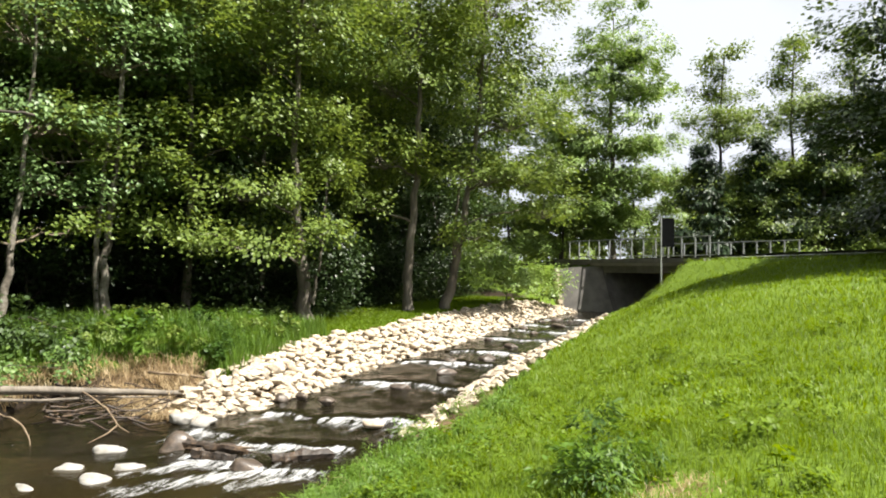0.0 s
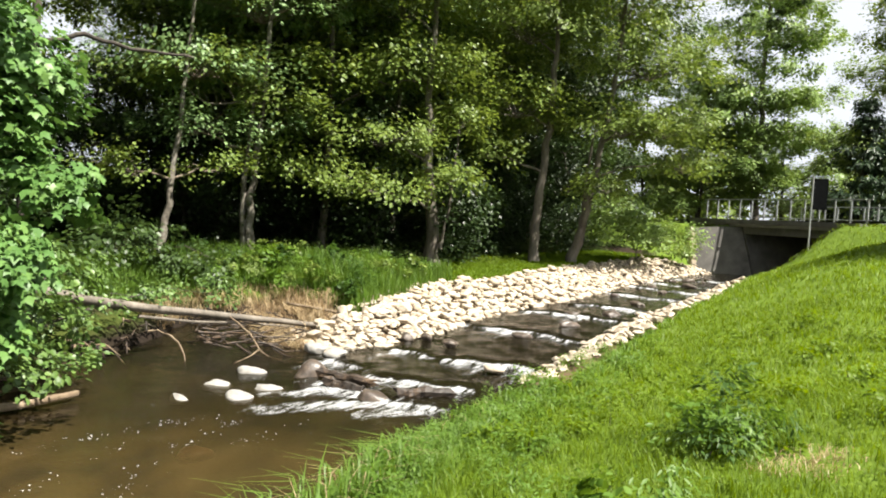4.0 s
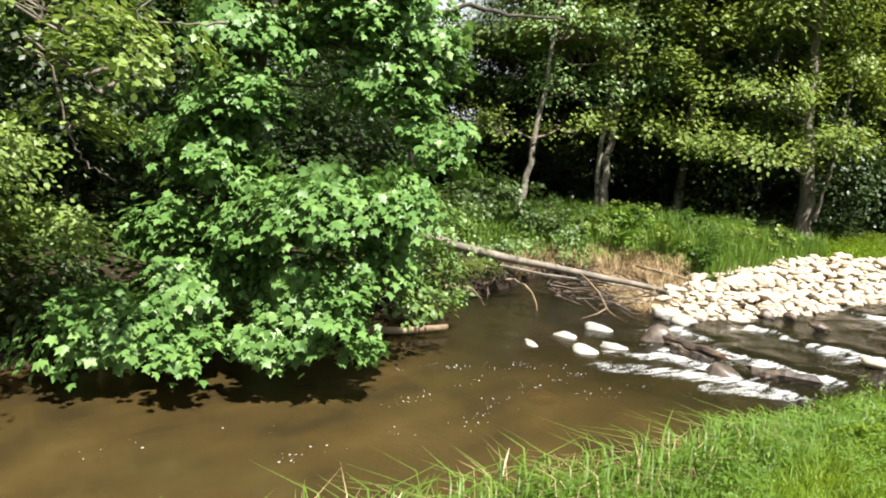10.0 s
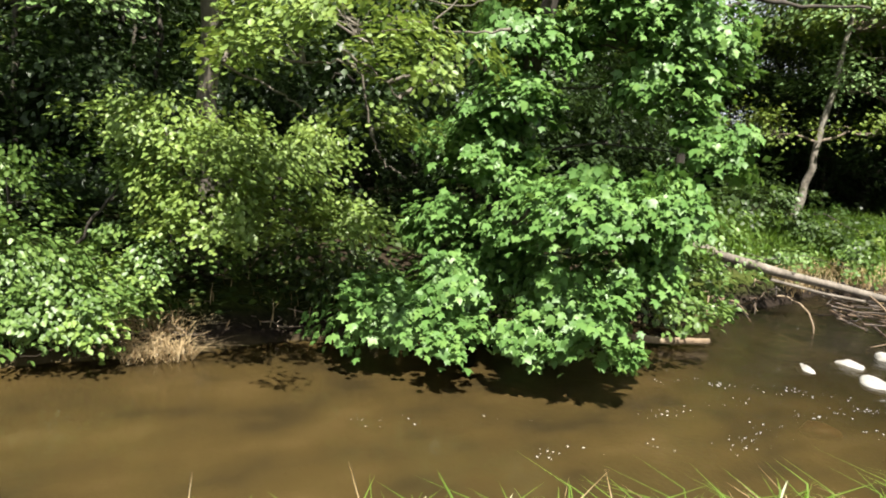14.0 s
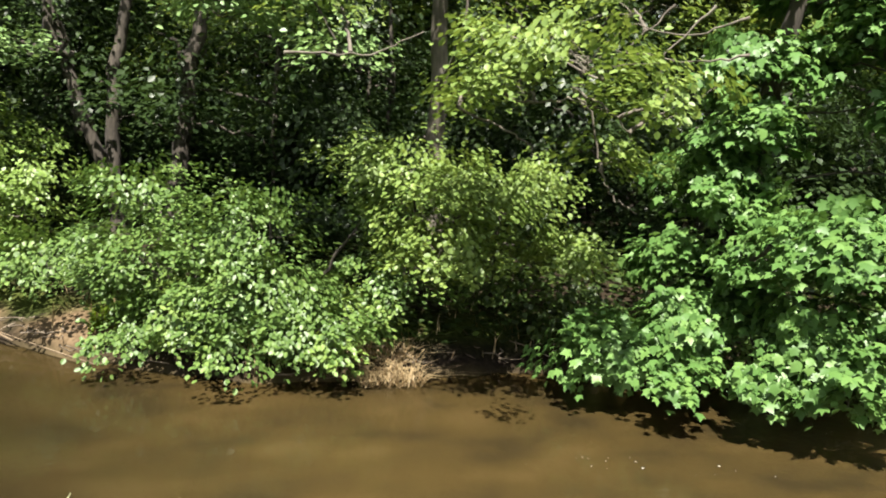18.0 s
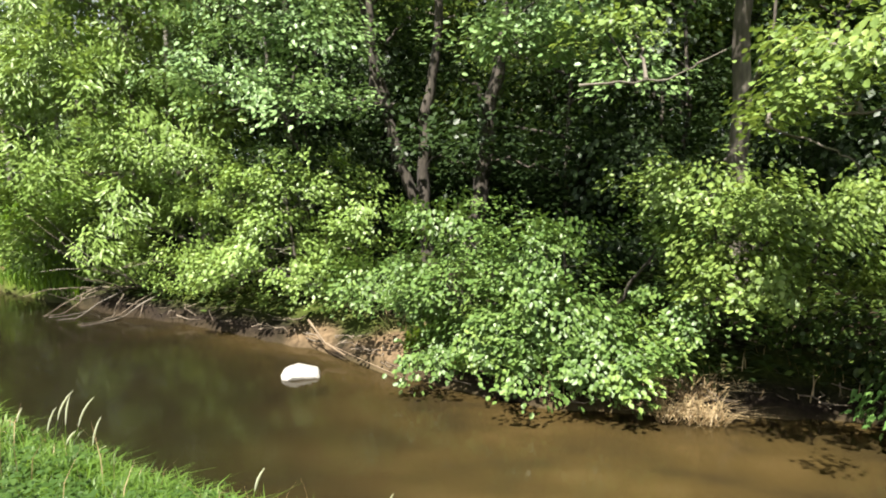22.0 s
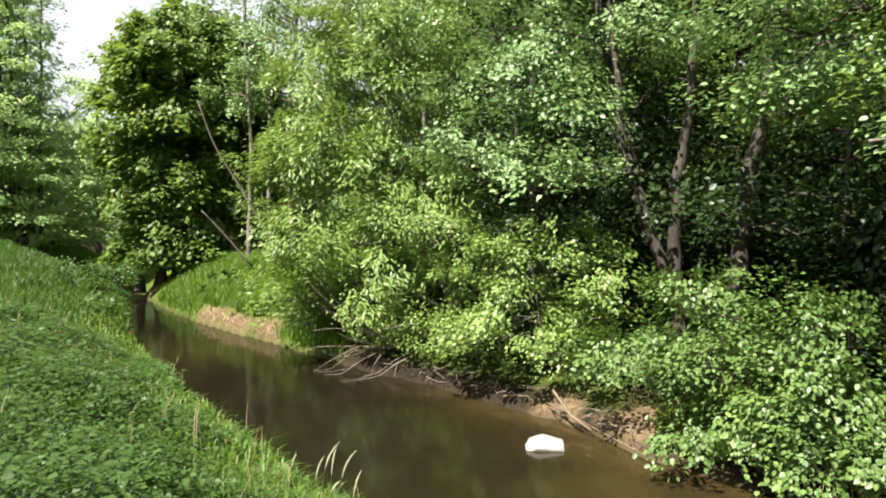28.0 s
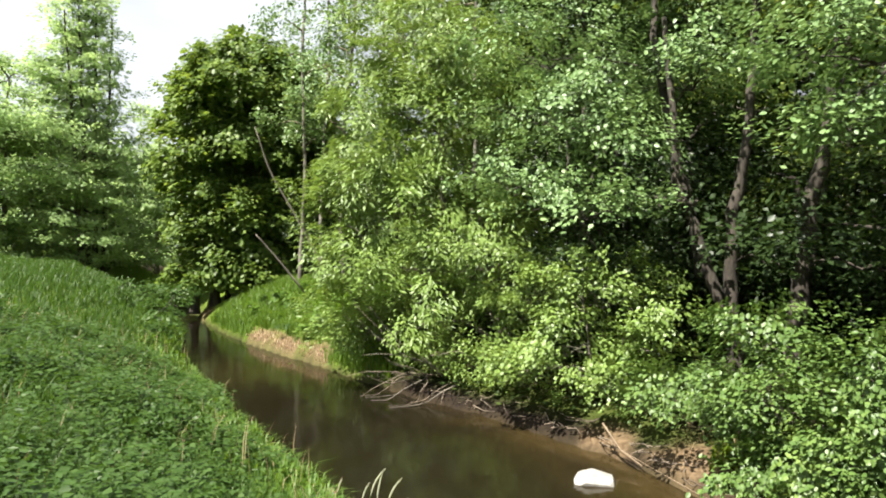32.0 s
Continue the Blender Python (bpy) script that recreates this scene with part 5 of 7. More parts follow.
place(SPRUCE, 16.2, 44.0, 0, 0, True)
for x, y, a in ((19.6, 43.6, 60), (23.0, 42.6, 110), (27.0, 41.5, 30)):
    place(SPRUCE, x, y, a)
FARTREE = wood_tree("alder_tree", "airy tall alder beyond the road", 54, 14.6, LEAF_ALDER, 1.2, 4.0, BARK_DARK, 0.22, sparse=1.7, cone=True)
place(FARTREE, 18.2, 45.6, 0, 0, True)
for x, y, a in ((22.9, 45.8, 50), (26.0, 44.5, 100), (29.5, 42.0, 10), (34.0, 41.0, 250)):
    place(FARTREE, x, y, a)
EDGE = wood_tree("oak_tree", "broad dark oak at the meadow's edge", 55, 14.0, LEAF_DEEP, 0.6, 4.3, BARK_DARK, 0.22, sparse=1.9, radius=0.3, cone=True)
place(EDGE, 16.9, 21.6, 0, 0, True)
# the last oak is unseen, added to widen the shadow on the meadow
for x, y, a in ((21.5, 24.5, 90), (23.0, 19.0, 200), (18.6, 18.4, 150)):
    place(EDGE, x, y, a)
MEADOW = wood_tree("alder_tree", "light green alder round the far meadow", 56, 9.5, LEAF_LARCH, 1.2, 3.2, BARK_GREY, 0.24, sparse=0.6, deep=1.5)
place(MEADOW, -30.0, -40.0, 0, 0, True)
for x, y, a in ((-20.4, -39.8, 15), (-18.4, -41.0, 75), (-17.5, -44.0, 50), (-34.0, -34.0, 130), (-12.5, -46.0, 200), (-38.0, -44.0, 260), (-26.0, -48.0, 20), (-40, -30, 90), (-33.5, -27.0, 10), (-21, -42, 300), (-8, -50, 10), (-30, -54, 0)):
    place(MEADOW, x, y, a)
POLE = wood_tree("birch_tree", "slim airy birch above the willows", 57, 15, LEAF_PALE, 6.0, 1.3, BARK_PALE, 0.16, sparse=0.7, radius=0.1)
place(POLE, -22.0, -20.5, 0, 0, True)
for x, y, a in ((-24.5, -21.5, 60), (-20.5, -17.0, 130), (-24.0, -15.0, 220), (-27.5, -20.5, 20), (-21.0, -12.0, 10), (-26.5, -10.0, 110), (-24.0, -6.5, 70), (-29.0, -14.0, 40), (-31, -22, 0)):
    place(POLE, x, y, a)


def far_woods(name, arcs, label, seed, leaf):
    """Distant closed woods: one mass of leaves along an arc round the place."""
    rng = np.random.default_rng(seed)
    ms = []
    for a0, a1, r0, r1, tall in arcs:
        n = int((a1 - a0) * 0.9)
        for k in range(n):
            a, r = radians(rng.uniform(a0, a1)), rng.uniform(r0, r1)
            h = tall * (0.7 + 0.45 * rng.random())
            z = 1.0
            while z < h:
                ms.append((-math.sin(a) * r + rng.normal(0, 1), math.cos(a) * r + rng.normal(0, 1), z + 1.5, 3.2 * (1.1 - 0.5 * z / h), 1.7))
                z += 2.4
    P, W, U, _ = sprays(ms, rng, 0.55, 24, 1.3, 0.2, 0.4)
    return tagged(put(name, leaves(name, P, W, U, 0.68 * (0.6 + 0.8 * rng.random(len(P))), DIAMOND, leaf)), label, "trees", kind="stuff")


far_woods("far_woods", [(-40, 20, 82, 105, 9)], "distant closed wood beyond the road", 91, LEAF_ALDER)
far_woods("far_woods", [(112, 172, 64, 85, 10)], "distant light green wood round the meadow", 92, LEAF_LARCH)


# ---- bridge and road ----
def along(s, off, z):
    p = ROAD_A + ROAD_DIR * s + ROAD_N * off
    return Vector((p[0], p[1], z))


def prism(corners, depth):
    """A slab from a face (corners) and a depth vector."""
    bm = bmesh.new()
    a = [bm.verts.new(c) for c in corners]
    b = [bm.verts.new(Vector(c) + Vector(depth)) for c in corners]
    n = len(a)
    bm.faces.new(a)
    bm.faces.new(b[::-1])
    for i in range(n):
        bm.faces.new((a[i], b[i], b[(i + 1) % n], a[(i + 1) % n]))
    bmesh.ops.recalc_face_normals(bm, faces=bm.faces)
    return bm


TURN = math.degrees(math.atan2(ROAD_DIR[1], ROAD_DIR[0]))


def build_bridge():
    root = thing("road_bridge", along(4, 3.5, 2.5), "small grey concrete road bridge with a steel railing over the stream", "bridge")
    inv = Matrix.Translation(-root.location)

    def add(name, bm, mat, label="", under=root):
        bmesh.ops.transform(bm, matrix=inv, verts=bm.verts)
        return part(name, bm, mat, under, label)
    add("deck", box_bm((10.4, 7.0, 0.30), along(4.0, 3.5, 3.20), 0.02, TURN), CONCRETE)
    # this side's beam is coloured as in shade; the far one is plain
    add("edge_beam", box_bm((10.6, 0.45, 0.22), along(4.0, 0.1, 3.30), 0.02, TURN), CONCRETE_SHADED, "concrete edge beam, its face darkened for shade")
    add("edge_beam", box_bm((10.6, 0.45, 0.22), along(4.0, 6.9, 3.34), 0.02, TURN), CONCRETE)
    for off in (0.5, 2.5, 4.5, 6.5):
        add("girder", box_bm((9.4, 0.4, 0.36), along(4.0, off, 2.87), 0.02, TURN), CONCRETE_SHADED)
    add("abutment", prism([along(3.7, 0.3, -0.4), along(4.4, 6.4, -0.4), along(3.0, 6.4, 3.05), along(2.4, 0.3, 3.05)], (-0.35, 0.6, 0)), CONCRETE_SHADED)
    add("abutment", prism([along(7.4, 0.6, -0.4), along(8.0, 6.4, -0.4), along(8.0, 6.4, 3.05), along(7.4, 0.6, 3.05)], (0.35, -0.6, 0)), CONCRETE_SHADED)
    add("wing_wall", prism([along(1.75, -1.95, -0.2), along(3.8, 0.0, -0.2), along(2.3, 0.25, 3.05), along(0.45, -1.2, 2.9)], (0.25, 0.3, 0)), CONCRETE_SHADED, "battered concrete wing wall, darkened for shade")
    add("wing_wall", prism([along(8.9, -1.2, 0.4), along(7.4, 0.5, -0.2), along(7.5, 0.55, 3.05), along(9.2, -0.4, 2.95)], (0.1, 0.32, 0)), CONCRETE_SHADED)
    for k in range(9):
        t = k / 8
        p = along(0.35, -1.3, 2.75) * (1 - t) + along(1.65, -2.1, 0.55) * t
        add("coping_stone", box_bm((0.40, 0.34, 0.24), p, 0.04, TURN + 8 * math.sin(k * 2.1), 6 * math.sin(k)), STONE)
    for row, z0 in ((0.15, 3.45), (6.85, 3.45)):
        rail = put("railing", None, root)
        for k in range(13):
            add("post", box_bm((0.07, 0.05, 1.0), along(-0.2 + 0.8 * k, row, z0 + 0.48), 0.006, TURN), STEEL, "", rail)
        for dz, th in ((0.98, 0.05), (0.10, 0.04)):
            add("rail", box_bm((10.0, th, th), along(4.6, row, z0 + dz), 0.01, TURN), STEEL, "", rail)
    return root


build_bridge()

road = bmesh.new()
for s0, s1 in ((-60, -1.2), (-1.2, 9.2), (9.2, 70)):
    z0, z1 = 3.36 + 0.02 * s0, 3.36 + 0.02 * s1
    vs = [road.verts.new(c) for c in (along(s0, 0.6, z0), along(s1, 0.6, z1), along(s1, 6.4, z1), along(s0, 6.4, z0))]
    road.faces.new(vs)
bmesh.ops.recalc_face_normals(road, faces=road.faces)
tagged(part("road", road, ASPHALT), "grey asphalt road across the bridge", "road", kind="structure")

guard = thing("guard_rail", along(10.2, 0.2, 3.4), "low galvanised steel guard rail along the road", "guard rail")
for k in range(14):
    p = along(10.2 + 1.9 * k, 0.25, 3.30 + 0.02 * (10 + 1.9 * k)) - guard.location
    part("post", box_bm((0.06, 0.05, 0.8), p - Vector((0, 0, 0.42)), 0.01, TURN), STEEL, guard)
for dz in (-0.10, 0.02):
    a, b = along(10.0, 0.15, 3.42 + 0.2 + dz - 0.22) - guard.location, along(35.5, 0.15, 3.42 + 0.71 + dz - 0.22) - guard.location
    v, f = tube([tuple(a), tuple((a + b) / 2), tuple(b)], [0.025, 0.025, 0.025], 6)
    put("beam", mesh_of("beam", v, f, STEEL), guard)

sx, sy = 9.9, 32.0
sign = thing("road_sign", (sx, sy, ground_at(sx, sy)), "tall grey back of a road sign on a thin steel post", "sign")
top = 4.30 - ground_at(sx, sy)
part("panel", box_bm((0.62, 0.05, 1.30), (0.30, 0.07, top + 0.25), 0.012, -12), SIGN_BACK, sign)
v, f = tube([(0, 0, -0.3), (0, 0, 2), (0, 0, top + 0.98)], [0.035, 0.035, 0.035], 8)
put("post", mesh_of("post", v, f, STEEL, True), sign)

# mistletoe tufts in the poplar
for k, (x, y, z, r) in enumerate(((15.5, 57.9, 20.3, 0.7), (14.3, 58.2, 18.6, 0.6), (14.9, 58.0, 19.6, 0.45), (12.5, 58.5, 19.4, 0.5), (15.0, 58.1, 17.0, 0.4))):
    x, y, z, r = 0.935 * x, 0.935 * y, 2.8 + 0.935 * (z - 2.8), 0.9 * r
    plant("mistletoe", (x, y, z), [(x, y, z, r, r * 0.85)], "dark round mistletoe tuft in a poplar's crown", "mistletoe", 90 + k, LEAF_DARK, SLIM, 0.25, (), BARK_DARK, 16, 30, 0.3, 0.1, 0.2, 0.1, 0.02)


# ---- stones ----
def stone_mesh(seed, mat, squash=0.62, n=13):
    rng = np.random.default_rng(seed)
    bm = bmesh.new()
    for _ in range(n):
        d = rng.normal(size=3)
        d /= np.linalg.norm(d)
        d *= (0.42 + 0.1 * rng.random()) * np.array((1.0, 0.8, squash))
        bm.verts.new(d)
    res = bmesh.ops.convex_hull(bm, input=bm.verts)
    bmesh.ops.delete(bm, geom=[g for g in res["geom_interior"] if isinstance(g, bmesh.types.BMVert)], context="VERTS")
    me = bpy.data.meshes.new("stone")
    bm.to_mesh(me)
    bm.free()
    me.materials.append(mat)
    return me


def rounded_stone(seed, mat, squash):
    bm = bmesh.new()
    bmesh.ops.create_icosphere(bm, subdivisions=3, radius=0.5)
    rng = np.random.default_rng(seed)
    o = Vector(rng.normal(0, 5, 3))
    cuts = [Vector(c).normalized() for c in rng.normal(size=(7, 3))]
    for v in bm.verts:
        k = 1 + 0.45 * noise.noise(v.co * 2.2 + o) + 0.12 * noise.noise(v.co * 6 + o)
        for j in range(7):  # a few broken facets
            d = cuts[j].dot(v.co * k)
            if d > 0.36:
                k *= 0.36 / d
        v.co = Vector((v.co.x, v.co.y * 0.8, v.co.z * squash)) * k
    me = bpy.data.meshes.new("stone")
    bm.to_mesh(me)
    bm.free()
    me.materials.append(mat)
    me.polygons.foreach_set("use_smooth", np.ones(len(me.polygons), bool))
    return me


def loose_stone(x, y, z, size, mat, seed, label, squash=0.5, turn=0.0, wide=1.0, tilt=0.0):
    ob = put("stone", rounded_stone(seed, mat, squash))
    ob.matrix_basis = pose(x, y, z, tilt, 0, turn) @ Matrix.Diagonal((size * wide, size, size, 1))
    return tagged(ob, label, "stone", "pale stones in the stream" if mat is STONE_WHITE else "dark rocks in the rapids" if mat is STONE_WET else "")


WHITE = "pale sunlit stone standing out of the brown water"
loose_stone(-5.03, 10.75, -0.02, 0.50, STONE_WHITE, 1, WHITE, 0.48, 20, 1.15)
loose_stone(-5.12, 9.80, -0.02, 0.40, STONE_WHITE, 2, WHITE, 0.5, 10, 1.1)
loose_stone(-4.52, 9.28, -0.03, 0.42, STONE_WHITE, 3, WHITE, 0.46, -30, 1.5)
loose_stone(-4.30, 9.85, -0.03, 0.42, STONE_WHITE, 4, WHITE, 0.5, 15, 1.2)
loose_stone(-5.25, 8.95, -0.04, 0.28, STONE_WHITE, 5, "flat pale stone just breaking the water", 0.5, -35, 1.7)
loose_stone(-4.15, 7.40, -0.17, 0.42, STONE_RUST, 6, "rusty brown stone under the shallow water", 0.5, 30)
loose_stone(-4.05, 10.85, -0.08, 0.62, STONE_WET, 7, "dark wet rock in the foaming rapids", 0.9, 40)
loose_stone(-2.75, 10.0, -0.1, 0.55, STONE_WET, 8, "dark wet rock in the foaming rapids", 0.9, 0, 1.2)
loose_stone(-1.15, 12.1, 0.14, 0.30, STONE, 9, "tan stone at the edge of the rapids", 0.6, 20, 1.3)
loose_stone(-3.25, 14.3, 0.14, 0.36, STONE_WET, 10, "dark wet rock below the stone bank", 0.6)
loose_stone(-2.25, 14.0, 0.16, 0.34, STONE_WET, 11, "dark wet rock in the rapids", 0.6)
loose_stone(-2.85, 14.5, 0.16, 0.30, STONE_WET, 12, "dark wet rock below the stone bank", 0.6)
loose_stone(-4.55, 12.55, 0.10, 0.42, STONE_WHITE, 13, "pale stone at the foot of the stone bank", 0.6)
loose_stone(-4.15, 12.35, 0.10, 0.45, STONE_WHITE, 14, "pale stone at the foot of the stone bank", 0.5)


def wedge_boulder(x, y, z):
    """A split boulder: a broad sloping face towards the stream, a steep broken end."""
    bm = bmesh.new()
    for c in ((-0.36, -0.18, -0.16), (0.26, -0.24, -0.16), (0.34, 0.20, -0.14), (-0.30, 0.22, -0.14), (-0.38, -0.08, 0.02), (-0.20, 0.06, 0.22), (-0.06, 0.14, 0.24), (-0.12, -0.06, 0.20),
              (0.28, 0.12, 0.10), (0.25, -0.12, 0.06), (0.18, -0.24, -0.05), (-0.20, -0.22, 0.0), (-0.28, 0.16, 0.12)):
        bm.verts.new(c)
    bmesh.ops.convex_hull(bm, input=bm.verts)
    bmesh.ops.bevel(bm, geom=bm.edges[:], offset=0.007, segments=1, affect="EDGES")
    bmesh.ops.subdivide_edges(bm, edges=bm.edges[:], cuts=1)
    for v in bm.verts:
        v.co += 0.014 * noise.noise_vector(v.co * 9)
    ob = part("boulder", bm, STONE_WHITE)
    ob.matrix_basis = pose(x, y, z, 0, 0, 118) @ Matrix.Diagonal((0.78, 0.70, 0.48, 1))
    return tagged(ob, "pale wedge-shaped boulder lying in the shallows", "stone")


wedge_boulder(-8.95, -3.6, 0.04)
for k, (x, y) in enumerate(((-0.9, 15.8), (0.1, 17.7), (1.3, 20.0), (2.2, 22.6), (0.2, 19.6), (1.6, 24.4), (3.4, 26.2), (3.2, 27.8), (4.7, 28.8), (5.0, 31.2), (4.3, 30.6), (5.6, 30.9), (6.0, 32.2))):
    loose_stone(x, y, float(water_z(np.float64(x), np.float64(y))) + 0.01, 0.42 + 0.12 * math.sin(k), STONE_WET, 30 + k, "dark wet sill rock in the rapids", 0.5, 40 * k, 1.3)


def wood_piece(name, pts, r0, r1, mat, label, category, seed, sides=9, wob=0.6):
    rng = np.random.default_rng(seed)
    p = np.array(pts, float)
    t = np.linspace(0, 1, len(p))
    tt = np.linspace(0, 1, 3 * len(p))
    q = np.stack([np.interp(tt, t, p[:, k]) for k in range(3)], 1)
    q[1:-1] += rng.normal(0, 0.06 * r0, q[1:-1].shape)
    v, f = tube(q, r0 + (r1 - r0) * tt, sides)
    ridge = 1 + wob * (rng.random(sides) - 0.5)
    k = np.tile(ridge, len(q)) * (1 + 0.05 * rng.normal(size=len(v)))
    v = np.repeat(q, sides, axis=0) + (v - np.repeat(q, sides, axis=0)) * k[:, None]
    n = len(v)
    caps = np.array([list(range(sides))[::-1], list(range(n - sides, n))])
    return tagged(put(name, mesh_of(name, v, [f, caps], mat, False)), label, category, {"root": "roots at the cove", "fallen_branch": "branches round the fallen log", "dead_branch": "dead branches under the willow", "dead_bough": "dead boughs of the birch"}.get(name, ""))


def broken_log(a, b, r, seed, label):
    """A short split log: an angular, splintered hull along a line."""
    rng = np.random.default_rng(seed)
    a, b = np.array(a), np.array(b)
    d = (b - a) / np.linalg.norm(b - a)
    bm = bmesh.new()
    bmesh.ops.create_cone(bm, cap_ends=True, segments=11, radius1=r, radius2=r * 0.8, depth=float(np.linalg.norm(b - a)))
    cut = bmesh.ops.subdivide_edges(bm, edges=[e for e in bm.edges if abs(e.verts[0].co.z - e.verts[1].co.z) > 0.1], cuts=12)
    ridge = {}
    for v in bm.verts:
        key = round(math.atan2(v.co.y, v.co.x), 1)
        ridge.setdefault(key, 0.86 + 0.26 * rng.random())
        k = ridge[key] * (1 + 0.12 * rng.normal() + 0.6 * noise.noise(Vector((v.co.x * 5, v.co.y * 5, v.co.z * 4 + seed))))
        v.co.x, v.co.y = v.co.x * k, v.co.y * k
        v.co.z *= 1 + 0.10 * rng.normal() * (abs(v.co.z) > 0.45 * np.linalg.norm(b - a))
    m = Matrix.Translation((a + b) / 2) @ Vector(d).to_track_quat("Z", "Y").to_matrix().to_4x4()
    bmesh.ops.transform(bm, matrix=m, verts=bm.verts)
    return tagged(part("waterlogged_log", bm, WETWOOD), label, "log")


broken_log((-3.95, 10.85, 0.10), (-2.85, 10.55, 0.04), 0.085, 61, "dark wet log wedged across the rapids")
broken_log((-2.35, 10.15, 0.07), (-1.6, 10.4, 0.06), 0.095, 62, "brown broken log lying in the rapids")
broken_log((-3.6, 10.45, 0.02), (-3.0, 10.35, 0.0), 0.08, 63, "splintered wet wood in the rapids")
trunk_log = wood_piece("fallen_log", [(-7.7, 8.9, 1.35), (-7.35, 10.0, 1.05), (-6.9, 12.3, 0.62), (-5.5, 13.8, 0.34), (-4.4, 14.5, 0.20)], 0.095, 0.05, DEADWOOD, "long bare fallen tree trunk across the still cove", "log", 63)
wood_piece("fallen_branch", [(-7.2, 10.9, 0.72), (-6.9, 12.0, 0.50), (-6.3, 13.1, 0.36), (-5.6, 14.0, 0.22)], 0.026, 0.014, DEADWOOD, "grey-brown fallen branch beside the trunk", "branch", 64)
wood_piece("fallen_branch", [(-6.7, 13.0, 0.55), (-6.2, 12.5, 0.50), (-5.7, 12.1, 0.36), (-5.3, 11.7, 0.14), (-5.05, 11.5, 0.10)], 0.022, 0.008, DRIFTWOOD, "forked dead branch dipping into the water", "branch", 65)
wood_piece("fallen_branch", [(-5.35, 11.75, 0.16), (-5.4, 11.5, 0.08), (-5.55, 11.2, 0.0)], 0.012, 0.006, DRIFTWOOD, "forked dead branch dipping into the water", "branch", 66)
wood_piece("fallen_branch", [(-7.2, 11.7, 0.28), (-6.9, 11.4, 0.34), (-6.6, 11.2, 0.26), (-6.4, 11.05, 0.1), (-6.35, 11.0, 0.0)], 0.020, 0.010, DRIFTWOOD, "curved dead branch dipping into the water", "branch", 67)
wood_piece("fallen_branch", [(-6.2, 15.0, 0.55), (-5.2, 14.9, 0.5), (-4.7, 14.8, 0.42)], 0.04, 0.03, DRIFTWOOD, "weathered branch lying on the straw", "branch", 68)
wood_piece("shore_log", [(-7.1, 7.1, 0.06), (-6.6, 7.6, 0.09), (-6.35, 8.3, 0.10)], 0.055, 0.04, DRIFTWOOD, "pale peeled log at the water's edge under a bush", "log", 69)
wood_piece("driftwood_stick", [(-10.45, -4.1, 0.22), (-9.4, -2.9, 0.12), (-8.65, -2.06, 0.07), (-9.0, -1.65, 0.14)], 0.007, 0.010, DRIFTWOOD, "long bent stick lying on the sand", "branch", 70)
wood_piece("driftwood_stick", [(-10.1, -3.9, 0.5), (-9.95, -3.6, 0.2), (-9.6, -3.2, 0.12)], 0.014, 0.01, DRIFTWOOD, "thin dead stick standing in the sand", "branch", 71)
wood_piece("leaning_dead_stem", [(-18.1, -16.7, 1.7), (-17.4, -17.4, 2.9), (-17.0, -17.9, 3.6)], 0.035, 0.015, DEADWOOD, "bare grey dead stem leaning on the grassy bank", "branch", 72)
wood_piece("leaning_dead_stem", [(-20.2, -17.4, 2.0), (-19.65, -18.0, 3.6), (-18.7, -19.0, 5.9), (-18.3, -19.4, 7.5)], 0.05, 0.015, DEADWOOD, "bare grey dead tree leaning against the dark maple", "dead tree", 73)

BOUGH = [(-9.3, 19.9, 5.75), (-9.55, 19.2, 5.7), (-9.9, 18.8, 5.55), (-10.3, 18.55, 5.5), (-10.7, 18.3, 5.75), (-10.95, 18.1, 6.3)]
wood_piece("dead_bough", BOUGH, 0.035, 0.014, DEADWOOD, "pale curled dead bough on the birch", "branch", 240, 6)
for k in range(8):
    a = np.array(BOUGH[1 + k // 2]) + 0.5 * (k % 2) * (np.array(BOUGH[2 + k // 2]) - np.array(BOUGH[1 + k // 2]))
    b = a + np.array((-0.16 + 0.05 * math.sin(5 * k), -0.1, 0.42 + 0.16 * math.sin(3 * k)))
    wood_piece("dead_bough", [tuple(a), tuple((a + b) / 2 + (0.06, 0, -0.06)), tuple(b)], 0.016, 0.007, DEADWOOD, "short pale dead twig of the birch's bough", "branch", 241 + k, 5)

rng0 = np.random.default_rng(8)
for k in range(24):
    a = np.array((-7.75 + 0.3 * rng0.random(), 9.6 + 2.2 * rng0.random(), 0.55 * rng0.random() + 0.1))
    b = a + np.array((0.5 * rng0.random(), 0.8 * (rng0.random() - 0.5), -0.35 * rng0.random()))
    wood_piece("root", [tuple(a), tuple((a + b) / 2 + (0, 0, 0.1)), tuple(b)], 0.022, 0.008, DRIFTWOOD if k % 3 == 0 else WETWOOD, "tangled brown root hanging over the water", "root", 200 + k, 6)
rng2 = np.random.default_rng(18)
for k in range(18):
    p = np.array((-13.0 + 0.5 * rng2.random(), -7.2 - 1.6 * rng2.random(), 0.30 + 0.45 * rng2.random()))
    d = np.array((0.20 + 0.12 * rng2.random(), -0.25 * rng2.random(), 0.05 + 0.16 * rng2.normal()))
    pts = [tuple(p)]
    for j in range(5):
        p = p + d + rng2.normal(0, 0.05, 3)
        d = d + np.array((0, 0, -0.05 if k % 3 else 0.03))
        p[2] = max(p[2], 0.02)
        pts.append(tuple(p))
    wood_piece("dead_branch", pts, 0.010 + 0.010 * rng2.random(), 0.004, DEADWOOD if k % 2 else TWIG, "thin bleached dead branch under the willow", "branch", 250 + k, 5)


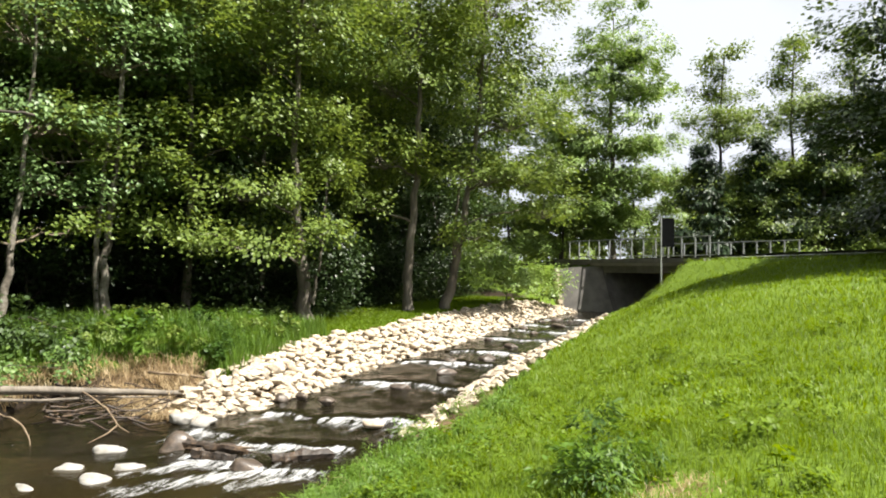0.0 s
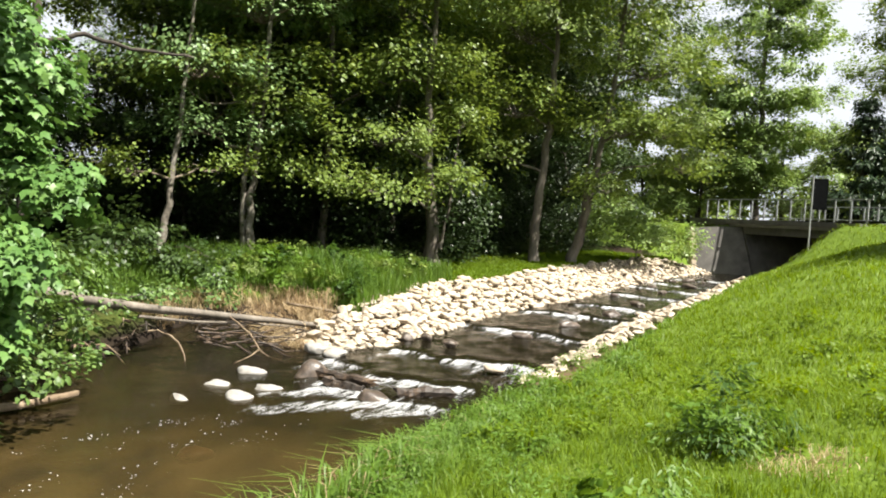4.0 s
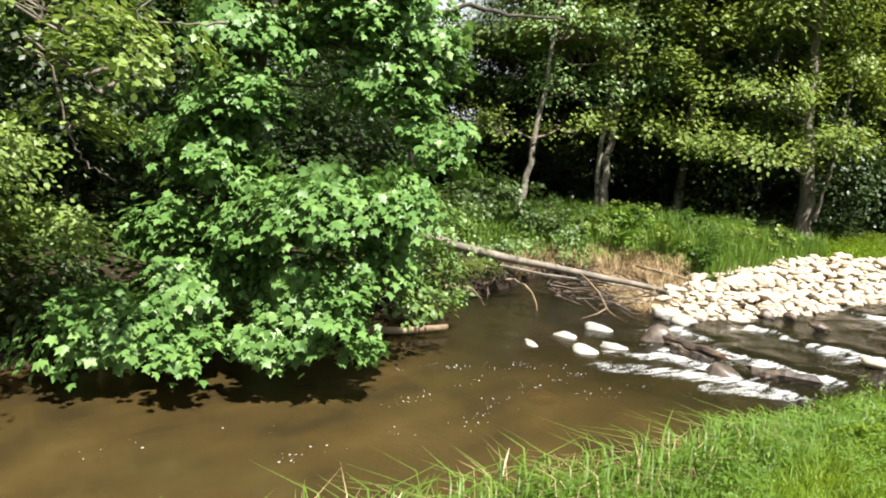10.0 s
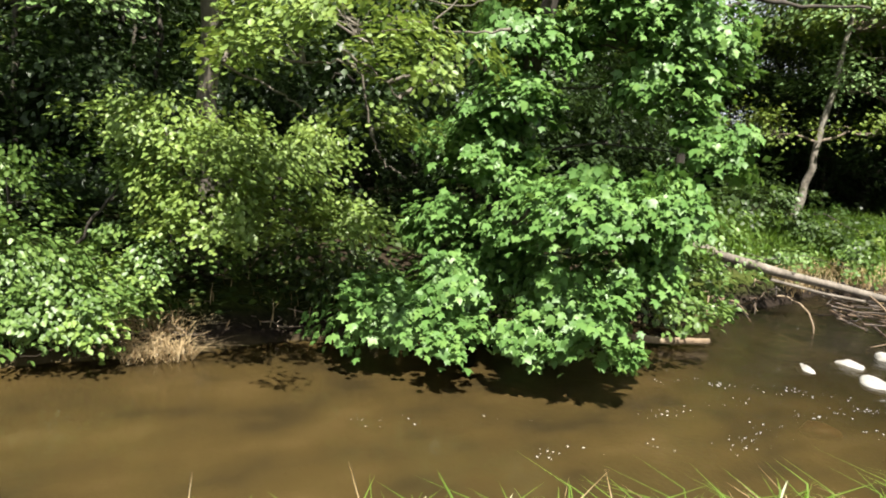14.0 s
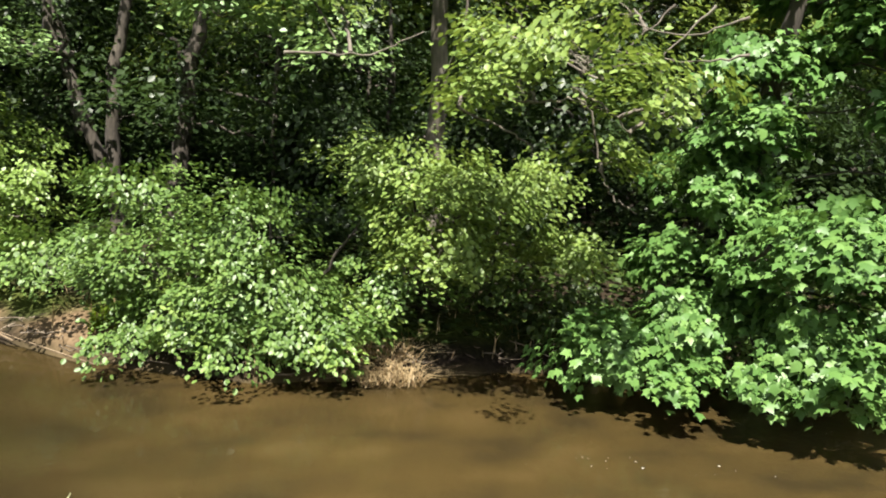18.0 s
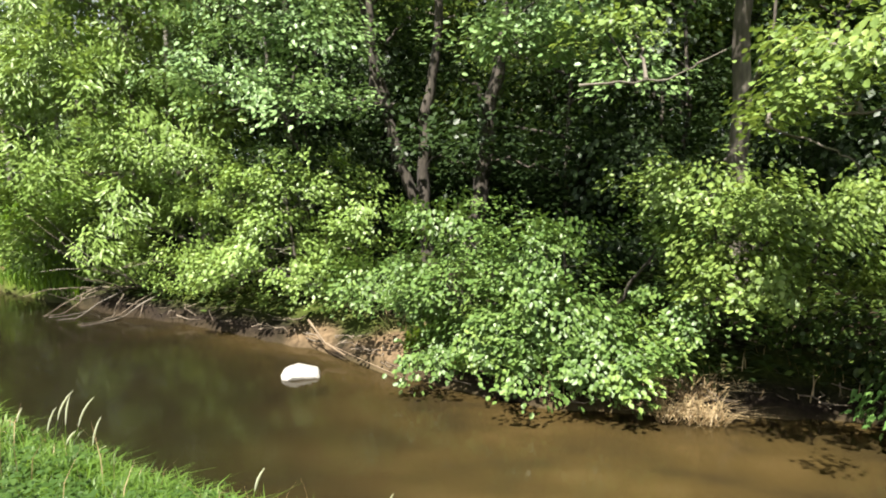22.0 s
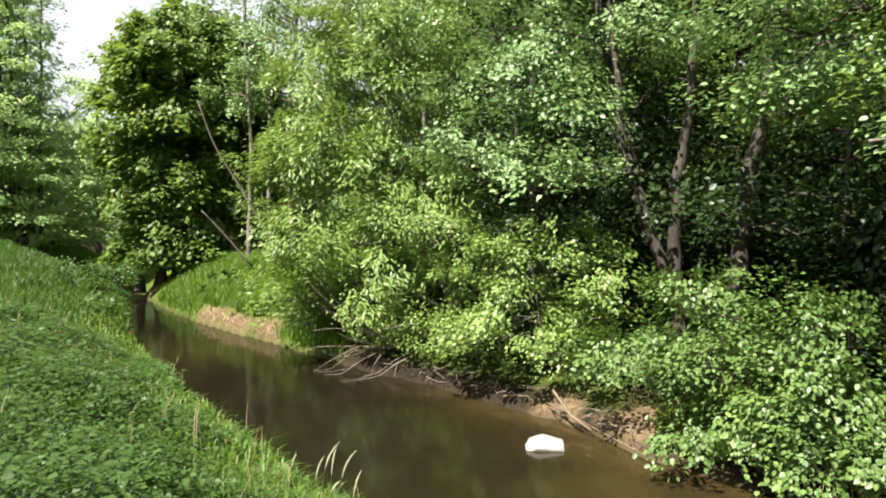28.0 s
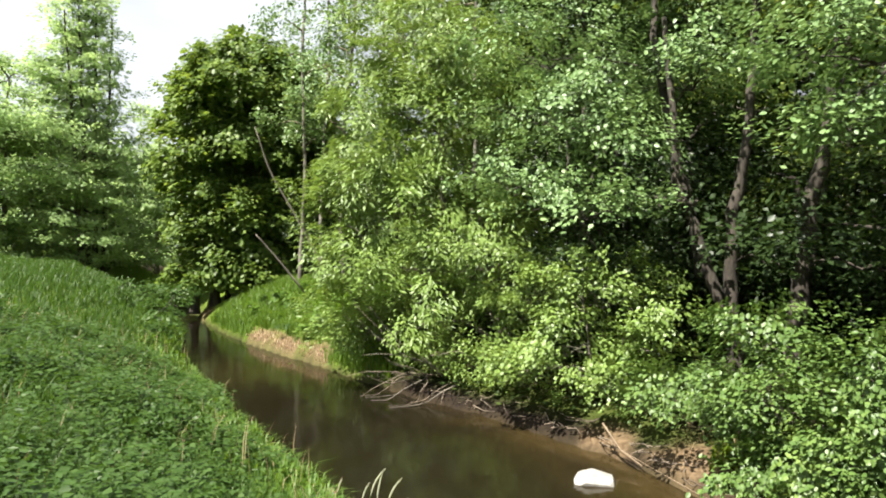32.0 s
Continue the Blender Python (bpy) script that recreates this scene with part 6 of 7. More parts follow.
def bank_litter():
    """Fine dead twigs and roots lying on the muddy far bank."""
    rng = np.random.default_rng(64)
    pl = Pile()
    line = resample(FAR, 0.07)
    for x, y in line:
        if not -10.5 < y < 5.5 or rng.random() < 0.35:
            continue
        c = np.array((x - 0.02 - 0.55 * rng.random() ** 1.5, y, 0.0))
        c[2] = max(ground_at(c[0], c[1]), 0.0) + 0.02 + 0.05 * rng.random()
        a = rng.uniform(-0.6, 2.2)
        d = np.array((math.cos(a), math.sin(a), 0.22 * rng.normal())) * rng.uniform(0.15, 0.55)
        pl.add(*tube(np.array([c - 0.5 * d, c + rng.normal(0, 0.03, 3), c + 0.5 * d]), [0.006 + 0.008 * rng.random(), 0.008, 0.003], 5))
    tagged(put("bank_litter", pl.mesh("bank_litter", TWIG)), "dead twigs and thin roots on the muddy bank", "twigs", kind="stuff")


bank_litter()

# ---- grass and herbs ----


def blades(name, roots, tall, width, mat, label, category, seed, lean=0.35, arch=0.0):
    """Many bent blades of grass as one object of stuff."""
    rng = np.random.default_rng(seed)
    n = len(roots)
    a = rng.random(n) * 2 * np.pi
    d = np.stack([np.cos(a), np.sin(a), np.zeros(n)], 1)
    s = np.stack([-np.sin(a), np.cos(a), np.zeros(n)], 1)
    ln = (lean * (0.3 + 1.1 * rng.random(n)) * tall)[:, None]
    t, w = tall[:, None], (width * (0.7 + 0.6 * rng.random(n)))[:, None]
    up = np.array((0, 0, 1.0))
    p0, p1 = roots - 0.02 * up, roots + 0.55 * t * up + 0.25 * ln * d
    p2 = roots + (0.95 - arch) * t * up * (1 - 0.12 * rng.random((n, 1))) + ln * d
    v = np.stack([p0 - 0.5 * w * s, p0 + 0.5 * w * s, p1 - 0.45 * w * s, p1 + 0.45 * w * s, p2], 1).reshape(-1, 3)
    k = np.arange(n)[:, None] * 5
    quads = k + np.array([[0, 1, 3, 2]])
    tris = k + np.array([[2, 3, 4]])
    return tagged(put(name, mesh_of(name, v, [quads, tris], mat)), label, category, kind="stuff")


def scatter(n, x0, x1, y0, y1, seed):
    rng = np.random.default_rng(seed)
    return np.stack([rng.uniform(x0, x1, n), rng.uniform(y0, y1, n)], 1), rng


def near_side(q):
    df, _ = to_line(q, FAR_P)
    dn, _ = to_line(q, NEAR_P)
    return (dn < df) & ~inside(q, CHANNEL), dn


def tufty(q):
    return 0.5 + 0.5 * bumps(q[:, 0], q[:, 1], 0.9) + 0.35 * bumps(q[:, 1], q[:, 0], 2.7)


def meadow():
    rings = ((420000, 0.5, 8.0, 0.006, 1.0, 21), (560000, 8.0, 17.0, 0.013, 1.0, 22), (800000, 17.0, 38.0, 0.020, 1.15, 23))
    for n, r0, r1, w, k, seed in rings:
        q, rng = scatter(n, -r1, r1, -r1, r1, seed)
        r = np.hypot(q[:, 0], q[:, 1])
        az = np.degrees(np.arctan2(-q[:, 0], q[:, 1]))
        q = q[(r > r0) & (r < r1) & ((r < 8) | ((az > -36) & (az < 160)))]
        ok, dn = near_side(q)
        rel = q - ROAD_A
        ok &= ~((rel @ ROAD_N > 0.4))
        ok &= ~((dn < 0.8) & (q[:, 1] > 10.8) & (q[:, 1] < 31.5))
        q, dn = q[ok], dn[ok]
        bank = smooth(1.6, 0.2, dn)
        south = smooth(1.0, -3.0, q[:, 1])
        edge = np.maximum(bank, south)
        keep = rng.random(len(q)) < 0.55 + 0.45 * np.clip(tufty(q), 0, 1)
        bare = np.hypot(q[:, 0] - 1.75, q[:, 1] - 5.25) < 0.35 * (0.6 + 0.8 * rng.random(len(q)))
        keep &= ~bare
        q, dn, edge = q[keep], dn[keep], edge[keep]
        tall = (0.085 + 0.05 * np.clip(tufty(q), 0, 1.4) + 0.16 * smooth(0.0, -4.0, q[:, 1]) * smooth(1.5, 3.5, dn) * np.clip(tufty(q * 0.6) - 0.35, 0, 1)) * (0.6 + 0.8 * rng.random(len(q))) * k
        tall = tall + edge * (0.07 + 0.12 * rng.random(len(q)) + 0.10 * np.clip(tufty(q), 0, 1)) * np.where(q[:, 1] > 9, 0.4, 1.0) * (0.45 + 0.55 * smooth(0.2, 2.6, dn))
        roots = np.column_stack([q, height(q)])
        m = edge > 0.15 + 0.5 * rng.random(len(q)) * (dn > 0.5)
        blades("meadow_grass", roots[~m], tall[~m], w, GRASS_SHORT, "short sunny green meadow grass", "grass", seed, 0.95)
        up_ = m & ((q[:, 1] > -2.2 - 1.5 * rng.random(len(q))) | (dn < 1.5 * rng.random(len(q)) ** 1.6))
        blades("bank_grass", roots[m & ~up_], tall[m & ~up_], w * 1.25, GRASS_TALL, "tall lush green grass on the near bank", "grass", seed + 50, 0.6)
        if up_.any():
            blades("bank_grass", roots[up_], 1.2 * tall[up_], w * 1.6, GRASS_REED, "tall sunlit green grass on the near bank's edge", "grass", seed + 70, 0.85, 0.22)


meadow()


def foam_flecks():
    """Small floating flecks of foam drifting in strings across the pool below the rapids."""
    rng = np.random.default_rng(77)
    disc = (np.array([(0.5 * math.cos(a), 0.5 * math.sin(a), 0) for a in np.linspace(0, 2 * math.pi, 7)[:6]] + [(0, 0, 0.22)], float), np.array([(k, (k + 1) % 6, 6) for k in range(6)]))
    strings = ((-4.2, 8.5, -5.5, 6.7, 60), (-4.0, 8.3, -4.2, 7.0, 50), (-3.2, 8.6, -3.7, 7.2, 26), (-4.6, 7.5, -4.9, 5.3, 34), (-4.2, 6.6, -3.8, 5.3, 40), (-4.1, 5.6, -4.6, 3.6, 26), (-5.4, 6.8, -6.3, 4.2, 16), (-5.0, 4.5, -6.4, 0.5, 18))
    P = []
    for ax, ay, bx, by, n in strings:
        t = rng.choice(rng.random(max(4, n // 5)), n)[:, None] + rng.normal(0, 0.03, (n, 1))
        P.append(np.array((ax, ay)) + t * np.array((bx - ax, by - ay)) + rng.normal(0, 0.09, (n, 2)))
    P = np.concatenate(P)
    P = np.column_stack([P, water_z(P[:, 0], P[:, 1]) + 0.003])
    n = len(P)
    a = rng.random(n) * 6.28
    W = np.stack([np.cos(a), np.sin(a), np.zeros(n)], 1)
    tagged(put("foam_fleck", leaves("foam_fleck", P, W, np.tile((0, 0, 1.0), (n, 1)), 0.006 + 0.020 * rng.random(n) ** 2.5, disc, FOAM)), "small white flecks of foam drifting on the brown pool", "foam", kind="stuff")


foam_flecks()


def arching_grass():
    """Long single blades bending out over the water along the near edge."""
    q, rng = scatter(40000, -8, 0, -9, 10, 48)
    ok, dn = near_side(q)
    fore = smooth(0.2, 1.5, q[:, 1]) * smooth(7.5, 5.5, q[:, 1])
    m = ok & (dn < 0.7) & (rng.random(len(q)) < 0.22 + 0.78 * fore)
    p = q[m]
    s = rng.random(len(p)) < 0.2
    root = np.column_stack([p, height(p)])
    tall = 0.22 + 0.21 * fore[m] + (0.20 + 0.14 * fore[m]) * rng.random(len(p)) ** 1.4
    blades("arching_grass", root[~s], tall[~s], 0.015, GRASS_REED, "long green blades arching over the water", "grass", 49, 0.85, 0.36)
    blades("arching_grass", root[s], 0.95 * tall[s], 0.008, STRAW, "pale grass stalks arching over the water", "grass", 50, 0.8, 0.3)


arching_grass()


def far_grass():
    q, rng = scatter(240000, -12, 8, 13, 37, 31)
    df, i = to_line(q, FAR_P)
    dn, _ = to_line(q, NEAR_P)
    far = (df < dn) & ~inside(q, CHANNEL)
    cove = far & (q[:, 0] < -4.2 + 0.2 * (q[:, 1] - 16)) & (q[:, 1] < 20.5) & (df > 0.75) & (df < 4.2)
    cove &= rng.random(len(q)) < 0.95
    p = q[cove]
    tall = (0.25 + 0.35 * rng.random(len(p)) + 0.25 * np.clip(tufty(p), 0, 1)) * smooth(0.5, 1.4, df[cove])
    blades("reed_grass", np.column_stack([p, height(p)]), tall, 0.02, GRASS_REED, "tall bright green reed grass behind the cove", "grass", 32, 0.3)
    lawn = far & ~cove & (df > 1.75) & (df < 5.0) & (q[:, 1] > 15)
    p = q[lawn]
    blades("bank_lawn", np.column_stack([p, height(p)]), 0.06 + 0.07 * rng.random(len(p)), 0.02, GRASS_SHORT, "short green grass strip behind the stone bank", "grass", 33, 0.4)
    straw = far & (q[:, 0] < -4.4) & (df < 0.95) & (q[:, 1] < 18)
    p = q[straw]
    p = p[rng.random(len(p)) < 0.75]
    blades("dry_reed", np.column_stack([p, height(p)]), 0.12 + 0.22 * rng.random(len(p)), 0.014, STRAW, "pale dry reeds along the cove's edge", "dry reed", 34, 1.1)
    q, rng = scatter(80000, -26, -11, -24, -8, 35)
    df, _ = to_line(q, FAR_P)
    dn, _ = to_line(q, NEAR_P)
    m = (df < dn) & ~inside(q, CHANNEL) & (df < 6) & (q[:, 1] < -9.5)
    shore = (df < 0.30 + 0.30 * np.clip(tufty(q), 0, 1)) & (q[:, 1] < -12.6) & (q[:, 1] > -18.4)
    m &= ~shore
    p = q[m]
    blades("mound_grass", np.column_stack([p, height(p)]), 0.25 + 0.3 * rng.random(len(p)), 0.022, GRASS_REED, "tall green grass on the far mound", "grass", 36, 0.5)
    m = (df < dn) & ~inside(q, CHANNEL) & shore
    p = q[m]
    p = p[rng.random(len(p)) < 0.5]
    blades("dry_reed", np.column_stack([p, height(p)]), 0.06 + 0.12 * rng.random(len(p)), 0.018, STRAW, "pale dry grass hanging over the bank", "dry reed", 37, 1.2)
    # the heap of broken reeds under the bushes
    q, rng = scatter(420, -8.45, -7.75, 0.75, 1.5, 38)
    z = np.maximum(height(q), 0.02) + 0.05 * rng.random(len(q))
    blades("reed_heap", np.column_stack([q, z]), 0.10 + 0.14 * rng.random(len(q)), 0.012, STRAW, "heap of broken dry reeds at the water's edge", "dry reed", 39, 3.0)
    # roots and dead stalks along the dark bank
    q, rng = scatter(30000, -11, -7, -3, 8, 40)
    df, _ = to_line(q, FAR_P)
    dn, _ = to_line(q, NEAR_P)
    m = (df < dn) & ~inside(q, CHANNEL) & (df < 0.9) & (rng.random(len(q)) < 0.04)
    p = q[m]
    blades("dead_stalk", np.column_stack([p, height(p)]), 0.12 + 0.3 * rng.random(len(p)), 0.012, STRAW, "dead stalks and roots on the dark bank", "dry reed", 41, 0.8)
    # a small green tuft on the sand
    q, rng = scatter(260, -9.85, -9.45, -2.35, -1.95, 42)
    blades("sand_tuft", np.column_stack([q, height(q)]), 0.12 + 0.14 * rng.random(len(q)), 0.012, GRASS_SHORT, "small bright grass tuft on the sand", "grass", 43, 0.7)


far_grass()
q, rng = scatter(700, 1.3, 2.1, 4.8, 5.6, 54)
q = q[np.hypot(q[:, 0] - 1.7, q[:, 1] - 5.2) < 0.35 * (0.5 + 0.7 * rng.random(len(q)))]
blades("dry_grass", np.column_stack([q, height(q)]), 0.03 + 0.05 * rng.random(len(q)), 0.007, STRAW, "small patch of dry yellow grass in the meadow", "dry grass", 55, 1.6)


def cove_debris():
    """Broken reeds and sticks washed up in the cove behind the fallen log."""
    q, rng = scatter(9000, -8.1, -4.6, 12.6, 16.2, 46)
    wet = inside(q, CHANNEL)
    side_ = (q[:, 1] - 12.6) * 0.75 + (q[:, 0] + 6.9) * 0.85
    m = wet & (side_ > 1.45 + 0.25 * bumps(q[:, 0], q[:, 1], 2.0))
    p = q[m]
    blades("washed_up_reed", np.column_stack([p, 0.02 + 0.10 * rng.random(len(p))]), 0.05 + 0.12 * rng.random(len(p)), 0.013, STRAW, "mat of broken dry reeds washed into the cove", "dry reed", 47, 3.2)
    pl = Pile()
    for k in range(130):
        c = np.array((rng.uniform(-8.0, -4.9), rng.uniform(11.6, 15.6), 0.0))
        if (c[1] - 11.9) * 0.75 + (c[0] + 6.9) * 0.85 < 0.2 or c[1] > 15.6:
            continue
        a = rng.uniform(-0.5, 1.6)
        d = np.array((math.cos(a), math.sin(a), 0.25 * rng.normal())) * rng.uniform(0.3, 0.9)
        c[2] = rng.uniform(0.04, 0.28)
        q3 = np.array([c - 0.5 * d, c + rng.normal(0, 0.05, 3), c + 0.5 * d])
        pl.add(*tube(q3, [0.012 + 0.016 * rng.random(), 0.014, 0.006], 5))
    tagged(put("driftwood_tangle", pl.mesh("driftwood_tangle", WETWOOD)), "tangle of brown sticks washed into the cove", "driftwood", kind="stuff")


cove_debris()


def undergrowth():
    """Low leafy plants covering the woodland floor near the stream."""
    q, rng = scatter(34000, -24, 4, -13, 40, 51)
    df, _ = to_line(q, FAR_P)
    dn, _ = to_line(q, NEAR_P)
    far = (df < dn) & ~inside(q, CHANNEL) & (np.abs((q - ROAD_A) @ ROAD_N - 3.5) > 6)
    m = far & np.where(q[:, 1] > 12, (df > 4.6) & (df < 11), (df > 0.35) & (df < 7)) & (rng.random(len(q)) < 0.8)
    m &= ~((np.hypot(q[:, 0] + 9.6, q[:, 1] + 2.7) < 1.0) | (np.hypot(q[:, 0] + 10.6, q[:, 1] + 4.2) < 0.8))
    q = q[m]
    root = np.column_stack([q, height(q)])
    n, k = len(q), 8
    tall = 0.15 + 0.5 * rng.random(n) ** 1.5
    t = (np.arange(k) + 0.6) / k
    P = np.repeat(root[:, None], k, axis=1)
    P[..., 2] += tall[:, None] * t
    P[..., :2] += rng.normal(0, 0.14, (n, k, 2))
    a = rng.random((n, 1)) * 6.28 + np.arange(k)[None] * 2.4
    W = np.stack([np.cos(a), np.sin(a), 0.2 - 0.6 * rng.random((n, k))], -1)
    U = np.tile((0.1, 0.0, 1.0), (n, k, 1)) + rng.normal(0, 0.3, (n, k, 3))
    size = 0.09 + 0.09 * rng.random((n, k))
    # the deep leaf tone stands in for shade on the woodland floor
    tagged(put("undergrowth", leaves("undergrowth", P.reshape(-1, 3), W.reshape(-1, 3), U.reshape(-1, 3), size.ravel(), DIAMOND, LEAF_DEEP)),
           "low leafy plants, darkened for shade, covering the woodland floor", "undergrowth", kind="stuff")


undergrowth()


def herb(x, y, r, h, seed, label, size=0.09, mat=HERB, shape=OVAL, dense=22.0):
    z = ground_at(x, y)
    return plant("herb", (x, y, z), [(x, y, z + 0.45 * h, r, 0.5 * h)], label, "herb", seed, mat, shape, size, (), BARK_DARK, dense, 22, 0.16, 0.1, 0.2, 0.1, 0.006)


herb(0.45, 4.4, 0.40, 0.28, 301, "broad-leaved weed growing in the meadow", 0.07, GRASS_REED)
herb(1.35, 6.2, 0.22, 0.6, 302, "upright thistle with a pale woolly head", 0.10, HERB, SLIM)
for k in range(9):
    herb(1.3 + 0.42 * math.cos(2.4 * k) * (0.4 + 0.07 * k), 5.9 + 0.6 * math.sin(2.4 * k) * (0.4 + 0.07 * k), 0.20, 0.26 + 0.03 * (k % 4), 310 + k, "leafy green weeds in a clump on the meadow", 0.07, (GRASS_REED, HERB)[k % 2], SLIM, 20.0)
herb(1.2, 5.8, 0.35, 0.4, 303, "leafy green weeds growing in the meadow", 0.07, GRASS_REED)
rng1 = np.random.default_rng(9)
k = 0
while k < 120:
    a = radians(rng1.uniform(104, 168))
    r = rng1.uniform(3.6, 13)
    x, y = -math.sin(a) * r, math.cos(a) * r
    ok, dn = near_side(np.array([(x, y)]))
    if ok[0] and dn[0] > 1.5:
        herb(x, y, rng1.uniform(0.2, 0.5), rng1.uniform(0.25, 0.5), 520 + k, "leafy green nettles in the tall bank grass", rng1.uniform(0.03, 0.05), (HERB, GRASS_TALL)[k % 2], OVAL, 18.0)
        k += 1
k = 0
while k < 60:
    a = radians(rng1.uniform(-30, 20))
    r = rng1.uniform(4.8, 14)
    x, y = -math.sin(a) * r, math.cos(a) * r
    ok, dn = near_side(np.array([(x, y)]))
    if ok[0] and dn[0] > 0.9:
        herb(x, y, rng1.uniform(0.12, 0.4), rng1.uniform(0.12, 0.26), 680 + k, "low leafy weed in the short meadow grass", 0.05, GRASS_SHORT, (SLIM, OVAL)[k % 2], 18.0)
        k += 1

k = 0
while k < 80:
    x, y = rng1.uniform(-4.2, 1.8), rng1.uniform(1.5, 14)
    ok, dn = near_side(np.array([(x, y)]))
    if ok[0] and 0.25 < dn[0] < (1.9 if y > 5 else 3.0) and math.hypot(x, y) > 3.4:
        herb(x, y, rng1.uniform(0.12, 0.32), rng1.uniform(0.14, 0.34), 900 + k, "leafy green weed in the lush bank grass", rng1.uniform(0.045, 0.075), GRASS_REED, SLIM, 20.0)
        k += 1
k = 0
while k < 42:
    x, y = rng1.uniform(-10.5, -3.9), rng1.uniform(15.6, 20)
    q = np.array([(x, y)])
    df, _ = to_line(q, FAR_P)
    if 0.8 < df[0] < 3.8 and not inside(q, CHANNEL)[0] and x < -3.4 - 0.25 * (20 - y):
        herb(x, y, rng1.uniform(0.25, 0.5), rng1.uniform(0.6, 1.0), 760 + k, "leafy green herbs among the reed grass", 0.09, (GRASS_REED, GRASS_TALL, LEAF_ALDER)[k % 3], (SLIM, OVAL)[k % 2], 16.0)
        k += 1

k = 0
while k < 46:
    x, y = rng1.uniform(-21, -12), rng1.uniform(-20, -10.5)
    q = np.array([(x, y)])
    df, _ = to_line(q, FAR_P)
    dn, _ = to_line(q, NEAR_P)
    if df[0] < dn[0] and 0.6 < df[0] < 4.2 and not inside(q, CHANNEL)[0]:
        herb(x, y, rng1.uniform(0.3, 0.65), rng1.uniform(0.35, 0.75), 1100 + k, "leafy green weeds on the grassy far mound", 0.10, (GRASS_REED, HERB, GRASS_REED)[k % 3], (SLIM, OVAL)[k % 2], 14.0)
        k += 1


def nettles():
    """Leafy stems all over the near bank below the path, leaves in pairs up each stem."""
    q, rng = scatter(100000, -16, 3, -18, 5, 45)
    az = np.degrees(np.arctan2(-q[:, 0], q[:, 1]))
    r = np.hypot(q[:, 0], q[:, 1])
    ok, dn = near_side(q)
    patch = tufty(q * 0.8 + 3.0)
    m = ok & (az > 62) & (az < 165) & (r > 2.8) & (r < 17) & (dn > 0.15) & (rng.random(len(q)) < np.clip(1.3 * patch - 0.30, 0.08, 0.9))
    q, r = q[m], r[m]
    root = np.column_stack([q, height(q)])
    n, k = len(q), 12
    tall = (0.20 + 0.34 * rng.random(n)) * (0.35 + 1.05 * np.clip(patch[m], 0, 1.2)) * (0.5 + 0.5 * smooth(0.3, 2.2, dn[m]))
    lean = rng.normal(0, 0.10, (n, 2))
    t = (np.arange(k) + 0.6) / k
    P = np.repeat(root[:, None], k, axis=1)
    P[..., 2] += tall[:, None] * t
    P[..., :2] += lean[:, None] * t[None, :, None]
    a = rng.random((n, 1)) * 6.28 + np.arange(k)[None] * 2.4
    W = np.stack([np.cos(a), np.sin(a), 0.25 - 0.5 * rng.random((n, k))], -1)
    U = np.tile((0.1, 0.0, 1.0), (n, k, 1)) + rng.normal(0, 0.3, (n, k, 3))
    size = (0.046 + 0.060 * rng.random((n, k)) ** 1.4) * (1.2 - 0.55 * t)[None] * (1 + 0.05 * r[:, None])
    for j, mat in enumerate((HERB, GRASS_TALL, GRASS_TALL)):
        s = np.arange(n) % 3 == j
        tagged(put("nettle_patch", leaves("nettle_patch", P[s].reshape(-1, 3), W[s].reshape(-1, 3), U[s].reshape(-1, 3), size[s].ravel(), (DIAMOND, SLIM, SLIM)[j], mat)),
               "leafy green nettles and weeds covering the near bank", "nettles", kind="stuff")


nettles()


def bank_stalks():
    """Pale flowering stalks standing above the bank's herbs."""
    q, rng = scatter(5200, -14, -2, -16, 3, 52)
    ok, dn = near_side(q)
    m = ok & (np.hypot(q[:, 0], q[:, 1]) > 3.4) & (np.degrees(np.arctan2(-q[:, 0], q[:, 1])) > 70) & (rng.random(len(q)) < np.clip(0.55 * tufty(q * 1.3), 0.05, 0.6))
    p = q[m]
    blades("flowering_stalk", np.column_stack([p, height(p)]), 0.35 + 0.3 * rng.random(len(p)), 0.007, STRAW, "thin pale flowering grass stalks on the near bank", "grass", 53, 0.4)


bank_stalks()

# seed heads standing over the near bank's edge
for k, (x, y) in enumerate(((-4.1, 1.4), (-3.6, 2.6), (-3.5, 2.2), (-3.42, 2.35), (-3.7, 1.7), (-3.62, 1.85), (-3.3, 2.9), (-4.7, -1.6), (-4.75, -1.9), (-5.62, -4.72), (-5.66, -4.66), (-5.60, -4.60), (-5.70, -4.62), (-5.64, -4.54), (-5.72, -4.50), (-5.68, -4.42), (-5.95, -5.35), (-6.0, -5.1), (-3.2, 3.6), (-2.9, 4.6), (-4.9, -2.6))):
    z = ground_at(x, y)
    g = thing("seeding_grass", (x, y, z), "tall pale grass stalk with a drooping seed head", "grass")
    h = 0.55 + 0.2 * math.sin(3 * k)
    bend = 0.10 + 0.05 * math.sin(5 * k)
    q = np.array([(-0.35 * bend * t ** 2.5, bend * (0.15 * t + 1.1 * t ** 3), h * (t - 0.10 * t ** 4)) for t in np.linspace(0, 1, 10)])
    put("stalk", mesh_of("stalk", *tube(q[:7], np.linspace(0.004, 0.0025, 7), 4), GRASS_REED), g)
    put("seed_head", mesh_of("seed_head", *tube(q[5:], [0.003, 0.008, 0.009, 0.007, 0.002], 5), PLUME), g)


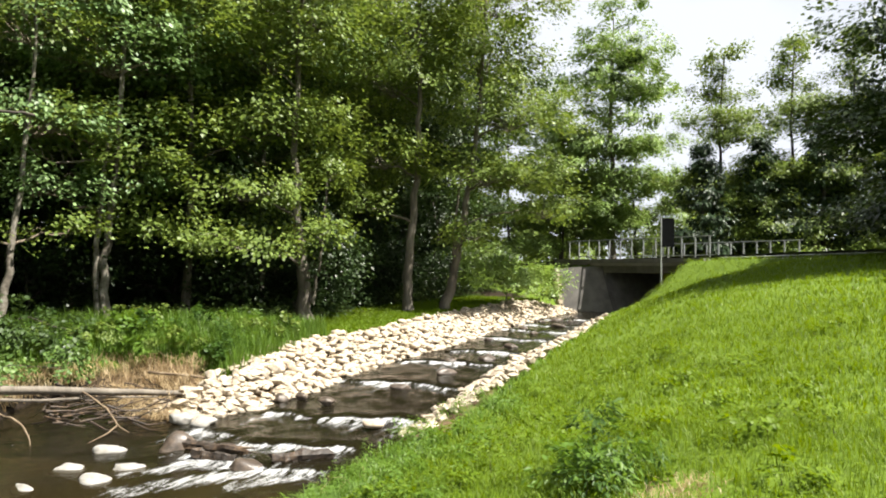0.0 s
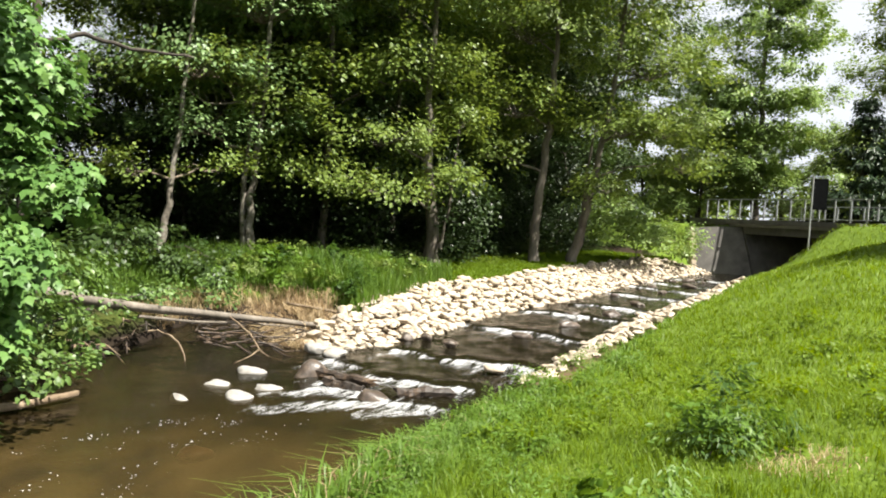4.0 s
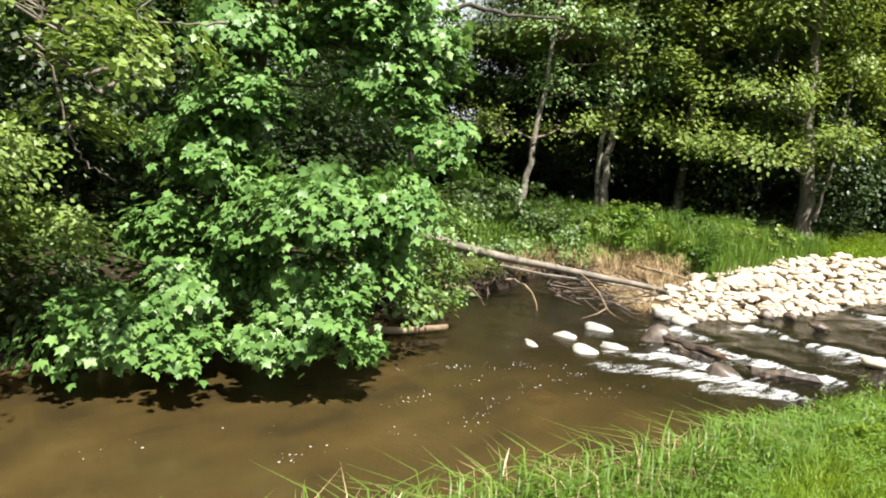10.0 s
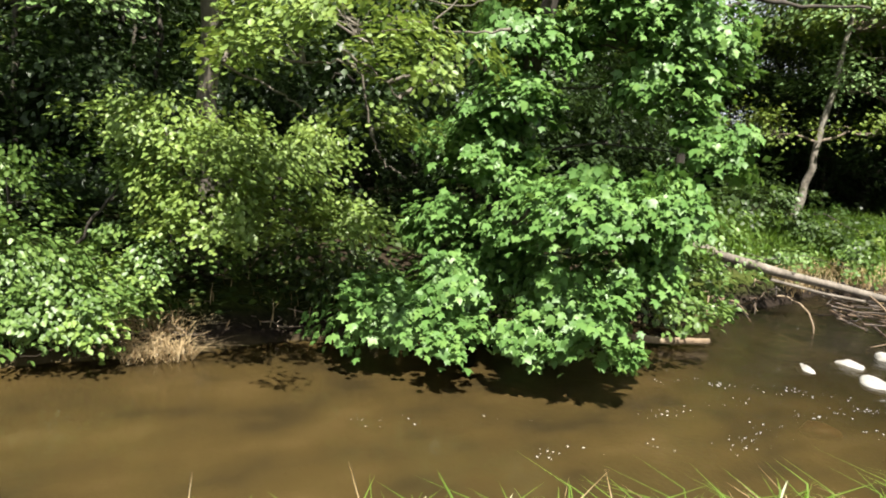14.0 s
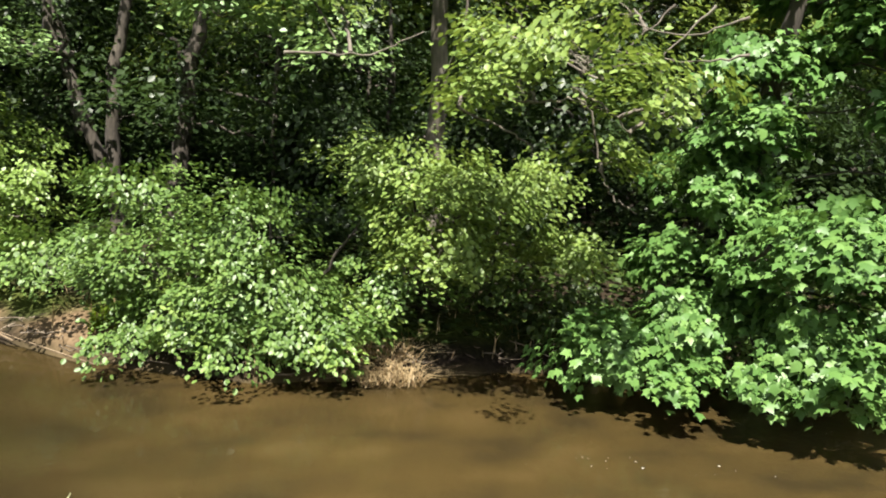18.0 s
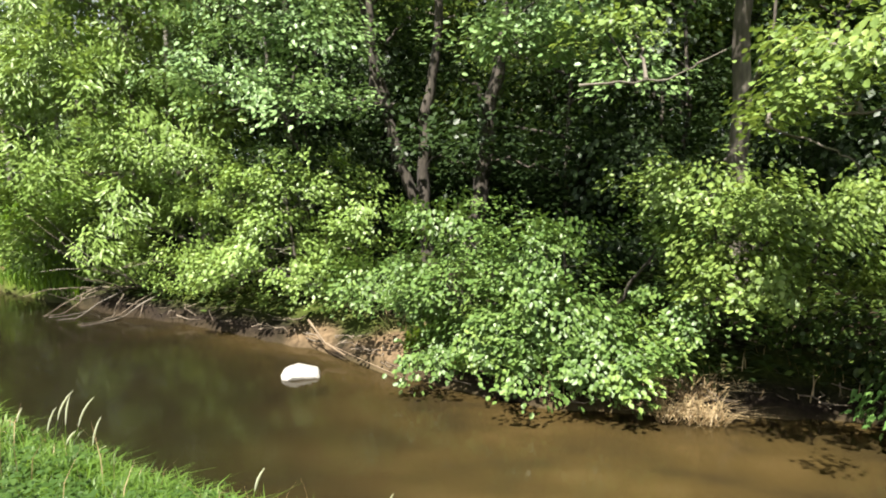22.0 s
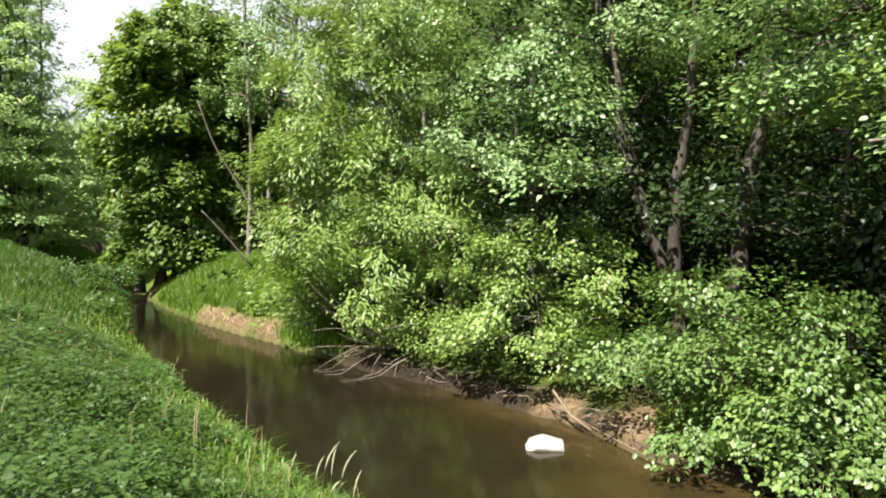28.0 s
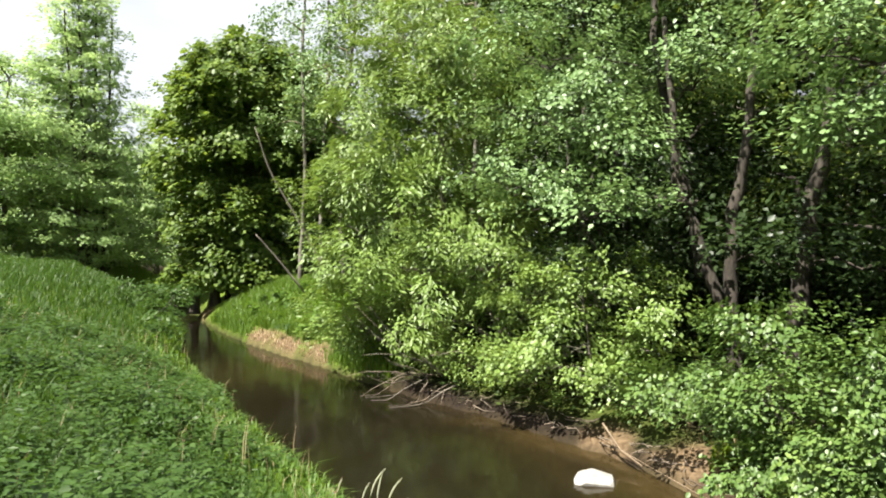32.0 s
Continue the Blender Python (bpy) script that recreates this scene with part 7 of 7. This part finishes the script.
# ---- stone banks: last ----
def stone_bank(name, line, lo, hi, width, rise, gap, size, limit, label, seed, side):
    """Broken stones packed on the slope between the water and the grass."""
    rng = np.random.default_rng(seed)
    root = thing(name, (*line[lo], 0), label, "stone bank", kind="structure")
    base = Vector((*line[lo], 0))
    shapes = [stone_mesh(seed + k, STONE, 0.55, 16) for k in range(10)]
    rows = []
    p = line[lo:hi]
    s = np.concatenate([[0], np.cumsum(np.linalg.norm(np.diff(p, axis=0), axis=1))])
    u = 0.0
    while u < s[-1]:
        x, y = np.interp(u, s, p[:, 0]), np.interp(u, s, p[:, 1])
        x2, y2 = np.interp(min(u + 0.3, s[-1]), s, p[:, 0]), np.interp(min(u + 0.3, s[-1]), s, p[:, 1])
        d = np.array((x2 - x, y2 - y))
        d /= np.linalg.norm(d) + 1e-6
        nrm = np.array((d[1], -d[0])) * side
        wide = width * min(1.0, 0.4 + 0.3 * u, 0.22 + 0.15 * (s[-1] - u))
        w = -0.12
        while w < wide:
            c = np.array((x, y)) + nrm * w + rng.normal(0, 0.05, 2)
            rows.append((c[0], c[1], w))
            w += gap * (0.85 + 0.3 * rng.random())
        u += gap
    rows.sort(key=lambda r: r[1])
    pts = np.array([(r[0], r[1]) for r in rows])
    wz = water_z(pts[:, 0], pts[:, 1])
    rest_v, rest_f, count = [], [], 0
    for i, ((x, y, w), z0) in enumerate(zip(rows, wz)):
        k = size * (0.65 + 0.75 * rng.random() ** 1.5)
        z = z0 + 0.01 + rise * min(max(w, 0) / width, 1) ** 0.85 + 0.04 * rng.normal()
        m = pose(x - base.x, y - base.y, z, rng.uniform(-15, 15), rng.uniform(-15, 15), rng.random() * 360) @ Matrix.Diagonal((k * 1.2, k, k, 1))
        me = shapes[int(rng.integers(10))]
        if i < limit:
            put("stone", me, root, "", m)
        else:
            v = np.array([m @ vv.co for vv in me.vertices])
            f = np.array([tuple(pp.vertices) for pp in me.polygons if len(pp.vertices) == 3])
            rest_v.append(v)
            rest_f.append(f + count)
            count += len(v)
    if rest_v:
        tagged(put("stones", mesh_of("stones", np.concatenate(rest_v), np.concatenate(rest_f), STONE), root), "packed pale stones further up the bank", kind="stuff")
    return root


i0 = int(np.argmin(np.abs(FAR_P[:, 1] - 36.2) + (FAR_P[:, 0] < 0) * 50))
i1 = int(np.argmin((FAR_P[:, 0] + 5.3) ** 2 + (FAR_P[:, 1] - 13.9) ** 2))
stone_bank("stone_bank", FAR_P, i0, i1 + 2, 1.85, 0.62, 0.155, 0.275, 300, "bank of packed pale yellowish broken stones along the rapids", 401, 1)
j0 = int(np.argmin(np.abs(NEAR_P[:, 1] - 31.5)))
j1 = int(np.argmin(np.abs(NEAR_P[:, 1] - 11.0)))
stone_bank("stone_bank", NEAR_P, j0, j1, 0.85, 0.40, 0.15, 0.25, 300, "narrow strip of packed pale stones below the meadow", 402, -1)
